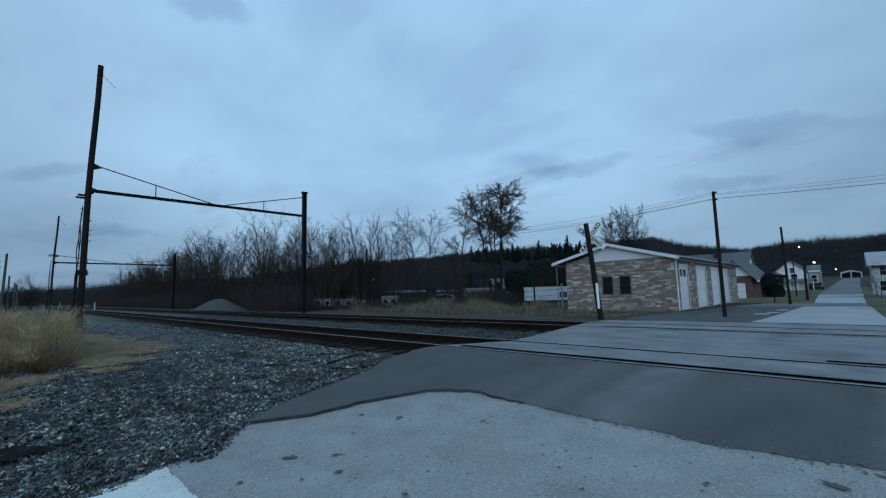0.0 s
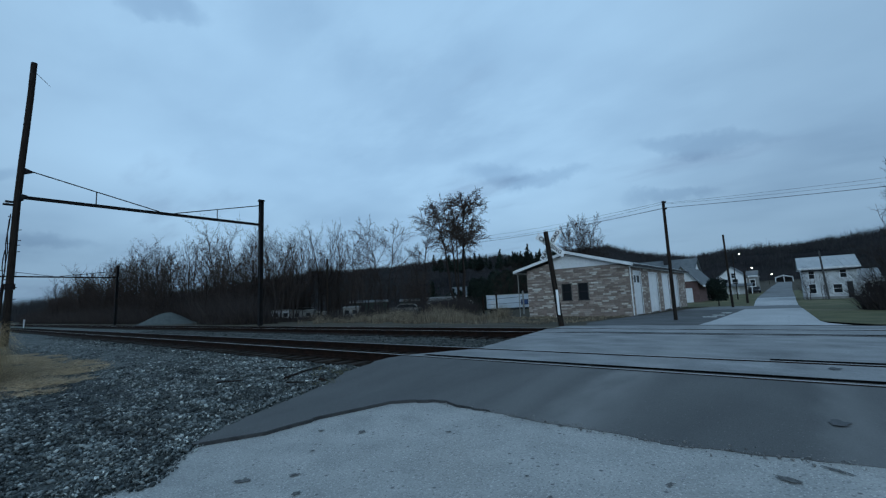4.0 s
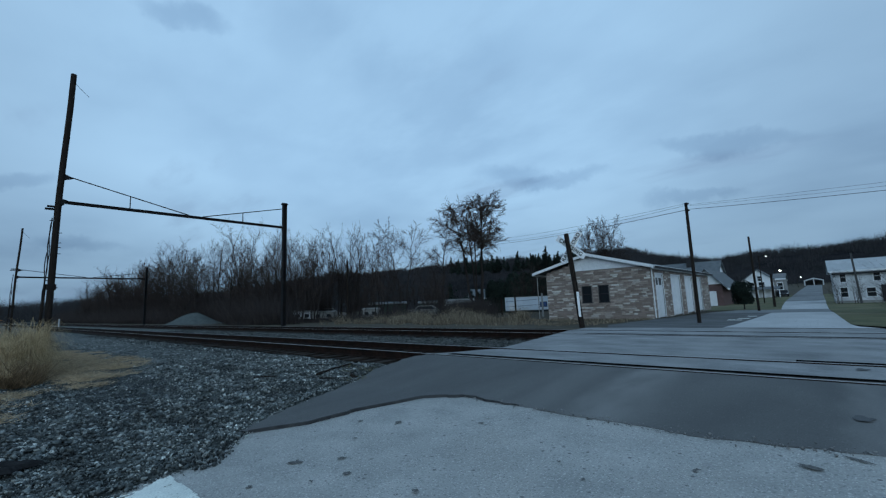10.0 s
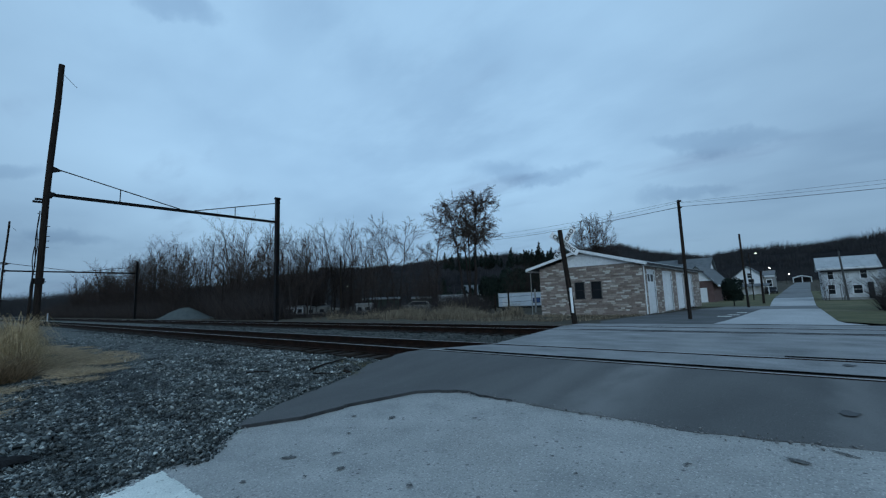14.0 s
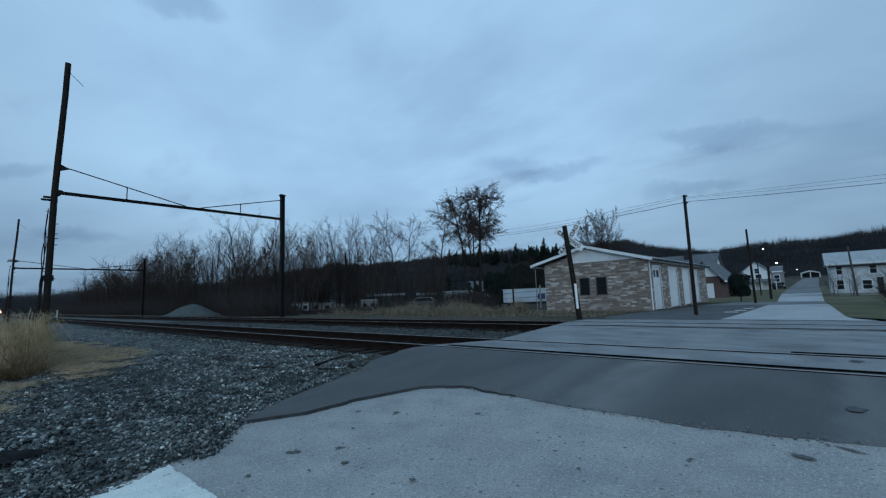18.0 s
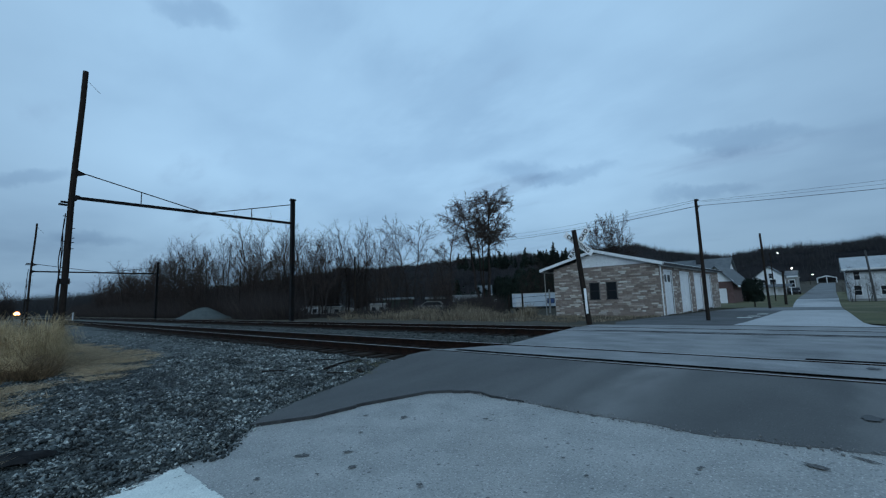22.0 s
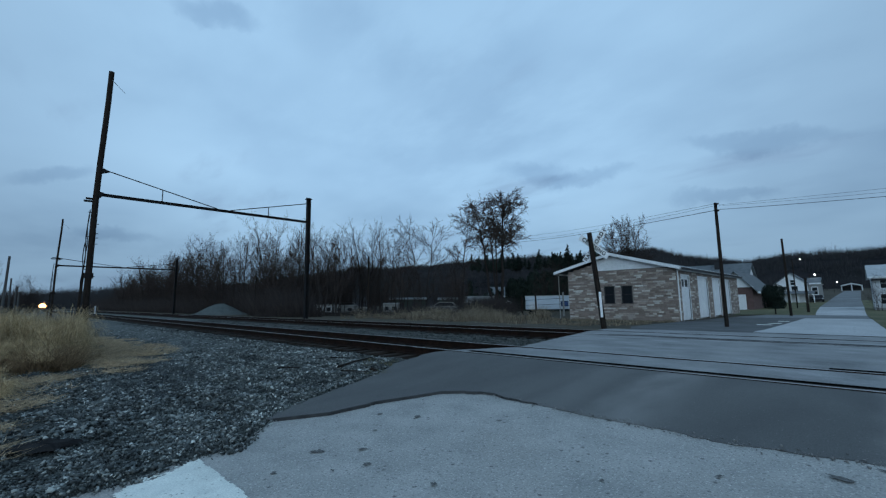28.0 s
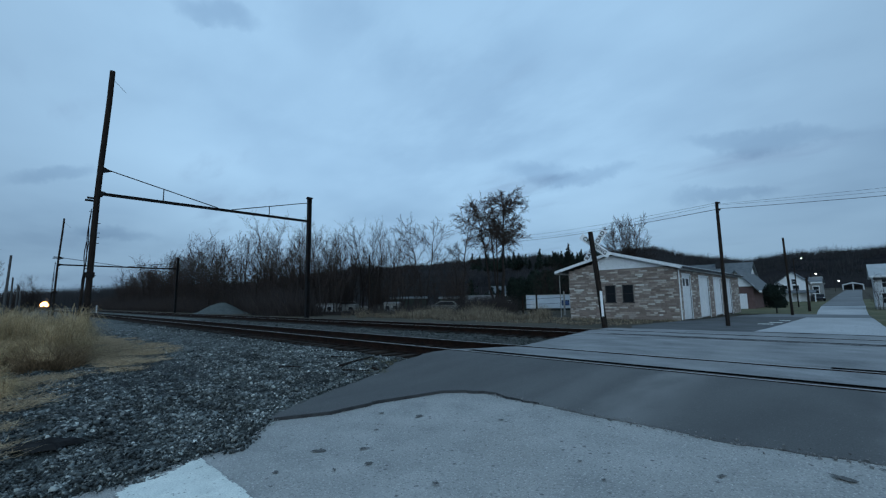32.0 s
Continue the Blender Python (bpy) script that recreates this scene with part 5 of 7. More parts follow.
for x, y, w, d, top, turn, m, rise in TRAILERS:
    zb = land(x, y)
    t = holder("trailer", "pale low-roofed trailer home half hidden by trees", "trailer", pose(x, y, zb, 0, 0, turn), "trailers beyond the tracks")
    hgt = top - zb
    piece("body", *box(-w / 2, w / 2, -d / 2, d / 2, 0.25, hgt), m, t)
    piece("roof", *prism([(-d / 2 - 0.12, hgt + 0.01), (d / 2 + 0.12, hgt + 0.01), (d / 2 + 0.12, hgt + 0.05), (0, hgt + 0.07 + rise), (-d / 2 - 0.12, hgt + 0.05)], -w / 2 - 0.1, w / 2 + 0.1, "x"), M_CONC, t, "grey metal roof")
    piece("skirt", *box(-w / 2 + 0.03, w / 2 - 0.03, -d / 2 + 0.03, d / 2 - 0.03, -0.3, 0.25), M_DARK, t)
    for c in (-0.2, 0.33):
        piece("window", *box(c * w - 0.32, c * w + 0.14, -d / 2 - 0.03, -d / 2, hgt * 0.4, hgt * 0.78), M_GLASS, t)
M_GREENWALL = mat("dull_green_siding", (0.035, 0.048, 0.042), (0.055, 0.07, 0.06), 1.2, 0.85, 0.2, 20, third=(0.03, 0.036, 0.033))
# long low sheds whose thin pale roof edges show behind the trunks
for x, y, w, turn in ((-41.3, 31.4, 4.8, 49), (-37.4, 35.4, 2.6, 42)):
    t = holder("long_shed", "long dull green shed with a thin pale roof edge", "shed", pose(x, y, land(x, y), 0, 0, turn), "sheds beyond the tracks")
    piece("wall", *box(-w / 2, w / 2, 0, 2.4, -0.2, 1.82), M_GREENWALL, t)
    piece("roof", *prism([(-0.2, 1.83), (2.6, 1.83), (2.6, 1.88), (1.2, 2.16), (-0.2, 1.92)], -w / 2 - 0.2, w / 2 + 0.2, "x"), M_SHINGLE, t, "dark roof slope")
    piece("roof_edge", *box(-w / 2 - 0.2, w / 2 + 0.2, -0.235, -0.203, 1.83, 1.925), M_CONC, t, "pale roof edge")
    for c in (-0.3, 0.12):
        piece("shed_door", *box(c * w, c * w + 0.8, -0.03, -0.002, 0, 1.5), M_DARK, t)
for name, label, x, y, turn, w, d, eave, ridge, wall_m, roof_m in (
        ("low_cottage", "low dark cottage with a pale patched roof among trees", -37.7, 42.4, 41, 4.2, 4.0, 1.55, 2.3, M_DARK, M_CONC),
        ("small_house", "small pale-gabled house behind the bare tall tree", -44.4, 58.0, 37, 5.6, 5.0, 2.7, 4.3, M_GREENWALL, M_SHINGLE)):
    h = house(name, label, -w / 2, w / 2, 0, d, 0, eave, ridge, "x", wall_m, roof_m, windows=[("s", -0.9, 0.8, 0.6, 0.8), ("s", 0.8, 0.8, 0.6, 0.8)], over=0.3)
    h.matrix_basis = pose(x, y, land(x, y), 0, 0, turn)
white = holder("white_trailer", "long bluish-white box trailer beside the stone garage", "trailer", pose(-19.9, 32.6, land(-20.3, 32.4), 0, 0, 31))
piece("body", *box(-2.6, 3.4, -0.0, 2.4, 0.58, 1.9), M_PALEBLUE, white)
piece("roof_edge", *box(-2.64, 3.44, -0.04, 2.44, 1.902, 1.98), M_TINROOF, white, "grey metal roof edge")
piece("bottom_rail", *box(-2.62, 3.42, -0.03, 0.1, 0.46, 0.578), M_DARK, white, "dark bottom rail")
w = piece("window", *box(1.0, 1.75, -0.05, -0.002, 0.85, 1.4), M_DARK, white, "dark-framed window")
piece("pane", *box(1.06, 1.69, -0.06, -0.052, 0.91, 1.34), M_BLUEBIN, w, "blue-tinted pane")
piece("hatch", *box(-2.2, -1.35, -0.03, -0.002, 0.55, 1.35), M_DULLWHITE, white, "pale hatch")
for x in (-1.9, 2.6):
    wh = piece("wheel", *rod((x, 0.1, 0.15), (x, 0.4, 0.15), 0.42, n=16), M_RUBBER_GAP, white)
    piece("rim", *rod((x, 0.07, 0.15), (x, 0.11, 0.15), 0.22, n=12), M_DARK, wh)
rail_ = joined(rod((-21.5, 29.5, 0.95), (-17.3, 30.65, 1.15), 0.016, n=6), rod((-21.5, 29.5, 0.45), (-17.3, 30.65, 0.6), 0.016, n=6))
thing("fence_rails", *rail_, M_POLE, "two thin dark rails strung between weathered posts", "fence", at=None)
for x, y, top, m in ((-19.6, 29.2, 1.55, M_POLE), (-17.4, 30.6, 1.7, M_CONC), (-21.4, 29.5, 1.35, M_POLE)):
    V, F = [], []
    tube(V, F, [Vector((0, 0, -0.3)), Vector((0.02, 0, 1.0)), Vector((0.0, 0.02, top - land(x, y)))], [0.1, 0.09, 0.08], 8)
    thing("fence_post", V, F, m, "single weathered post before the white trailer", "post", "posts before the trailer", at=pose(x, y, land(x, y)))

# ---------------------------------------------------------------- poles, wires and street lamps


def utility_pole(x, y, base, top, r, lean, label, arms=(), material=None):
    p = holder("utility_pole", label, "utility pole", pose(x, y, 0), "utility poles")
    V, F = [], []
    tube(V, F, [Vector((lean * k / 6, 0, base - 0.3 + (top - base + 0.3) * k / 6)) for k in range(7)], [r * (1.15 - 0.3 * k / 6) for k in range(7)], 12)
    piece("shaft", V, F, material or M_POLE, p, "weathered wooden shaft")
    for z, w in arms:
        piece("cross_arm", *box(lean - w / 2, lean + w / 2, -0.05, 0.05, z - 0.06, z + 0.06), M_POLE, p)
    return p


u1 = utility_pole(-1.18, 14.3, -0.2, 5.02, 0.068, 0.02, "slim dark wooden utility pole beside the garage yard")
piece("insulator", *rod((0.0, -0.12, 4.92), (0.16, -0.12, 4.95), 0.035, n=6), M_STEEL, u1)
piece("insulator", *rod((0.0, -0.12, 4.62), (0.16, -0.12, 4.65), 0.035, n=6), M_STEEL, u1)
utility_pole(-1.18, 38.8, -0.6, 5.85, 0.09, -0.05, "slim dark wooden utility pole by the lawn")
utility_pole(6.4, 61.0, -0.75, 5.0, 0.105, -0.25, "leaning silvered pole before the white farmhouse", material=M_PALEPOLE)
utility_pole(-0.98, 53.5, -0.8, 2.9, 0.12, 0.05, "short dark pole beside the lane")
utility_pole(-87.3, -8.05, -0.3, 8.8, 0.17, 0, "leaning pale wooden pole beyond the dry grass", [(8.35, 0.1)], material=M_PALEPOLE).matrix_basis = pose(-87.3, -8.05, 0, -1.2, 0, 0)
utility_pole(-88, -7.42, -0.3, 5.5, 0.12, 0, "grey pole in the far line of poles", [(4.6, 0.2)], M_PALEPOLE)
utility_pole(-90, -6.8, -0.3, 4.5, 0.11, 0, "short grey pole in the far line of poles", material=M_PALEPOLE)
utility_pole(-86, -6.45, -0.3, 3.2, 0.12, 0, "short grey post in the far line of poles", material=M_PALEPOLE)
utility_pole(-37.4, 22.0, -0.4, 6.4, 0.12, 0.05, "thin bare pole among the trees")


def wire(a, b, sag, label, r=0.012):
    a, b = Vector(a), Vector(b)
    V, F = [], []
    pts = [a.lerp(b, k / 16) - Vector((0, 0, sag * 4 * (k / 16) * (1 - k / 16))) for k in range(17)]
    tube(V, F, pts, [r] * 17, 5)
    thing("overhead_wire", V, F, M_RUBBER_GAP, label, "wire", "wires at the crossing")


wire((-1.16, 14.2, 4.96), (-32.2, 39.75, 9.7), 0.35, "thin black overhead wire to the utility pole", 0.006)
wire((-1.16, 14.2, 4.88), (-32.2, 39.75, 9.45), 0.5, "thin black overhead wire to the utility pole", 0.006)
wire((-1.16, 14.2, 4.68), (-32.2, 39.75, 9.0), 0.35, "thick black overhead cable to the utility pole", 0.012)
wire((-1.16, 14.2, 4.90), (12.5, 11.8, 3.83), 0.06, "thin black overhead wire across the lane", 0.004)
wire((-1.16, 14.2, 4.86), (12.5, 11.8, 3.76), 0.14, "thin black overhead wire across the lane", 0.004)
wire((-1.16, 14.2, 4.70), (12.6, 11.9, 3.56), 0.10, "thick black overhead cable across the lane", 0.009)
utility_pole(12.6, 11.8, -0.2, 4.5, 0.12, 0, "dark wooden pole past the crossing")
utility_pole(-32.25, 39.8, -0.5, 9.8, 0.09, 0, "dark wooden pole behind the trees")


def street_lamp(x, y, z, label, side=1, size=1.0):
    base = land(x, y)
    g = holder("street_lamp", label, "street lamp", pose(x, y, 0), "street lamps")
    piece("pole", *rod((-side * 0.9, 0, base - 0.2), (-side * 0.9, 0, z + 0.1), 0.08, 0.06), M_POLE, g)
    piece("arm", *rod((-side * 0.9, 0, z), (0, 0, z + 0.12), 0.03, n=6), M_STEEL, g)
    head = piece("lamp_head", *prism([(-0.25, 0.06), (0.25, 0.06), (0.18, 0.2), (-0.18, 0.2)], -0.14, 0.14), M_STEEL, g, at=pose(0, 0, z))
    V, F = [], []
    tube(V, F, [Vector((0, 0, -0.12)), Vector((0, 0, -0.02)), Vector((0, 0, 0.06))], [0.05 * size, 0.09 * size, 0.09 * size], 12)
    piece("bulb", V, F, M_STREET, g, "lit white lamp bowl", at=pose(0, 0, z))


street_lamp(-2.45, 73.5, 6.35, "dim street lamp high over the lane", 1, 0.35)
street_lamp(-2.9, 113.5, 5.5, "lit street lamp on a short arm", 1, 1.7)
street_lamp(-0.9, 183.6, 5.41, "lit street lamp near the lane's end", 1, 2.1)
street_lamp(-58.8, 27.1, 1.98, "small lit yard lamp between the trees", 1, 0.6)
street_lamp(-53.9, 34.9, 3.72, "small lit yard lamp behind the trees", 1, 0.6)

# parked car beside the lane


def car(x, y, turn, label, paint=None):
    c = holder("car", label, "car", pose(x, y, land(x, y) + 0.02, 0, 0, turn), "parked cars")
    poly = [(-2.1, 0.3), (2.1, 0.3), (2.15, 0.6), (1.9, 0.82), (1.0, 0.92), (0.5, 1.38), (-1.1, 1.42), (-1.75, 0.98), (-2.1, 0.92)]
    body = piece("body", *prism(poly, -0.85, 0.85), paint or M_CARPAINT, c)
    piece("windscreen", *prism([(1.0, 0.95), (0.52, 1.36), (0.46, 1.36), (0.94, 0.95)], -0.7, 0.7), M_GLASS, body)
    for s in (-1, 1):
        piece("side_window", *prism([(0.85, 0.95), (0.45, 1.32), (-1.05, 1.35), (-1.6, 0.98)], min(s * 0.852, s * 0.858), max(s * 0.852, s * 0.858)), M_GLASS, body)
        for xx in (-1.35, 1.35):
            w = piece("wheel", *rod((xx, s * 0.70, 0.31), (xx, s * 0.9, 0.31), 0.31, n=16), M_RUBBER_GAP, c)
            piece("rim", *rod((xx, s * 0.86, 0.31), (xx, s * 0.905, 0.31), 0.19, n=12), M_TINROOF, w)
        piece("headlamp", *box(2.0, 2.12, min(s * 0.5, s * 0.8), max(s * 0.5, s * 0.8), 0.62, 0.74), M_DULLWHITE, body)


car(-2.75, 108.5, -82, "dark parked car before the white house")
car(-32.4, 30.2, 38, "pale dusty parked car behind the weeds", M_CONC)
car(-41.9, 22.4, 60, "pale parked car between the trunks", M_CONC)

# ---------------------------------------------------------------- bare trees


def sliver(V, F, a, b, r):
    """A thin keeled twig from a to b."""
    d = b - a
    u = d.orthogonal().normalized() * r
    w = d.cross(u).normalized() * r
    o = len(V)
    V += [tuple(a + u), tuple(a - u * 0.5 + w), tuple(a - u * 0.5 - w), tuple(b)]
    F += [(o, o + 1, o + 3), (o + 2, o, o + 3)]


def grow(seed, h, stems, start, spread, boughs, fork=7, twigs=9, droop=0.0, flare=0.0, thick=1.0, rise=1.0, round_=0.0):
    """A bare tree: stems and limbs in one mesh, branches and fine twigs in another. rise: how steeply limbs climb; round_: how far the crown domes over."""
    r = random.Random(seed)
    TV, TF, CV, CF = [], [], [], []

    def rv(s):
        return Vector((r.gauss(0, s * 0.5), r.gauss(0, s * 0.5), r.gauss(0, s * 0.5)))

    for s in range(stems):
        a = 6.283 * (s + r.random() * 0.6) / stems
        off = Vector((math.cos(a), math.sin(a), 0)) * (0.045 * h if stems > 1 else 0)
        hh = h * r.uniform(0.82, 0.97) if s else h
        lean = Vector((r.uniform(-0.06, 0.06), r.uniform(-0.06, 0.06), 0)) * h + off * (0.6 + 1.6 * flare)
        pts = [off + lean * (k / 9) ** 1.6 + Vector((0, 0, hh * k / 9)) + rv(0.016 * h) * (k > 0) for k in range(10)]
        r0 = 0.0105 * hh * thick
        tube(TV, TF, pts, [r0 * (1 - 0.9 * k / 9) for k in range(10)], 7)
        for b in range(boughs):
            t = start + (0.97 - start) * (b + r.random() * 0.8) / boughs
            k = min(int(t * 9), 8)
            p = pts[k].lerp(pts[k + 1], t * 9 - k)
            a = r.uniform(0, 6.283)
            d = Vector((math.cos(a), math.sin(a), rise * r.uniform(0.45, 1.25))).normalized()
            u = (t - start) / (1 - start)
            L = h * spread * ((1.06 - 0.6 * u) * (1 - round_) + round_ * (1.0 - 0.5 * u * u)) * r.uniform(0.65, 1.15)
            bp = [p]
            for q in range(5):
                d = (d + rv(0.24) + Vector((0, 0, (0.10 * rise - droop * q) * (1 - 0.5 * round_)))).normalized()
                bp.append(bp[-1] + d * L / 5)
            rb = r0 * (1 - 0.88 * t) * 0.42 + 0.0009 * h
            tube(TV, TF, bp, [rb * (1 - 0.84 * q / 5) for q in range(6)], 4)
            for f in range(fork):
                tt = (0.18 + 0.82 * (f + r.random()) / fork) * 4.999
                q = int(tt)
                p2 = bp[q].lerp(bp[q + 1], tt - q)
                d2 = ((bp[q + 1] - bp[q]).normalized() + rv(1.25) + Vector((0, 0, 0.12 * rise - droop))).normalized()
                L2 = L * r.uniform(0.28, 0.55) * (1.15 - 0.09 * tt)
                q1 = p2 + d2 * L2 * 0.35 + rv(0.08) * L2
                d3 = (d2 + rv(0.4) + Vector((0, 0, 0.12 * rise - droop))).normalized()
                q2 = q1 + d3 * L2 * 0.35
                d4 = (d3 + rv(0.5) + Vector((0, 0, 0.08 * rise - 1.5 * droop))).normalized()
                q3 = q2 + d4 * L2 * 0.35
                r2 = max(rb * 0.34, 0.0008 * h)
                tube(CV, CF, [p2, q1, q2, q3], [r2, r2 * 0.8, r2 * 0.55, r2 * 0.25], 3)
                for w in range(twigs):
                    e = (w + r.random()) / twigs * 2.999
                    c0, c1, dd = ((p2, q1, d2), (q1, q2, d3), (q2, q3, d4))[int(e)]
                    p3 = c0.lerp(c1, e - int(e))
                    d5 = (dd + rv(1.25) + Vector((0, 0, 0.05 * rise - 1.6 * droop))).normalized()
                    L3 = L2 * r.uniform(0.18, 0.5)
                    e3 = p3 + d5 * L3
                    sliver(CV, CF, p3, e3, 0.00098 * h)
                    if w % 3 == 0:
                        sliver(CV, CF, p3.lerp(e3, 0.5), p3.lerp(e3, 0.5) + (d5 + rv(1.1)).normalized() * L3 * 0.55, 0.00065 * h)
    return mesh_from("trunk", TV, TF, M_BARK), mesh_from("crown", CV, CF, M_TWIG)


def tree_of(meshes, label, m, group="bare trees"):
    t = holder("bare_tree", label, "tree", m, group)
    for name, me in zip(("trunk", "crown"), meshes):
        ob = new(name, me)
        ob.parent = t
    return t


def stand(x, y, turn=0.0, s=1.0, sink=0.1):
    return pose(x, y, land(x, y) - sink, 0, 0, turn) @ Matrix.Scale(s, 4)


KINDS = [
    grow(11, 10, 1, 0.22, 0.44, 21, 8, 7, rise=1.0),
    grow(12, 10, 2, 0.24, 0.38, 14, 7, 7, 0, 1.0, rise=1.25),
    grow(13, 10, 4, 0.24, 0.28, 9, 6, 7, 0, 1.3, 0.8, rise=1.4),
    grow(14, 10, 1, 0.32, 0.44, 20, 8, 7, 0.01, rise=0.85),
    grow(15, 10, 3, 0.12, 0.38, 11, 7, 7, 0, 1.0, 0.9, rise=1.1),
    grow(16, 10, 1, 0.26, 0.32, 22, 7, 7, rise=1.4),
]
PROTO = []
tr = random.Random(5)
# the tall many-stemmed tree and its neighbours
BIG = grow(31, 17.2, 4, 0.52, 0.26, 19, 13, 18, 0.12, 1.15, 1.3, rise=0.9, round_=0.85)
tree_of(BIG, "tall many-stemmed bare tree with a wide bushy top", stand(-33.6, 41.4, 75))
SECOND = grow(36, 13.4, 1, 0.40, 0.32, 17, 10, 14, 0.05, 0, 1.3, rise=0.6, round_=0.5)
tree_of(SECOND, "bare tree with a forked rounded crown", stand(-37.3, 38.3, 10))
THIRD = grow(33, 13.4, 2, 0.38, 0.40, 13, 9, 12, 0.02, 2.2, 1.05, rise=0.85, round_=0.2)
tree_of(THIRD, "tall bare tree with wide rising limbs", stand(-41.3, 34.4, 40))
ROUND = grow(41, 12.0, 5, 0.24, 0.33, 16, 10, 16, 0.0, 2.1, 0.42, rise=1.3, round_=0.4)
tree_of(ROUND, "rounded bare tree with very fine twigs behind the garage", stand(-19.3, 51.6, 0))
LABELS = ["bare grey-brown tree at the wood's edge", "twin-stemmed bare grey-brown woodland tree", "bare clump of thin grey stems", "bare tree with a high crown", "low-branched bare tree with dense twigs", "slender bare grey-brown woodland tree"]


def plant(x, y, k, h):
    m = stand(x, y, tr.uniform(0, 360), h / 10)
    if k < len(PROTO) and PROTO[k]:
        copy_thing(PROTO[k], m)
    else:
        PROTO.append(tree_of(KINDS[k], LABELS[k], m))


spots = []
spots += [(-41.1, 21.7, 2, 10.6), (-39.9, 23.5, 1, 10.9), (-38.9, 24.8, 5, 10.8), (-38.0, 26.0, 3, 9.8), (-42.6, 18.6, 4, 9.2), (-43.6, 17.4, 0, 8.6), (-36.5, 28.3, 5, 7.4)]
for k in range(46):  # low dense trees before the dark slope
    d, b = tr.uniform(50, 68), tr.uniform(0.5, 0.98)
    spots.append((2.7 - d * math.cos(b * 0.86), -6.3 + d * math.sin(b * 0.86), tr.choice((0, 2, 4)), d * tr.uniform(0.055, 0.098)))
for k in range(5):  # bare wood before the pines
    spots.append((-33 + k * 1.1 + tr.uniform(-1, 1), 53 + 0.5 * k + tr.uniform(-3, 3), tr.choice((0, 4)), tr.uniform(5.5, 8.0)))
for k in range(5):  # tall growth about the mast
    spots.append((-43.5 - 15 * tr.random(), 14 + 7 * tr.random(), tr.choice((1, 3, 5)), tr.uniform(7.2, 11.4)))
spots += [(-42.0, 19.6, 0, 8.6), (-41.4, 20.8, 3, 9.6), (-40.4, 22.6, 4, 8.2), (-39.3, 24.0, 0, 9.0), (-42.8, 18.0, 3, 9.4), (-38.2, 25.4, 4, 7.6), (-37.2, 27.2, 0, 8.0), (-40.9, 21.2, 4, 5.6), (-39.0, 25.2, 4, 5.0), (-36.2, 29.4, 4, 5.2)]
for k in range(12):  # right of the mast, thin enough to see the sky through
    d, b = tr.uniform(44, 66), tr.uniform(0.50, 0.98)
    x = 2.7 - d * math.cos(b * 0.86)
    spots.append((x, -6.3 + d * math.sin(b * 0.86), tr.randrange(6), d * tr.uniform(0.09, 0.145)))
for k in range(84):  # the long row along the far side of the tracks
    x = -36 - 150 * (k / 84) ** 1.15
    y = 13.2 + tr.uniform(0, 6) + 0.02 * (-36 - x)
    spots.append((x, y, tr.randrange(6), tr.uniform(6.8, 10.6) * (0.9 if x > -52 else 1) + 0.018 * (-36 - x)))
for x, y, k, h in ((-82.3, 16.0, 3, 13.6), (-84.5, 17.5, 0, 12.4), (-79.5, 17.0, 0, 11.6), (-73.5, 16.6, 3, 11.4), (-70.0, 16.0, 0, 10.9), (-66.0, 17.0, 5, 11.4), (-60.5, 16.5, 3, 11.4), (-57.0, 17.8, 0, 11.0), (-53.0, 17.0, 1, 11.6), (-98.5, 16.5, 0, 11.0), (-90.5, 17.0, 3, 11.4), (-106, 17.0, 3, 11.5), (-117, 17.5, 0, 11.5), (-128, 17.0, 3, 12.2), (-141, 18.0, 0, 10.5), (-158, 18.0, 3, 9.5)):  # the taller heads of the row
    spots.append((x, y, k, h))
for k in range(56):
    x = -40 - 130 * (k / 56) ** 1.1
    spots.append((x, 11.8 + tr.uniform(0, 3) + 0.02 * (-36 - x), tr.choice((0, 2, 4)), tr.uniform(3.8, 7.4)))
for x, y, k, h in spots:
    if -61 < x < -49 and y < 15.5:
        y += 3.5
    plant(x, y, k, h)
for x, y, k, h in ((7.9, 25.6, 4, 7.2), (8.9, 26.3, 0, 7.6), (6.6, 26.5, 4, 3.6), (7.2, 26.0, 2, 3.9), (4.6, 60.8, 4, 4.2), (6.0, 61.4, 4, 3.6)):
    plant(x, y, k, h)
for k in range(34):  # far trees at the bend of the line
    x = -150 + tr.uniform(-14, 14)
    plant(x, -12.5 + 9.5 * tr.random(), tr.choice((0, 2, 4)), tr.uniform(4.2, 6.8))
for x, y, k, h in ((-147, -4.3, 3, 9.2), (-140, -12.3, 0, 13.5)):
    plant(x, y, k, h)


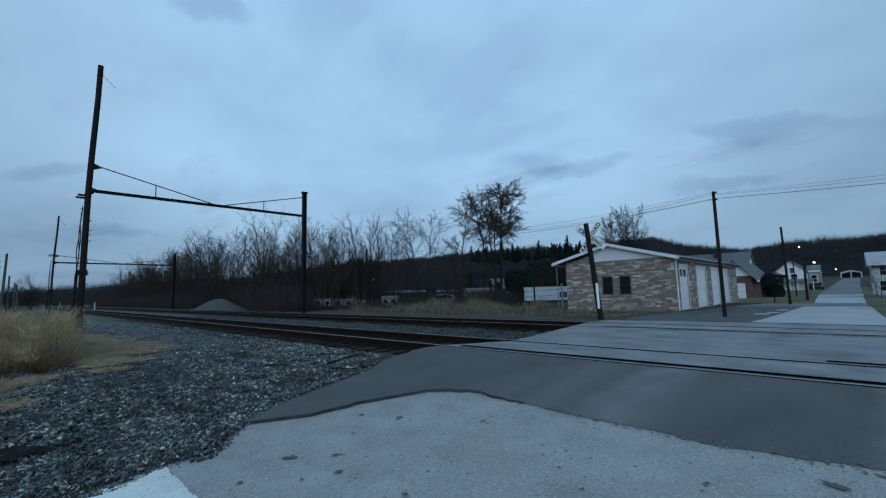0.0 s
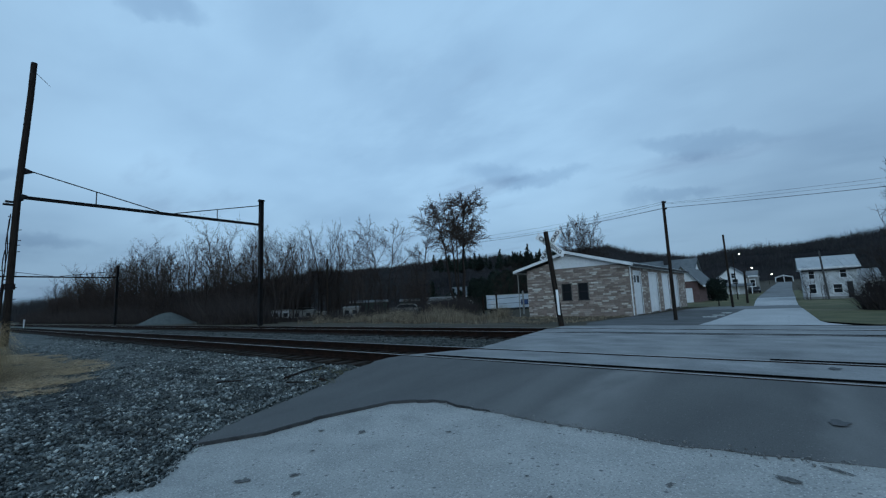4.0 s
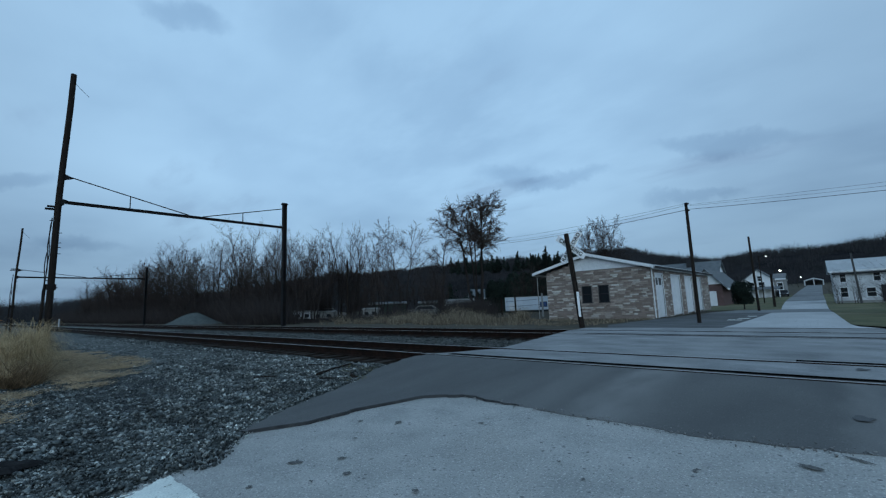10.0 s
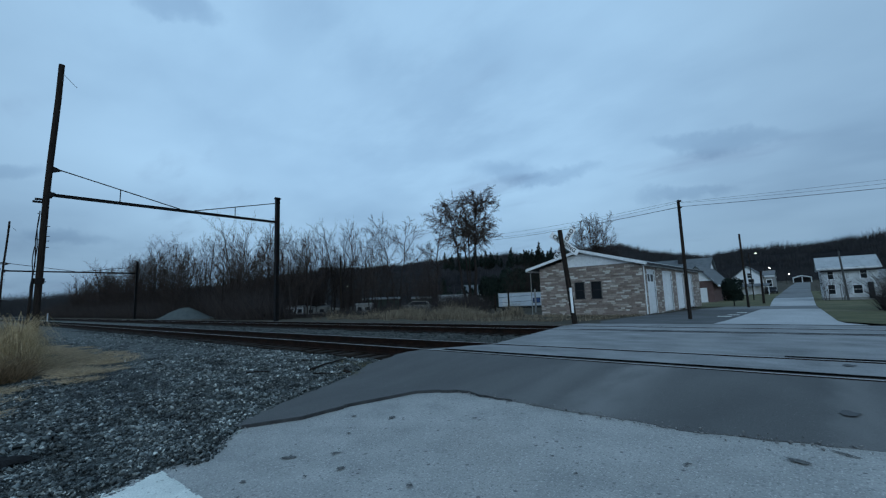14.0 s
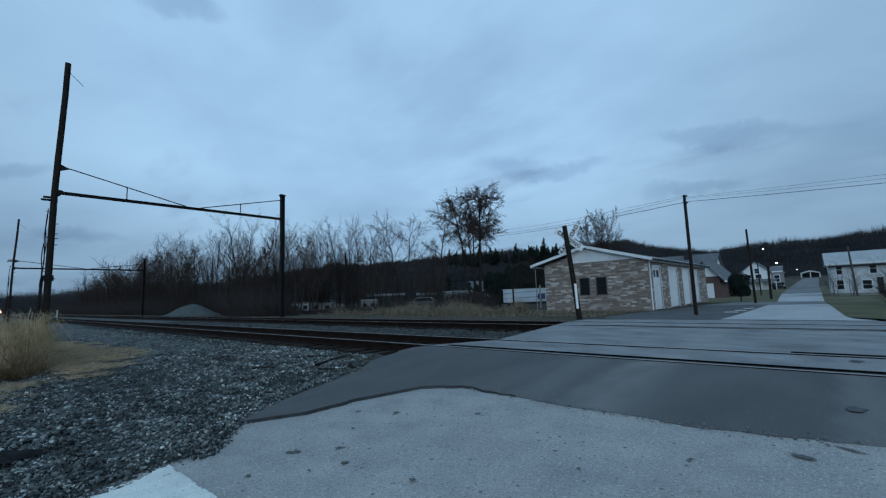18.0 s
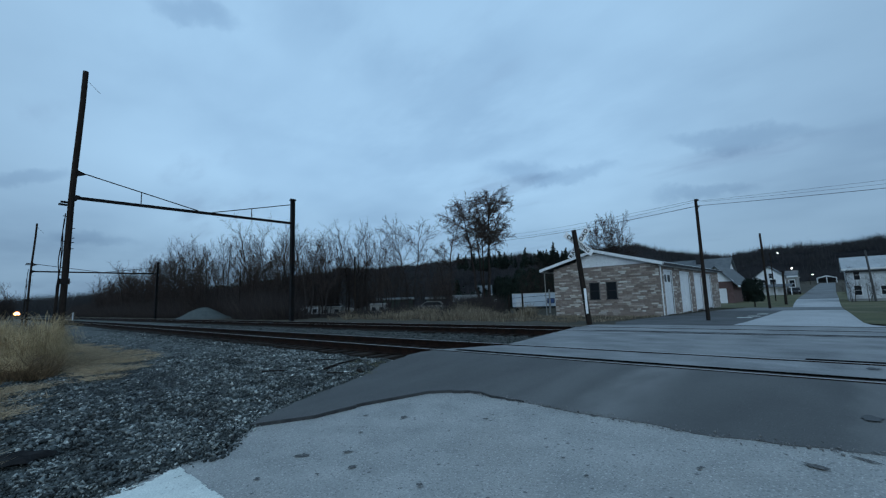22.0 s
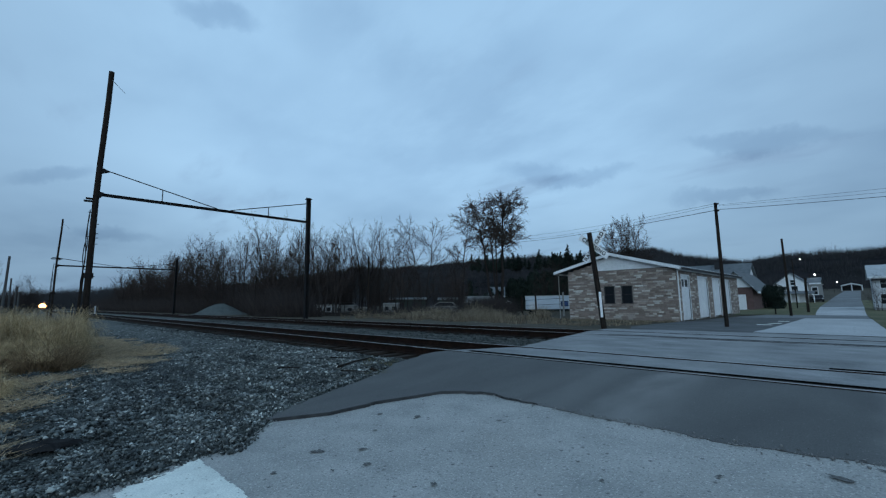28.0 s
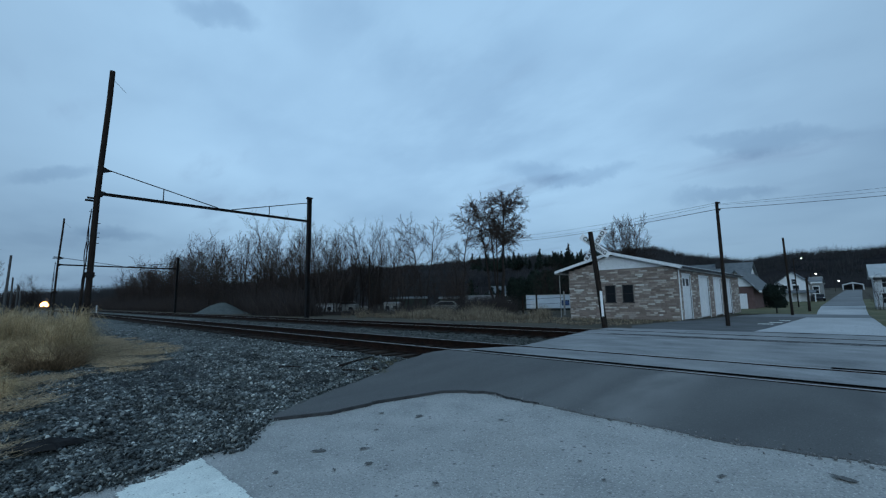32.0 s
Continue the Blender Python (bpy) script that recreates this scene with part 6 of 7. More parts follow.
# ---------------------------------------------------------------- conifers


def conifer(seed, h, rad, whorls):
    r = random.Random(seed)
    V, F = [], []
    for w in range(whorls):
        t = w / (whorls - 1)
        z = h * (0.08 + 0.9 * t)
        R = rad * (1 - t) ** 0.8 * r.uniform(0.8, 1.15) + 0.05 * rad
        n = 10
        for k in range(n):
            a = 6.283 * (k + r.random() * 0.7) / n
            L = R * r.uniform(0.65, 1.15)
            d, s = Vector((math.cos(a), math.sin(a), 0)), Vector((-math.sin(a), math.cos(a), 0))
            o = len(V)
            wd = L * 0.34 + 0.04 * rad
            for p in (d * 0.05 * L + Vector((0, 0, z + 0.16 * rad)), d * 0.55 * L + s * wd + Vector((0, 0, z - 0.10 * L)), d * 0.55 * L - s * wd + Vector((0, 0, z - 0.10 * L)), d * L + Vector((0, 0, z - 0.22 * L + r.uniform(-0.1, 0.1) * L)), d * 0.5 * L + Vector((0, 0, z - 0.35 * L))):
                V.append(tuple(p))
            F += [(o, o + 1, o + 3), (o, o + 3, o + 2), (o + 1, o + 4, o + 3), (o + 3, o + 4, o + 2), (o, o + 4, o + 1), (o, o + 2, o + 4)]
    TV, TF = [], []
    tube(TV, TF, [Vector((0, 0, -0.2)), Vector((0, 0, h * 0.5)), Vector((0, 0, h * 0.97))], [0.02 * h, 0.012 * h, 0.003 * h], 7)
    return mesh_from("trunk", TV, TF, M_BARK), mesh_from("crown", V, F, M_NEEDLE)


def pine(seed, h, rad):
    """A ragged pine: uneven boughs carrying clumps of needle sprays."""
    r = random.Random(seed)
    V, F = [], []
    for b in range(46):
        t = 0.12 + 0.88 * (b / 45) ** 0.9
        a = r.uniform(0, 6.283)
        L = rad * (1.02 - t) ** 0.55 * r.uniform(0.35, 1.2)
        for c in range(3):
            f = (c + 0.5 + r.uniform(-0.3, 0.3)) / 3
            p = Vector((math.cos(a) * L * f, math.sin(a) * L * f, h * t * 0.97 + 0.1 * L * f + r.uniform(-0.25, 0.25)))
            big = (0.10 + 0.10 * (1 - t)) * rad * r.uniform(0.8, 1.5)
            for q in range(11):
                d = Vector((r.gauss(0, 1), r.gauss(0, 1), r.gauss(0, 0.6))).normalized()
                u = Vector((r.gauss(0, 1), r.gauss(0, 1), r.gauss(0, 1))).normalized()
                e = d.cross(u).normalized()
                o = len(V)
                m = p + d * big * r.random()
                for w in (m - d * big * 0.4, m + e * big * 0.34, m + d * big * r.uniform(0.6, 1.0), m - e * big * 0.34):
                    V.append(tuple(w))
                F += [(o, o + 1, o + 2), (o, o + 2, o + 3)]
    TV, TF = [], []
    tube(TV, TF, [Vector((0, 0, -0.2)), Vector((0, 0, h * 0.5)), Vector((0, 0, h * 0.97))], [0.02 * h, 0.012 * h, 0.003 * h], 7)
    return mesh_from("trunk", TV, TF, M_BARK), mesh_from("crown", V, F, M_NEEDLE)


CON = [pine(1, 10, 3.4), pine(2, 10, 2.7), conifer(3, 10, 3.6, 14)]
con_proto = {}


def evergreen(x, y, z, h, k, label, group):
    m = pose(x, y, z - 0.1, 0, 0, tr.uniform(0, 360)) @ Matrix.Scale(h / 10, 4)
    if (k, label) in con_proto:
        return copy_thing(con_proto[k, label], m)
    t = holder("evergreen_tree", label, "tree", m, group)
    for name, me in zip(("trunk", "crown"), CON[k]):
        ob = new(name, me)
        ob.parent = t
    con_proto[k, label] = t
    return t




def leafy(seed, count):
    """A dense dark evergreen bush: many small leaf sprays over an uneven, lobed body."""
    r = random.Random(seed)
    V, F = [], []
    lobes = [(Vector((r.uniform(-0.5, 0.5), r.uniform(-0.5, 0.5), r.uniform(0.25, 0.85))), r.uniform(0.28, 0.5)) for _ in range(11)]
    for k in range(count):
        c, rad = r.choice(lobes)
        d = Vector((r.gauss(0, 1), r.gauss(0, 1), r.gauss(0, 1))).normalized()
        p = c + d * rad * r.uniform(0.7, 1.08)
        if p.z < 0.02:
            continue
        u = Vector((r.gauss(0, 1), r.gauss(0, 1), r.gauss(0, 1))).normalized() * 0.075
        w = d.cross(u).normalized() * 0.045
        o = len(V)
        for q in (p - u, p + w + d * 0.03, p + u, p - w + d * 0.03):
            V.append(tuple(q))
        F += [(o, o + 1, o + 2), (o, o + 2, o + 3)]
    TV, TF = [], []
    tube(TV, TF, [Vector((0, 0, -0.1)), Vector((0.02, 0, 0.3)), Vector((0, 0.02, 0.7))], [0.06, 0.045, 0.02], 7)
    return mesh_from("trunk", TV, TF, M_BARK), mesh_from("crown", V, F, M_NEEDLE)


CON += [leafy(21, 6000), leafy(22, 6000)]


def bush(x, y, w, h, k, label, lift=0.0):
    t = holder("evergreen_bush", label, "bush", pose(x, y, land(x, y) - 0.05, 0, 0, k * 40) @ Matrix.Diagonal((w, w, h, 1)), "evergreen bushes")
    for name, me in zip(("trunk", "crown"), CON[3 + k % 2]):
        ob = new(name, me)
        ob.parent = t
        if lift and name == "crown":
            ob.matrix_basis = pose(0, 0, lift / h)
        elif lift:
            ob.matrix_basis = Matrix.Diagonal((1, 1, 1 + 1.4 * lift / h, 1))


bush(-2.9, 45.3, 1.18, 1.75, 0, "dark rounded evergreen bush on a short trunk", 0.6)
evergreen(8.85, 25.4, -0.45, 6.1, 2, "dark evergreen tree among bare shrubs", "evergreens by the lane")
evergreen(9.9, 25.0, -0.45, 5.4, 2, "dark evergreen tree among bare shrubs", "evergreens by the lane")
evergreen(8.1, 25.3, -0.45, 4.0, 0, "small dark evergreen among bare shrubs", "evergreens by the lane")
for x, y, w, h, k in ((-37.9, 53.6, 2.6, 4.2, 0), (-35.1, 55.2, 3.2, 5.4, 1), (-31.9, 57.2, 3.2, 4.9, 0), (-33.6, 54.6, 2.8, 3.8, 1)):
    bush(x, y, w, h, k, "broad dark evergreen behind the white trailer")
for k in range(90):
    b = tr.uniform(0.0, 1.0)
    x, y = -150 + 55 * b + tr.uniform(-9, 9), 185 + 22 * b + tr.uniform(-12, 12)
    h = tr.uniform(5.0, 10.5)
    evergreen(x, y, 17 + 2.5 * tr.random(), h, k % 2, "dark pine on the wooded slope", "pines on the slope")
for k in range(84):  # the same stand runs down to the valley floor
    b, d = radians(tr.uniform(24.5, 38.5)), tr.uniform(118, 165)
    x, y = 2.7 - d * math.sin(b), -6.3 + d * math.cos(b)
    evergreen(x, y, land(x, y), d * tr.uniform(0.035, 0.066), k % 2, "dark pine at the foot of the slope", "pines at the foot of the slope")
for x, y, h in ((-46.3, 50.4, 5.6), (-43.6, 53.0, 7.4), (-42.6, 53.8, 6.8)):
    evergreen(x, y, land(x, y), h, int(h * 10) % 2, "dark pine behind the tall bare tree", "pines behind the tall tree")
for k in range(14):
    x, y = -62 + tr.uniform(-7, 7), 72 + tr.uniform(-5, 5)
    evergreen(x, y, land(x, y), tr.uniform(3.5, 6.5), k % 2, "dark pine behind the trailers", "pines behind the trailers")
for k in range(10):
    x, y = -30 + tr.uniform(-6, 6), 62 + tr.uniform(-6, 6)
    evergreen(x, y, land(x, y), tr.uniform(4, 8.5), k % 2, "dark pine behind the garage", "pines behind the garage")

# ---------------------------------------------------------------- brush, weeds and dry grass


def spikes(name, base, way, width, material, label, category, bent=0.25, plain=False):
    """Many thin blades or twigs, each a bent three-sided sliver."""
    k = len(base)
    d = way / np.linalg.norm(way, axis=1, keepdims=True)
    a = rng.uniform(0, 6.283, k)
    side = np.stack([np.cos(a), np.sin(a), np.zeros(k)], 1) * width[:, None]
    other = np.cross(d, side)
    sway = rng.normal(0, bent, (k, 3)) * np.linalg.norm(way, axis=1, keepdims=True) * np.array([1, 1, 0.15])
    mid = base + way * 0.55
    tip = base + way + sway
    if plain:
        V = np.stack([base - side, base + side, base + other, tip], 1)
        t = (np.array([(0, 1, 3), (1, 2, 3), (2, 0, 3)])[None] + 4 * np.arange(k)[:, None, None]).reshape(-1, 3)
        me = bpy.data.meshes.new(name)
        me.vertices.add(k * 4)
        me.vertices.foreach_set("co", V.ravel())
        me.loops.add(t.size)
        me.loops.foreach_set("vertex_index", t.ravel())
        me.polygons.add(len(t))
        me.polygons.foreach_set("loop_start", np.arange(len(t)) * 3)
        me.materials.append(material)
        me.update(calc_edges=True)
        return tagged(new(name, me), label, category, kind="stuff")
    V = np.stack([base - side, base + side, base + other, mid - side * 0.7, mid + side * 0.7, mid + other * 0.7, tip], 1)
    f4 = np.array([(0, 1, 4, 3), (1, 2, 5, 4), (2, 0, 3, 5)])
    f3 = np.array([(3, 4, 6), (4, 5, 6), (5, 3, 6)])
    o = 7 * np.arange(k)[:, None, None]
    q, t = (f4[None] + o).reshape(-1, 4), (f3[None] + o).reshape(-1, 3)
    me = bpy.data.meshes.new(name)
    me.vertices.add(k * 7)
    me.vertices.foreach_set("co", V.ravel())
    me.loops.add(q.size + t.size)
    me.loops.foreach_set("vertex_index", np.concatenate([q.ravel(), t.ravel()]))
    me.polygons.add(len(q) + len(t))
    me.polygons.foreach_set("loop_start", np.concatenate([np.arange(len(q)) * 4, q.size + np.arange(len(t)) * 3]))
    me.materials.append(material)
    me.update(calc_edges=True)
    return tagged(new(name, me), label, category, kind="stuff")


def tufts(centres, each, radius, height, tilt):
    """Base points and ways for blades that fan out of many tufts."""
    c = np.repeat(centres, each, 0)
    k = len(c)
    a, rr = rng.uniform(0, 6.283, k), radius * np.sqrt(rng.random(k))
    base = c + np.stack([rr * np.cos(a), rr * np.sin(a), np.zeros(k)], 1)
    lean = rng.normal(0, tilt, (k, 2)) + 0.5 * tilt * np.stack([np.cos(a), np.sin(a)], 1)
    hh = np.repeat(height, each) * rng.uniform(0.55, 1.1, k)
    way = np.stack([lean[:, 0] * hh, lean[:, 1] * hh, hh], 1)
    return base, way


# undergrowth along the far side
cs, hs = [], []
for k in range(3000):
    x = -33 - 190 * rng.random() ** 1.25
    y = 11.0 + rng.uniform(0, 11) + 0.02 * (-33 - x)
    if -60 < x < -44 and y < 14.5 or x > -42 and y > 13:
        continue
    cs.append((x, y, land(x, y) - 0.1)), hs.append(rng.uniform(1.6, 3.4) + 3.6 * rng.random() * smooth(12.5, 18, y))
b_, w_ = tufts(np.array(cs), 34, 0.9, np.array(hs), 0.32)
spikes("undergrowth", b_, w_, rng.uniform(0.012, 0.03, len(b_)), M_BRUSH, "dense dark bare brush along the tracks", "brush", 0.25, True)
cs, hs = [], []
for k in range(320):
    d, b = rng.uniform(42, 64), rng.uniform(0.44, 0.99)
    x, y = 2.7 - d * math.cos(b * 0.86), -6.3 + d * math.sin(b * 0.86)
    cs.append((x, y, land(x, y) - 0.1)), hs.append(rng.uniform(0.35, 1.15))
for k in range(70):
    x, y = -21 + rng.normal(0, 3.2), 21.5 + rng.normal(0, 1.0)
    cs.append((x, y, land(x, y) - 0.1)), hs.append(rng.uniform(0.3, 0.9))
for k in range(90):
    x, y = -33.5 + rng.normal(0, 3.0), 26.5 + rng.normal(0, 2.4)
    cs.append((x, y, land(x, y) - 0.1)), hs.append(rng.uniform(0.4, 1.3) if k % 3 else rng.uniform(1.2, 2.2))
for k in range(300):  # a dark thicket right of the tall tree, and the hedge by the lane
    x, y = -24.6 + rng.normal(0, 1.2), 27.7 + rng.normal(0, 1.0)
    cs.append((x, y, land(x, y) - 0.1)), hs.append(rng.uniform(0.9, 2.3))
for k in range(240):
    x, y = 6.1 + 6 * rng.random(), 25.2 + rng.uniform(-0.8, 1.6)
    cs.append((x, y, land(x, y) - 0.1)), hs.append(rng.uniform(0.8, 1.9) if k % 2 else rng.uniform(1.8, 3.6) * smooth(5.9, 7.2, x))
b_, w_ = tufts(np.array(cs), 40, 0.6, np.array(hs), 0.35)
spikes("brush", b_, w_, rng.uniform(0.010, 0.024, len(b_)), M_BRUSH, "tangled dark bare brush and hedges", "brush", 0.25, True)
# tan weeds before the trailers and along the far shoulder
cs, hs = [], []
for k in range(1500):
    x = rng.uniform(-27, -5.0)
    y = rng.uniform(11.5, 19.5) + 0.3 * (-5 - x) * rng.random()
    n_ = noise.noise((x * 0.5, y * 0.4, 8)) + 0.5 * noise.noise((x * 1.7, y * 1.7, 1))
    if n_ < 0.02 or (x > -13 and rng.random() < 0.6):
        continue
    cs.append((x, y, land(x, y) - 0.05)), hs.append(rng.uniform(0.06, 0.2) + 0.3 * smooth(-11, -14, x) * rng.random() + 1.5 * max(0, n_ - 0.08) * smooth(-8, -15, x))
for k in range(150):
    x, y = rng.uniform(-12.5, -4.3), 20.2 - abs(rng.normal(0, 0.5))
    cs.append((x, y, land(x, y) - 0.05)), hs.append(rng.uniform(0.03, 0.2) * (0.6 + noise.noise((x * 1.5, 0, 2))))
b_, w_ = tufts(np.array(cs), 26, 0.35, np.array(hs), 0.3)
spikes("weeds", b_, w_, rng.uniform(0.006, 0.014, len(b_)), varied("dull_tan_weeds", [(0.055, 0.042, 0.03), (0.21, 0.165, 0.115), (0.42, 0.35, 0.25), (0.06, 0.047, 0.035), (0.15, 0.115, 0.08)], 0.95, 20, 0.0, True), "dull tan dead weeds on the far shoulder", "weeds")
# tall dry grass beside the path: fountains of arching blades


def arching(name, clumps, each, width, material, label, category):
    """Blades that rise out of clumps (x, y, z, height, reach) and arch over outwards."""
    c = np.repeat(np.array(clumps), each, 0)
    k = len(c)
    a = rng.uniform(0, 6.283, k)
    out = np.stack([np.cos(a), np.sin(a), np.zeros(k)], 1)
    side = np.stack([-np.sin(a), np.cos(a), np.zeros(k)], 1)
    high = c[:, 3] * rng.uniform(0.6, 1.0, k)
    far = c[:, 4] * rng.uniform(0.15, 1.15, k)
    bow = rng.uniform(1.5, 2.4, k)
    twist = rng.normal(0, 0.22, k) * far
    base = c[:, :3] + out * (c[:, 4] * 0.24 * np.sqrt(rng.random(k)))[:, None]
    wd = rng.uniform(*width, k)
    ring = []
    for u in (0.0, 0.36, 0.7, 1.0):
        p = base + out * (far * u ** 1.5)[:, None] + side * (twist * u * u)[:, None]
        p[:, 2] += high * (2 * u - bow * u * u)
        if u < 1:
            w_ = (wd * (1 - 0.55 * u))[:, None]
            ring += [p - side * w_, p + side * w_, p + out * w_ * 0.6 - np.array([0, 0, 1]) * w_ * 0.5]
        else:
            ring.append(p)
    V = np.stack(ring, 1)
    q = np.array([(o + m, o + (m + 1) % 3, o + 3 + (m + 1) % 3, o + 3 + m) for o in (0, 3) for m in range(3)])
    t = np.array([(6, 7, 9), (7, 8, 9), (8, 6, 9)])
    step = 10 * np.arange(k)[:, None, None]
    q, t = (q[None] + step).reshape(-1, 4), (t[None] + step).reshape(-1, 3)
    me = bpy.data.meshes.new(name)
    me.vertices.add(k * 10)
    me.vertices.foreach_set("co", V.ravel())
    me.loops.add(q.size + t.size)
    me.loops.foreach_set("vertex_index", np.concatenate([q.ravel(), t.ravel()]))
    me.polygons.add(len(q) + len(t))
    me.polygons.foreach_set("loop_start", np.concatenate([np.arange(len(q)) * 4, q.size + np.arange(len(t)) * 3]))
    me.materials.append(material)
    me.update(calc_edges=True)
    return tagged(new(name, me), label, category, kind="stuff")


clumps = []
while len(clumps) < 74:
    x, y = rng.uniform(-15, -9.5), rng.uniform(-9.3, -5.2)
    y0 = -5.42 - 0.112 * (x + 8.9)
    if y > y0:
        continue
    edge = smooth(y0 + 0.15, y0 - 0.25, y) * smooth(-9.2, -10.2, x)
    clumps.append((x, y, land(x, y) - 0.03, 0.8 + 1.25 * edge * rng.uniform(0.85, 1.1), rng.uniform(0.55, 1.0)))
arching("tall_dry_grass", clumps, 300, (0.0016, 0.0038), M_STRAW, "tall tan dry grass arching out of dense tufts", "grass")
clumps = []
while len(clumps) < 34:
    x = rng.uniform(-9.3, -5.6)
    y = -6.25 - 0.15 * (x + 5.6) * -1 - 1.5 * rng.random() ** 1.5
    clumps.append((x, y, land(x, y) - 0.02, rng.uniform(0.16, 0.4), rng.uniform(0.25, 0.5)))
arching("low_dry_grass", clumps, 190, (0.002, 0.0045), M_STRAW, "low drooping tufts of tan dry grass beside the gravel", "grass")
cs, hs = [], []
for k in range(420):
    x, y = rng.uniform(-14, -8.3), rng.uniform(-9.2, -4.95)
    y0 = -5.50 - 0.112 * (x + 8.9)
    edge = smooth(y0, y0 - 0.5, y) * smooth(-8.3, -9.3, x) * (0.8 + 0.6 * noise.noise((x * 1.1, y * 1.6, 4)))
    if edge > 0.08:
        cs.append((x, y, land(x, y) + 0.7 * edge * rng.random() ** 0.7)), hs.append(0.10 + 0.22 * edge)
b_, w_ = tufts(np.array(cs), 60, 0.16, np.array(hs), 0.75)
spikes("tangled_dry_grass", b_, w_, rng.uniform(0.002, 0.005, len(b_)), M_STRAW, "tangled tan dry grass drooping over its tufts", "grass", 0.4, True)
# brown withered stalks at the foot of the tall grass
cs = [(rng.uniform(-9.9, -8.6), rng.uniform(-6.35, -5.45), 0) for k in range(60)]
cs = np.array([(x, y, land(x, y) - 0.02) for x, y, z in cs])
b_, w_ = tufts(cs, 30, 0.2, rng.uniform(0.15, 0.62, len(cs)), 0.5)
spikes("withered_stalks", b_, w_, rng.uniform(0.003, 0.008, len(b_)), varied("brown_stalks", [(0.09, 0.058, 0.032), (0.19, 0.125, 0.07), (0.3, 0.2, 0.115)], 0.95, 30, 0.0, True), "brown withered stalks among dry grass", "grass", 0.35)
cs, hs = [], []
for k in range(1900):
    if k < 1300:
        x, y = rng.uniform(-19, -7.3), rng.uniform(-5.3, -3.0)
        if noise.noise((x * 0.6, y * 2.6, 12)) + 0.6 * noise.noise((x * 2.2, y * 7, 5)) < 0.03:
            continue
        if y > -3.2 - 0.25 * (x + 13) ** 2 / 16 - 0.35 * noise.noise((x * 0.9, y * 2.5, 0)) - max(0, (x + 11)) * 0.28:
            continue
    else:
        x, y = -8.2 + 5.8 * rng.random(), 0
        y = -7.6 + rng.random() * (2.05 - 0.16 * (x + 8.2)) + 0.25 * noise.noise((x, 4, 0))
        if noise.noise((x * 1.3, y * 2.2, 3)) + 0.5 * noise.noise((x * 5, y * 5, 2)) < 0.14:
            continue
    cs.append((x, y, land(x, y) + 0.0)), hs.append(rng.uniform(0.08, 0.2))
b_, w_ = tufts(np.array(cs), 44, 0.3, np.array(hs), 1.5)
w_[:, 2] = np.abs(w_[:, 2]) * 0.5
w_ *= np.minimum(1.0, 0.2 / np.linalg.norm(w_, axis=1))[:, None]
spikes("matted_grass", b_, w_, rng.uniform(0.003, 0.007, len(b_)), varied("matted_straw", [(0.32, 0.23, 0.14), (0.66, 0.50, 0.32), (0.50, 0.37, 0.23), (0.18, 0.125, 0.078), (0.76, 0.61, 0.42)], 0.9, 30, 0.0, True), "flattened mats of tan dry grass on the gravel", "grass", 0.25, True)

# ---------------------------------------------------------------- heap of stone, marker and odds and ends
V, F = [], []
for j in range(9):
    for i in range(24):
        a, rr = 6.283 * i / 24, j / 8
        x, y = 5.6 * rr * math.cos(a), 3.2 * rr * math.sin(a)
        V.append((x, y, 1.4 * (1 - smooth(0.0, 1.05, rr)) + 0.12 * noise.noise((x, y, 3)) * (1 - rr)))
F = [(j * 24 + i, j * 24 + (i + 1) % 24, (j + 1) * 24 + (i + 1) % 24, (j + 1) * 24 + i) for j in range(8) for i in range(24)]
thing("spoil_mound", V, F, M_PILE, "blue-grey mound of crushed stone beside the tracks", "mound", at=pose(-56.0, 12.0, land(-53, 12) - 0.05), smooth=True)
mk = holder("track_marker", "small white marker post beside the far track", "marker post", pose(-95, 3.4, -0.25))
piece("post", *box(-0.07, 0.07, -0.08, 0.08, 0, 1.25), M_DULLWHITE, mk)
piece("cap", *box(-0.1, 0.1, -0.12, 0.12, 1.25, 1.36), M_DULLWHITE, mk)

def stick(a, b, r, label):
    a, b = Vector((*a, gravel_z(*a) + r + 0.035)), Vector((*b, gravel_z(*b) + r + 0.045))
    V, F = [], []
    mid = a.lerp(b, 0.5) + Vector((0.03, -0.04, 0.012))
    tube(V, F, [a, a.lerp(mid, 0.5), mid, mid.lerp(b, 0.5) + Vector((0.01, 0.02, 0)), b], [r, r, r * 0.8, r * 0.7, r * 0.35], 6)
    thing("fallen_branch", V, F, M_POLE, label, "branch", "fallen branches")


stick((-4.25, -2.1), (-4.75, -0.95), 0.022, "thin dark fallen branch lying on the ballast")
stick((-4.9, -2.95), (-4.6, -2.65), 0.016, "short dark stick lying on the gravel")
stick((-3.75, -2.35), (-3.35, -2.05), 0.012, "thin grey twig lying on the ballast")
stick((-5.4, -1.6), (-4.95, -1.35), 0.014, "thin dark twig lying on the ballast")
stick((-3.5, -1.9), (-3.15, -1.6), 0.03, "broken piece of dark wood beside the asphalt")
# a thin black slab stands in for a dark, shadowed hole here
V, F = [], []
for k in range(40):
    a = 6.283 * k / 40
    r = 1 + 0.35 * noise.noise((math.cos(a) * 2.2, math.sin(a) * 2.2, 6)) + 0.3 * noise.noise((math.cos(a) * 7, math.sin(a) * 7, 2))
    V.append((0.15 * r * math.cos(a) + 0.05 * math.sin(a), 0.26 * r * math.sin(a), 0.0))
V += [(x * 0.7 + 0.01 * noise.noise((k, 3, 0)), y * 0.75, 0.028 + 0.02 * noise.noise((k * 0.7, 1, 0))) for k, (x, y, z) in enumerate(V)]
V.append((0.0, 0.0, 0.03))
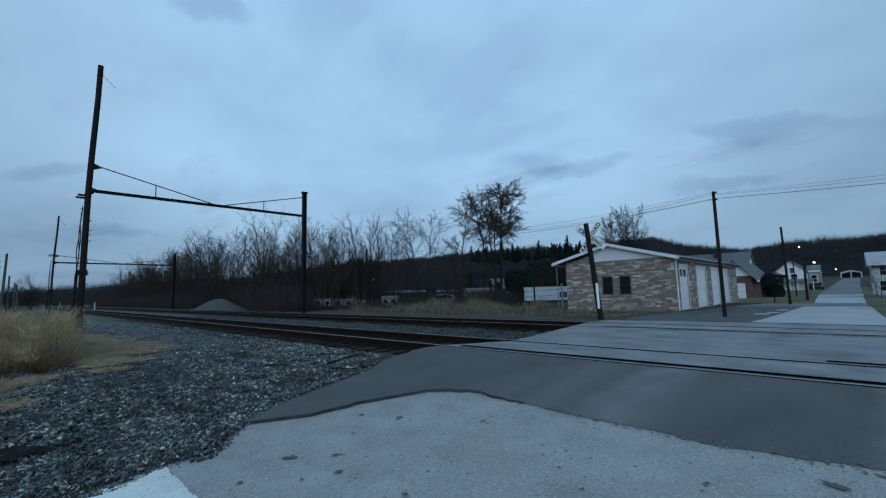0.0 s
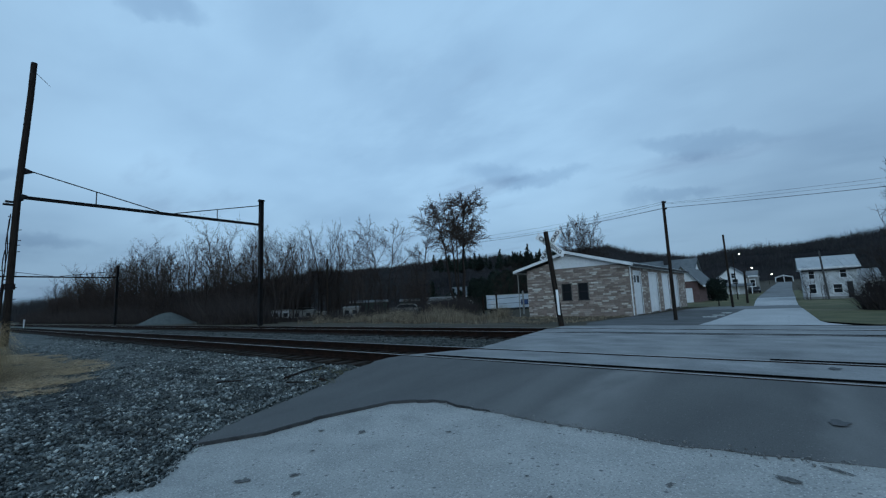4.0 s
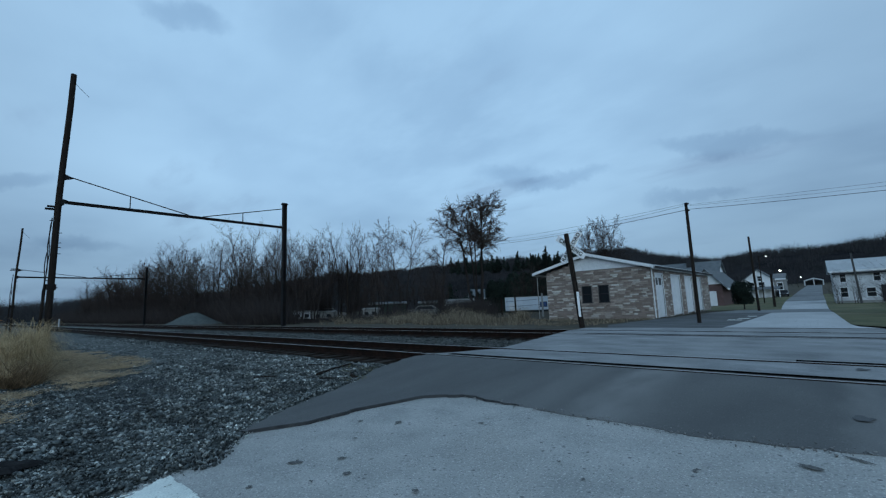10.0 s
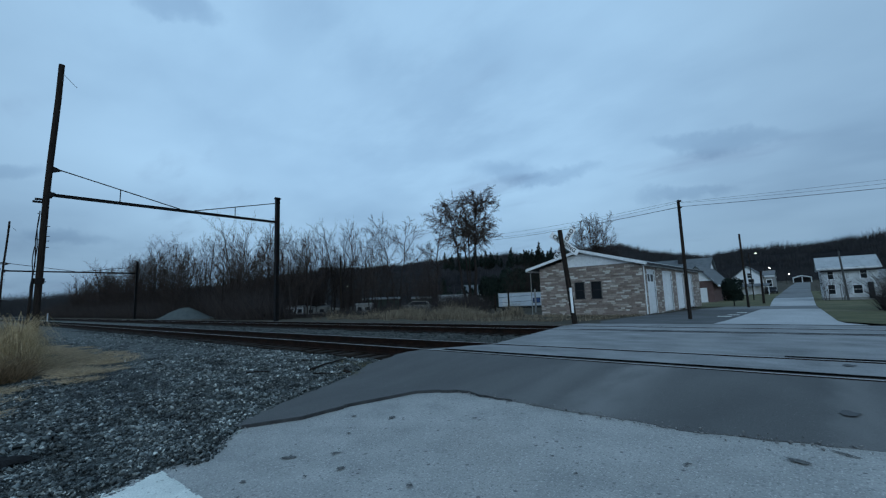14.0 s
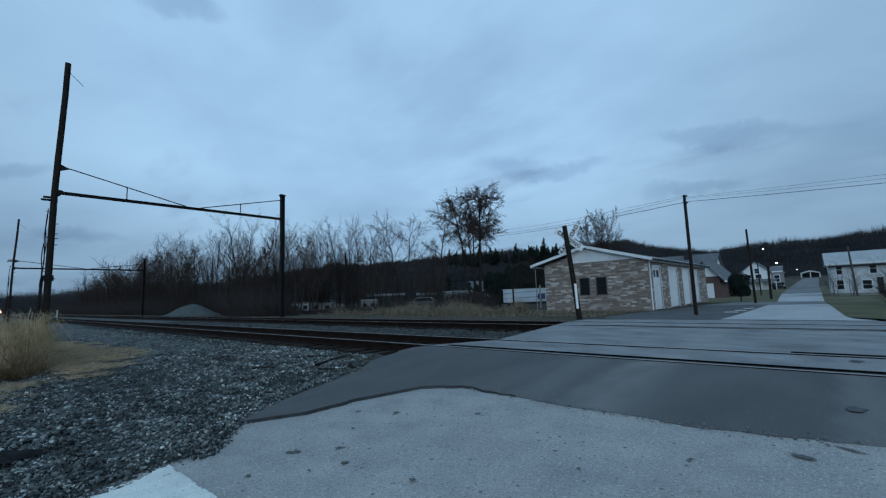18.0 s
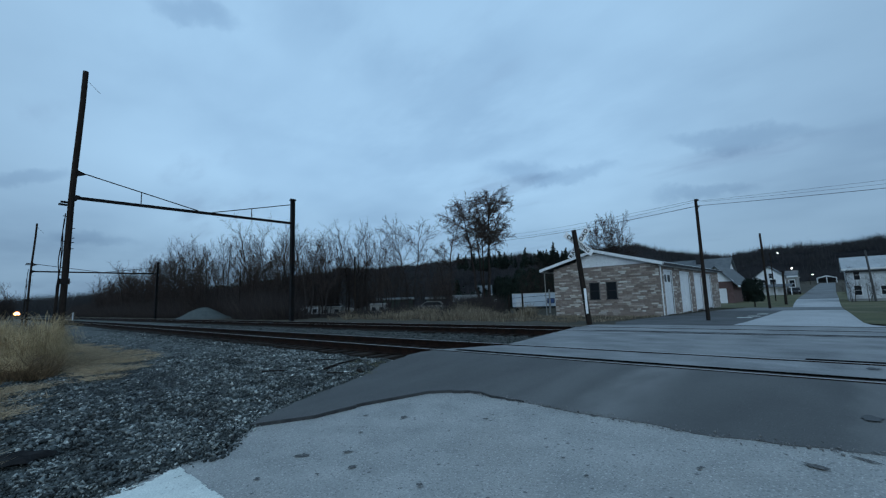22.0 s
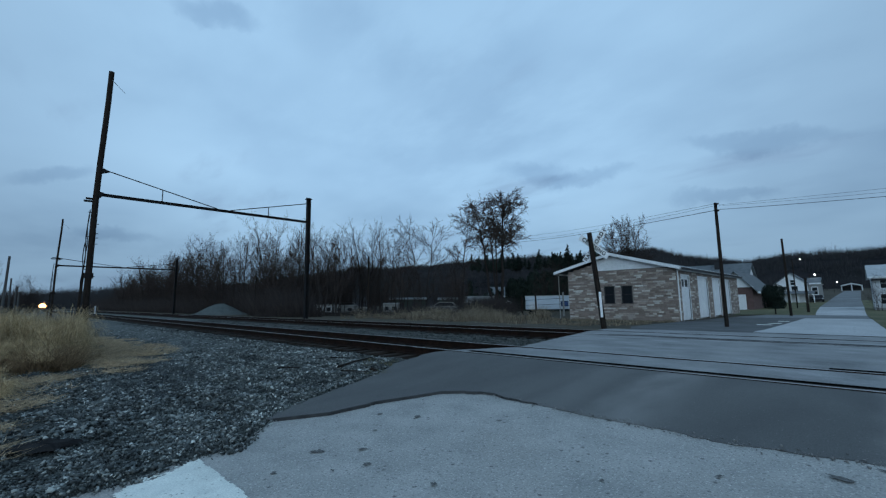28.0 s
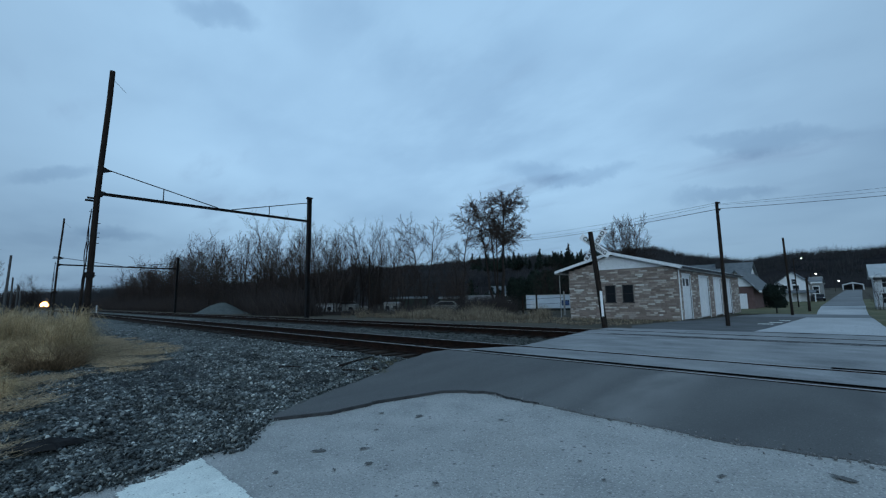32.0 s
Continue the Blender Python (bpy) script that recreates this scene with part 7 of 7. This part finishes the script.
F = [(40 + k, 40 + (k + 1) % 40, 80) for k in range(40)] + [(k, (k + 1) % 40, 40 + (k + 1) % 40, 40 + k) for k in range(40)]
thing("rubber_scrap", V, F, M_HOLE, "ragged black slab standing in for a shadowed hole in the gravel", "scrap", at=pose(-2.62, -6.1, gravel_z(-2.62, -6.1) + 0.03, 0, 4, 6))
V, F = [], []
for k in range(20):
    a = 6.283 * k / 20
    r = 1 + 0.6 * noise.noise((math.cos(a) * 1.6, math.sin(a) * 1.6, 2))
    V.append((0.06 * r * math.cos(a), 0.085 * r * math.sin(a), 0.0))
F = [tuple(range(20))]
for x, y in ((2.84, -1.6), (2.99, 0.98)):
    up = -0.001 if y > 0 else None
    zz = 0.004 if y > 0 else pave_z(x, y) + (-0.008 - pave_z(x, y)) * smooth(-2.2, -0.3, y) + 0.012
    thing("asphalt_patch", V, F, M_YARD, "small round black tar patch in the asphalt", "patch", "tar patches", at=pose(x, y, zz))
# pits drawn as flat dark patches on the pavement; nothing is sunk
for k, (x, y, a, b) in enumerate(((-0.34, -4.25, 0.033, 0.041), (-0.04, -4.41, 0.034, 0.036), (-0.61, -4.5, 0.06, 0.06), (-0.68, -3.88, 0.016, 0.03), (-0.47, -4.94, 0.034, 0.03), (-0.15, -4.64, 0.028, 0.018), (-0.69, -3.33, 0.066, 0.03), (0.61, -4.35, 0.029, 0.02), (-1.12, -3.49, 0.024, 0.04), (0.12, -2.98, 0.024, 0.04), (1.18, -3.48, 0.016, 0.02), (1.44, -3.67, 0.014, 0.02), (1.98, -3.19, 0.02, 0.04), (2.52, -2.83, 0.1, 0.035), (2.76, -2.58, 0.08, 0.02), (0.95, -2.42, 0.04, 0.03))):
    V = []
    for i in range(22):
        t = 6.283 * i / 22
        r = 0.75 + 0.75 * noise.noise((math.cos(t) * 1.7, math.sin(t) * 1.7, k * 3.1))
        V.append((a * r * math.cos(t), b * r * math.sin(t), 0.0))
    thing("pavement_pit", V, [tuple(range(22))], M_PIT, "small flat dark patch drawn as a worn pit in the pale pavement", "pit", "pits in the pavement", at=pose(x, y, pave_z(x, y) + 0.009, 0, 0, -30))
cs = np.array([(-3.25 + 0.12 * rng.normal(), -1.85 + 0.1 * rng.normal(), -0.25) for _ in range(14)] + [(-3.9 + 0.25 * rng.normal(), -1.2 + 0.15 * rng.normal(), -0.22) for _ in range(10)])
b_, w_ = tufts(cs, 22, 0.06, np.full(len(cs), 0.1), 0.5)
spikes("grass_tufts", b_, w_, rng.uniform(0.002, 0.004, len(b_)), varied("dull_green_blades", [(0.05, 0.06, 0.025), (0.12, 0.11, 0.05), (0.2, 0.16, 0.08)], 0.9, 30, 0.0, True), "small dull green grass tufts in the ballast", "grass")

# ---------------------------------------------------------------- wooded ridges
# bearing (degrees left of straight on), distance, height
RIDGE = [(-45, 400, 52), (-20, 400, 44), (-9, 400, 39.5), (-4.5, 400, 36.5), (-2.5, 400, 35.5), (0, 400, 35.5), (4, 400, 36), (8, 400, 32), (12.5, 400, 36.5), (17.5, 400, 47.5), (22, 400, 46), (27, 400, 43), (32, 400, 46), (38, 400, 43), (48, 400, 39), (57, 400, 37.5), (62, 410, 32), (67, 430, 26), (76, 600, 26), (84, 1000, 31), (87, 1300, 32), (91, 1500, 25), (100, 1500, 12), (130, 1500, 10)]


def ridge_at(deg):
    return along([(a, d) for a, d, h in RIDGE], deg), along([(a, h) for a, d, h in RIDGE], deg)


V, F = [], []
NA, NR = 260, 14
for i in range(NA + 1):
    deg = -45 + 175 * i / NA
    d, h = ridge_at(deg)
    for j in range(NR + 1):
        r = d * (0.42 + 0.78 * j / NR)
        a = radians(deg)
        x, y = 2.7 - r * math.sin(a), -6.3 + r * math.cos(a)
        z = -3 + (h - 6.6 + 3) * smooth(0.42, 1.0, r / d) + 1.5 * noise.noise((x * 0.012, y * 0.012, 5)) * smooth(0.45, 0.6, r / d)
        V.append((x, y, z))
F = [(i * (NR + 1) + j, i * (NR + 1) + j + 1, (i + 1) * (NR + 1) + j + 1, (i + 1) * (NR + 1) + j) for i in range(NA) for j in range(NR)]
thing("backdrop_hills", V, F, M_HILL, "dark wooded winter ridge around the valley", "hills", kind="structure", smooth=True)
base, hgt = [], []
for k in range(8200):
    deg = rng.uniform(-30, 92)
    d, h = ridge_at(deg)
    s = 0.46 + 0.56 * rng.random() ** 0.6
    r = d * s
    a = radians(deg)
    x, y = 2.7 - r * math.sin(a), -6.3 + r * math.cos(a)
    if noise.noise((x * 0.03, y * 0.03, 2)) < -0.34:
        continue
    z = -3 + (h - 2.5) * smooth(0.42, 1.0, s) + 1.5 * noise.noise((x * 0.012, y * 0.012, 5)) * smooth(0.45, 0.6, s)
    base.append((x, y, z - 3.6)), hgt.append((rng.uniform(4.0, 6.4) + 2.2 * noise.noise((x * 0.05, y * 0.05, 9))) * d / 400)
base, hgt = np.array(base), np.array(hgt)
# each crown is a fan of limbs from one stem
a_ = rng.uniform(0, 6.283, (len(base), 15))
u_ = np.sqrt(rng.random((len(base), 15)))
fan = np.stack([0.62 * u_ * np.cos(a_), 0.62 * u_ * np.sin(a_), 1.12 - 0.5 * u_ ** 2 + rng.normal(0, 0.08, a_.shape)], -1) * hgt[:, None, None]
b_ = np.repeat(base, 15, 0) + fan.reshape(-1, 3) * np.array([0.35, 0.35, 0.15])
spikes("distant_woods", b_, fan.reshape(-1, 3), rng.uniform(0.10, 0.24, len(b_)), varied("distant_bare_woods", [(0.018, 0.018, 0.021), (0.031, 0.029, 0.030), (0.045, 0.041, 0.041), (0.014, 0.019, 0.018)], 1.0, 5, 0.0, True), "distant bare woods on the ridge", "woods", 0.10, True)

# ---------------------------------------------------------------- the coming train
train = holder("locomotive", "dark diesel locomotive with lit headlights coming down the track", "locomotive")
body = piece("hood", *prism([(-9, 1.3), (6.5, 1.3), (6.5, 4.3), (-9, 4.3)], -1.2, 1.2), M_LOCO, train)
piece("cab", *prism([(6.5, 1.3), (8.2, 1.3), (8.2, 3.3), (7.6, 4.45), (6.5, 4.45)], -1.5, 1.5), M_LOCO, train)
piece("nose", *prism([(8.2, 1.3), (9.6, 1.3), (9.6, 2.75), (8.2, 3.0)], -0.9, 0.9), M_LOCO, train)
piece("frame", *box(-9.6, 10.2, -1.5, 1.5, 1.0, 1.3), M_DARK, train)
piece("pilot", *prism([(9.8, 0.15), (10.2, 0.15), (10.2, 1.0), (9.8, 1.0)], -1.4, 1.4), M_DARK, train)
for x in (-7.5, -5.5, -3.5, 4, 6, 8):
    for s in (-1, 1):
        piece("wheel", *rod((x, s * 0.66, 0.5), (x, s * 0.78, 0.5), 0.5, n=16), M_RUST, train)
for s in (-1, 1):
    piece("windscreen", *box(8.2, 8.23, min(s * 0.25, s * 1.3), max(s * 0.25, s * 1.3), 2.7, 3.25), M_GLASS, train)
    for yy, zz, xx in ((0.75, 1.8, 10.22), (0.33, 2.35, 10.24)):
        # oversized glowing disc, added to draw the lamp's orange halo
        piece("reflector", *rod((xx, s * yy, zz), (xx + 0.025, s * yy, zz), 0.9, 0.95, n=18), M_HALO, train, "orange-lit lamp reflector")
    piece("ditch_light", *rod((10.2, s * 0.75, 1.8), (10.34, s * 0.75, 1.8), 0.36, n=14), M_HEAD, train, "lit warm ditch light")
    piece("headlight", *rod((9.6, s * 0.33, 2.35), (10.34, s * 0.33, 2.35), 0.36, n=14), M_HEAD, train, "lit warm headlight")

# stones of the garage walls, course by course
stone_meshes = {}


def wall_stone(w, h):
    key = (round(w, 2), round(h, 2))
    if key not in stone_meshes:
        a, b, c = key[0] / 2, key[1] / 2, 0.012
        V = [(-a, 0, -b), (a, 0, -b), (a, 0, b), (-a, 0, b), (-a + c, -0.022, -b + c), (a - c, -0.022, -b + c), (a - c, -0.022, b - c), (-a + c, -0.022, b - c)]
        stone_meshes[key] = mesh_from("brick", V, [(4, 5, 6, 7), (0, 1, 5, 4), (1, 2, 6, 5), (2, 3, 7, 6), (3, 0, 4, 7)], M_BRICK)
    return stone_meshes[key]


br = random.Random(3)
COURSE = 0.108
z = BZ + 0.02
side_sets, front_sets, single = [], [], 0
while z < RIDGE_Z - 0.25:
    x = BX0 + 0.01 - br.uniform(0, 0.3)
    zc = z + COURSE / 2
    left = max(BX0, EL + (zc + 0.2 - 2.84) / (RIDGE_Z - 2.84) * (RIDGE_X - EL)) if zc > 2.66 else BX0
    right = BX1 if zc < 2.78 else -9.8
    while x < right - 0.05:
        w = br.choice((0.22, 0.3, 0.4, 0.5))
        a, b = max(x, left), min(x + w, right)
        x += w
        for wa, wb in WINS:
            if WZ0 - 0.06 < zc < WZ1 + 0.02:
                if a < wa - 0.06 < b and b <= wb + 0.06:
                    b = wa - 0.06
                elif a < wb + 0.06 < b:
                    a = wb + 0.06
                elif a >= wa - 0.06 and b <= wb + 0.06:
                    b = a
                if a < wa - 0.06 and b > wa - 0.06:
                    b = wa - 0.06
        if b - a > 0.06:
            if a > -9.6 and zc > 0.1 and single < 300:
                ob = new("brick", wall_stone(b - a - 0.012, COURSE - 0.012))
                ob.parent = wall_front
                ob.matrix_basis = pose((a + b) / 2, BY0 - 0.001, zc)
                single += 1
            else:
                front_sets.append(box(a + 0.006, b - 0.006, BY0 - 0.022, BY0 - 0.001, z + 0.006, z + COURSE - 0.006))
    if zc < BE - 0.05:
        y = BY0
        while y < BY1 - 0.05:
            w = br.choice((0.22, 0.3, 0.4, 0.5))
            a, b = y, min(y + w, BY1)
            y += w
            for wa, wb in DOORS:
                if zc < DOOR_TOP + 0.12:
                    if a < wa - 0.09 < b:
                        b = wa - 0.09
                    elif a < wb + 0.09 < b:
                        a = wb + 0.09
                    elif a >= wa - 0.09 and b <= wb + 0.09:
                        b = a
            if b - a > 0.06:
                side_sets.append(box(BX1 + 0.001, BX1 + 0.02, a + 0.006, b - 0.006, z + 0.006, z + COURSE - 0.006))
    z += COURSE
tagged(piece("stonework", *joined(*front_sets), M_BRICKS, wall_front), kind="stuff")
tagged(piece("stonework", *joined(*side_sets), M_BRICKS, wall_side), kind="stuff")


def motions():
    rows = []
    for t, d in ((0, 1130), (4, 1015), (8, 900), (12, 760), (16, 600), (20, 455), (24, 375), (28, 312), (32, 262)):
        x = 2.7 - d
        rows.append((t, pose(x, 0.7175 + bend(x), 0, 0, 0, -1.6)))
    walk(train, rows)


motions()
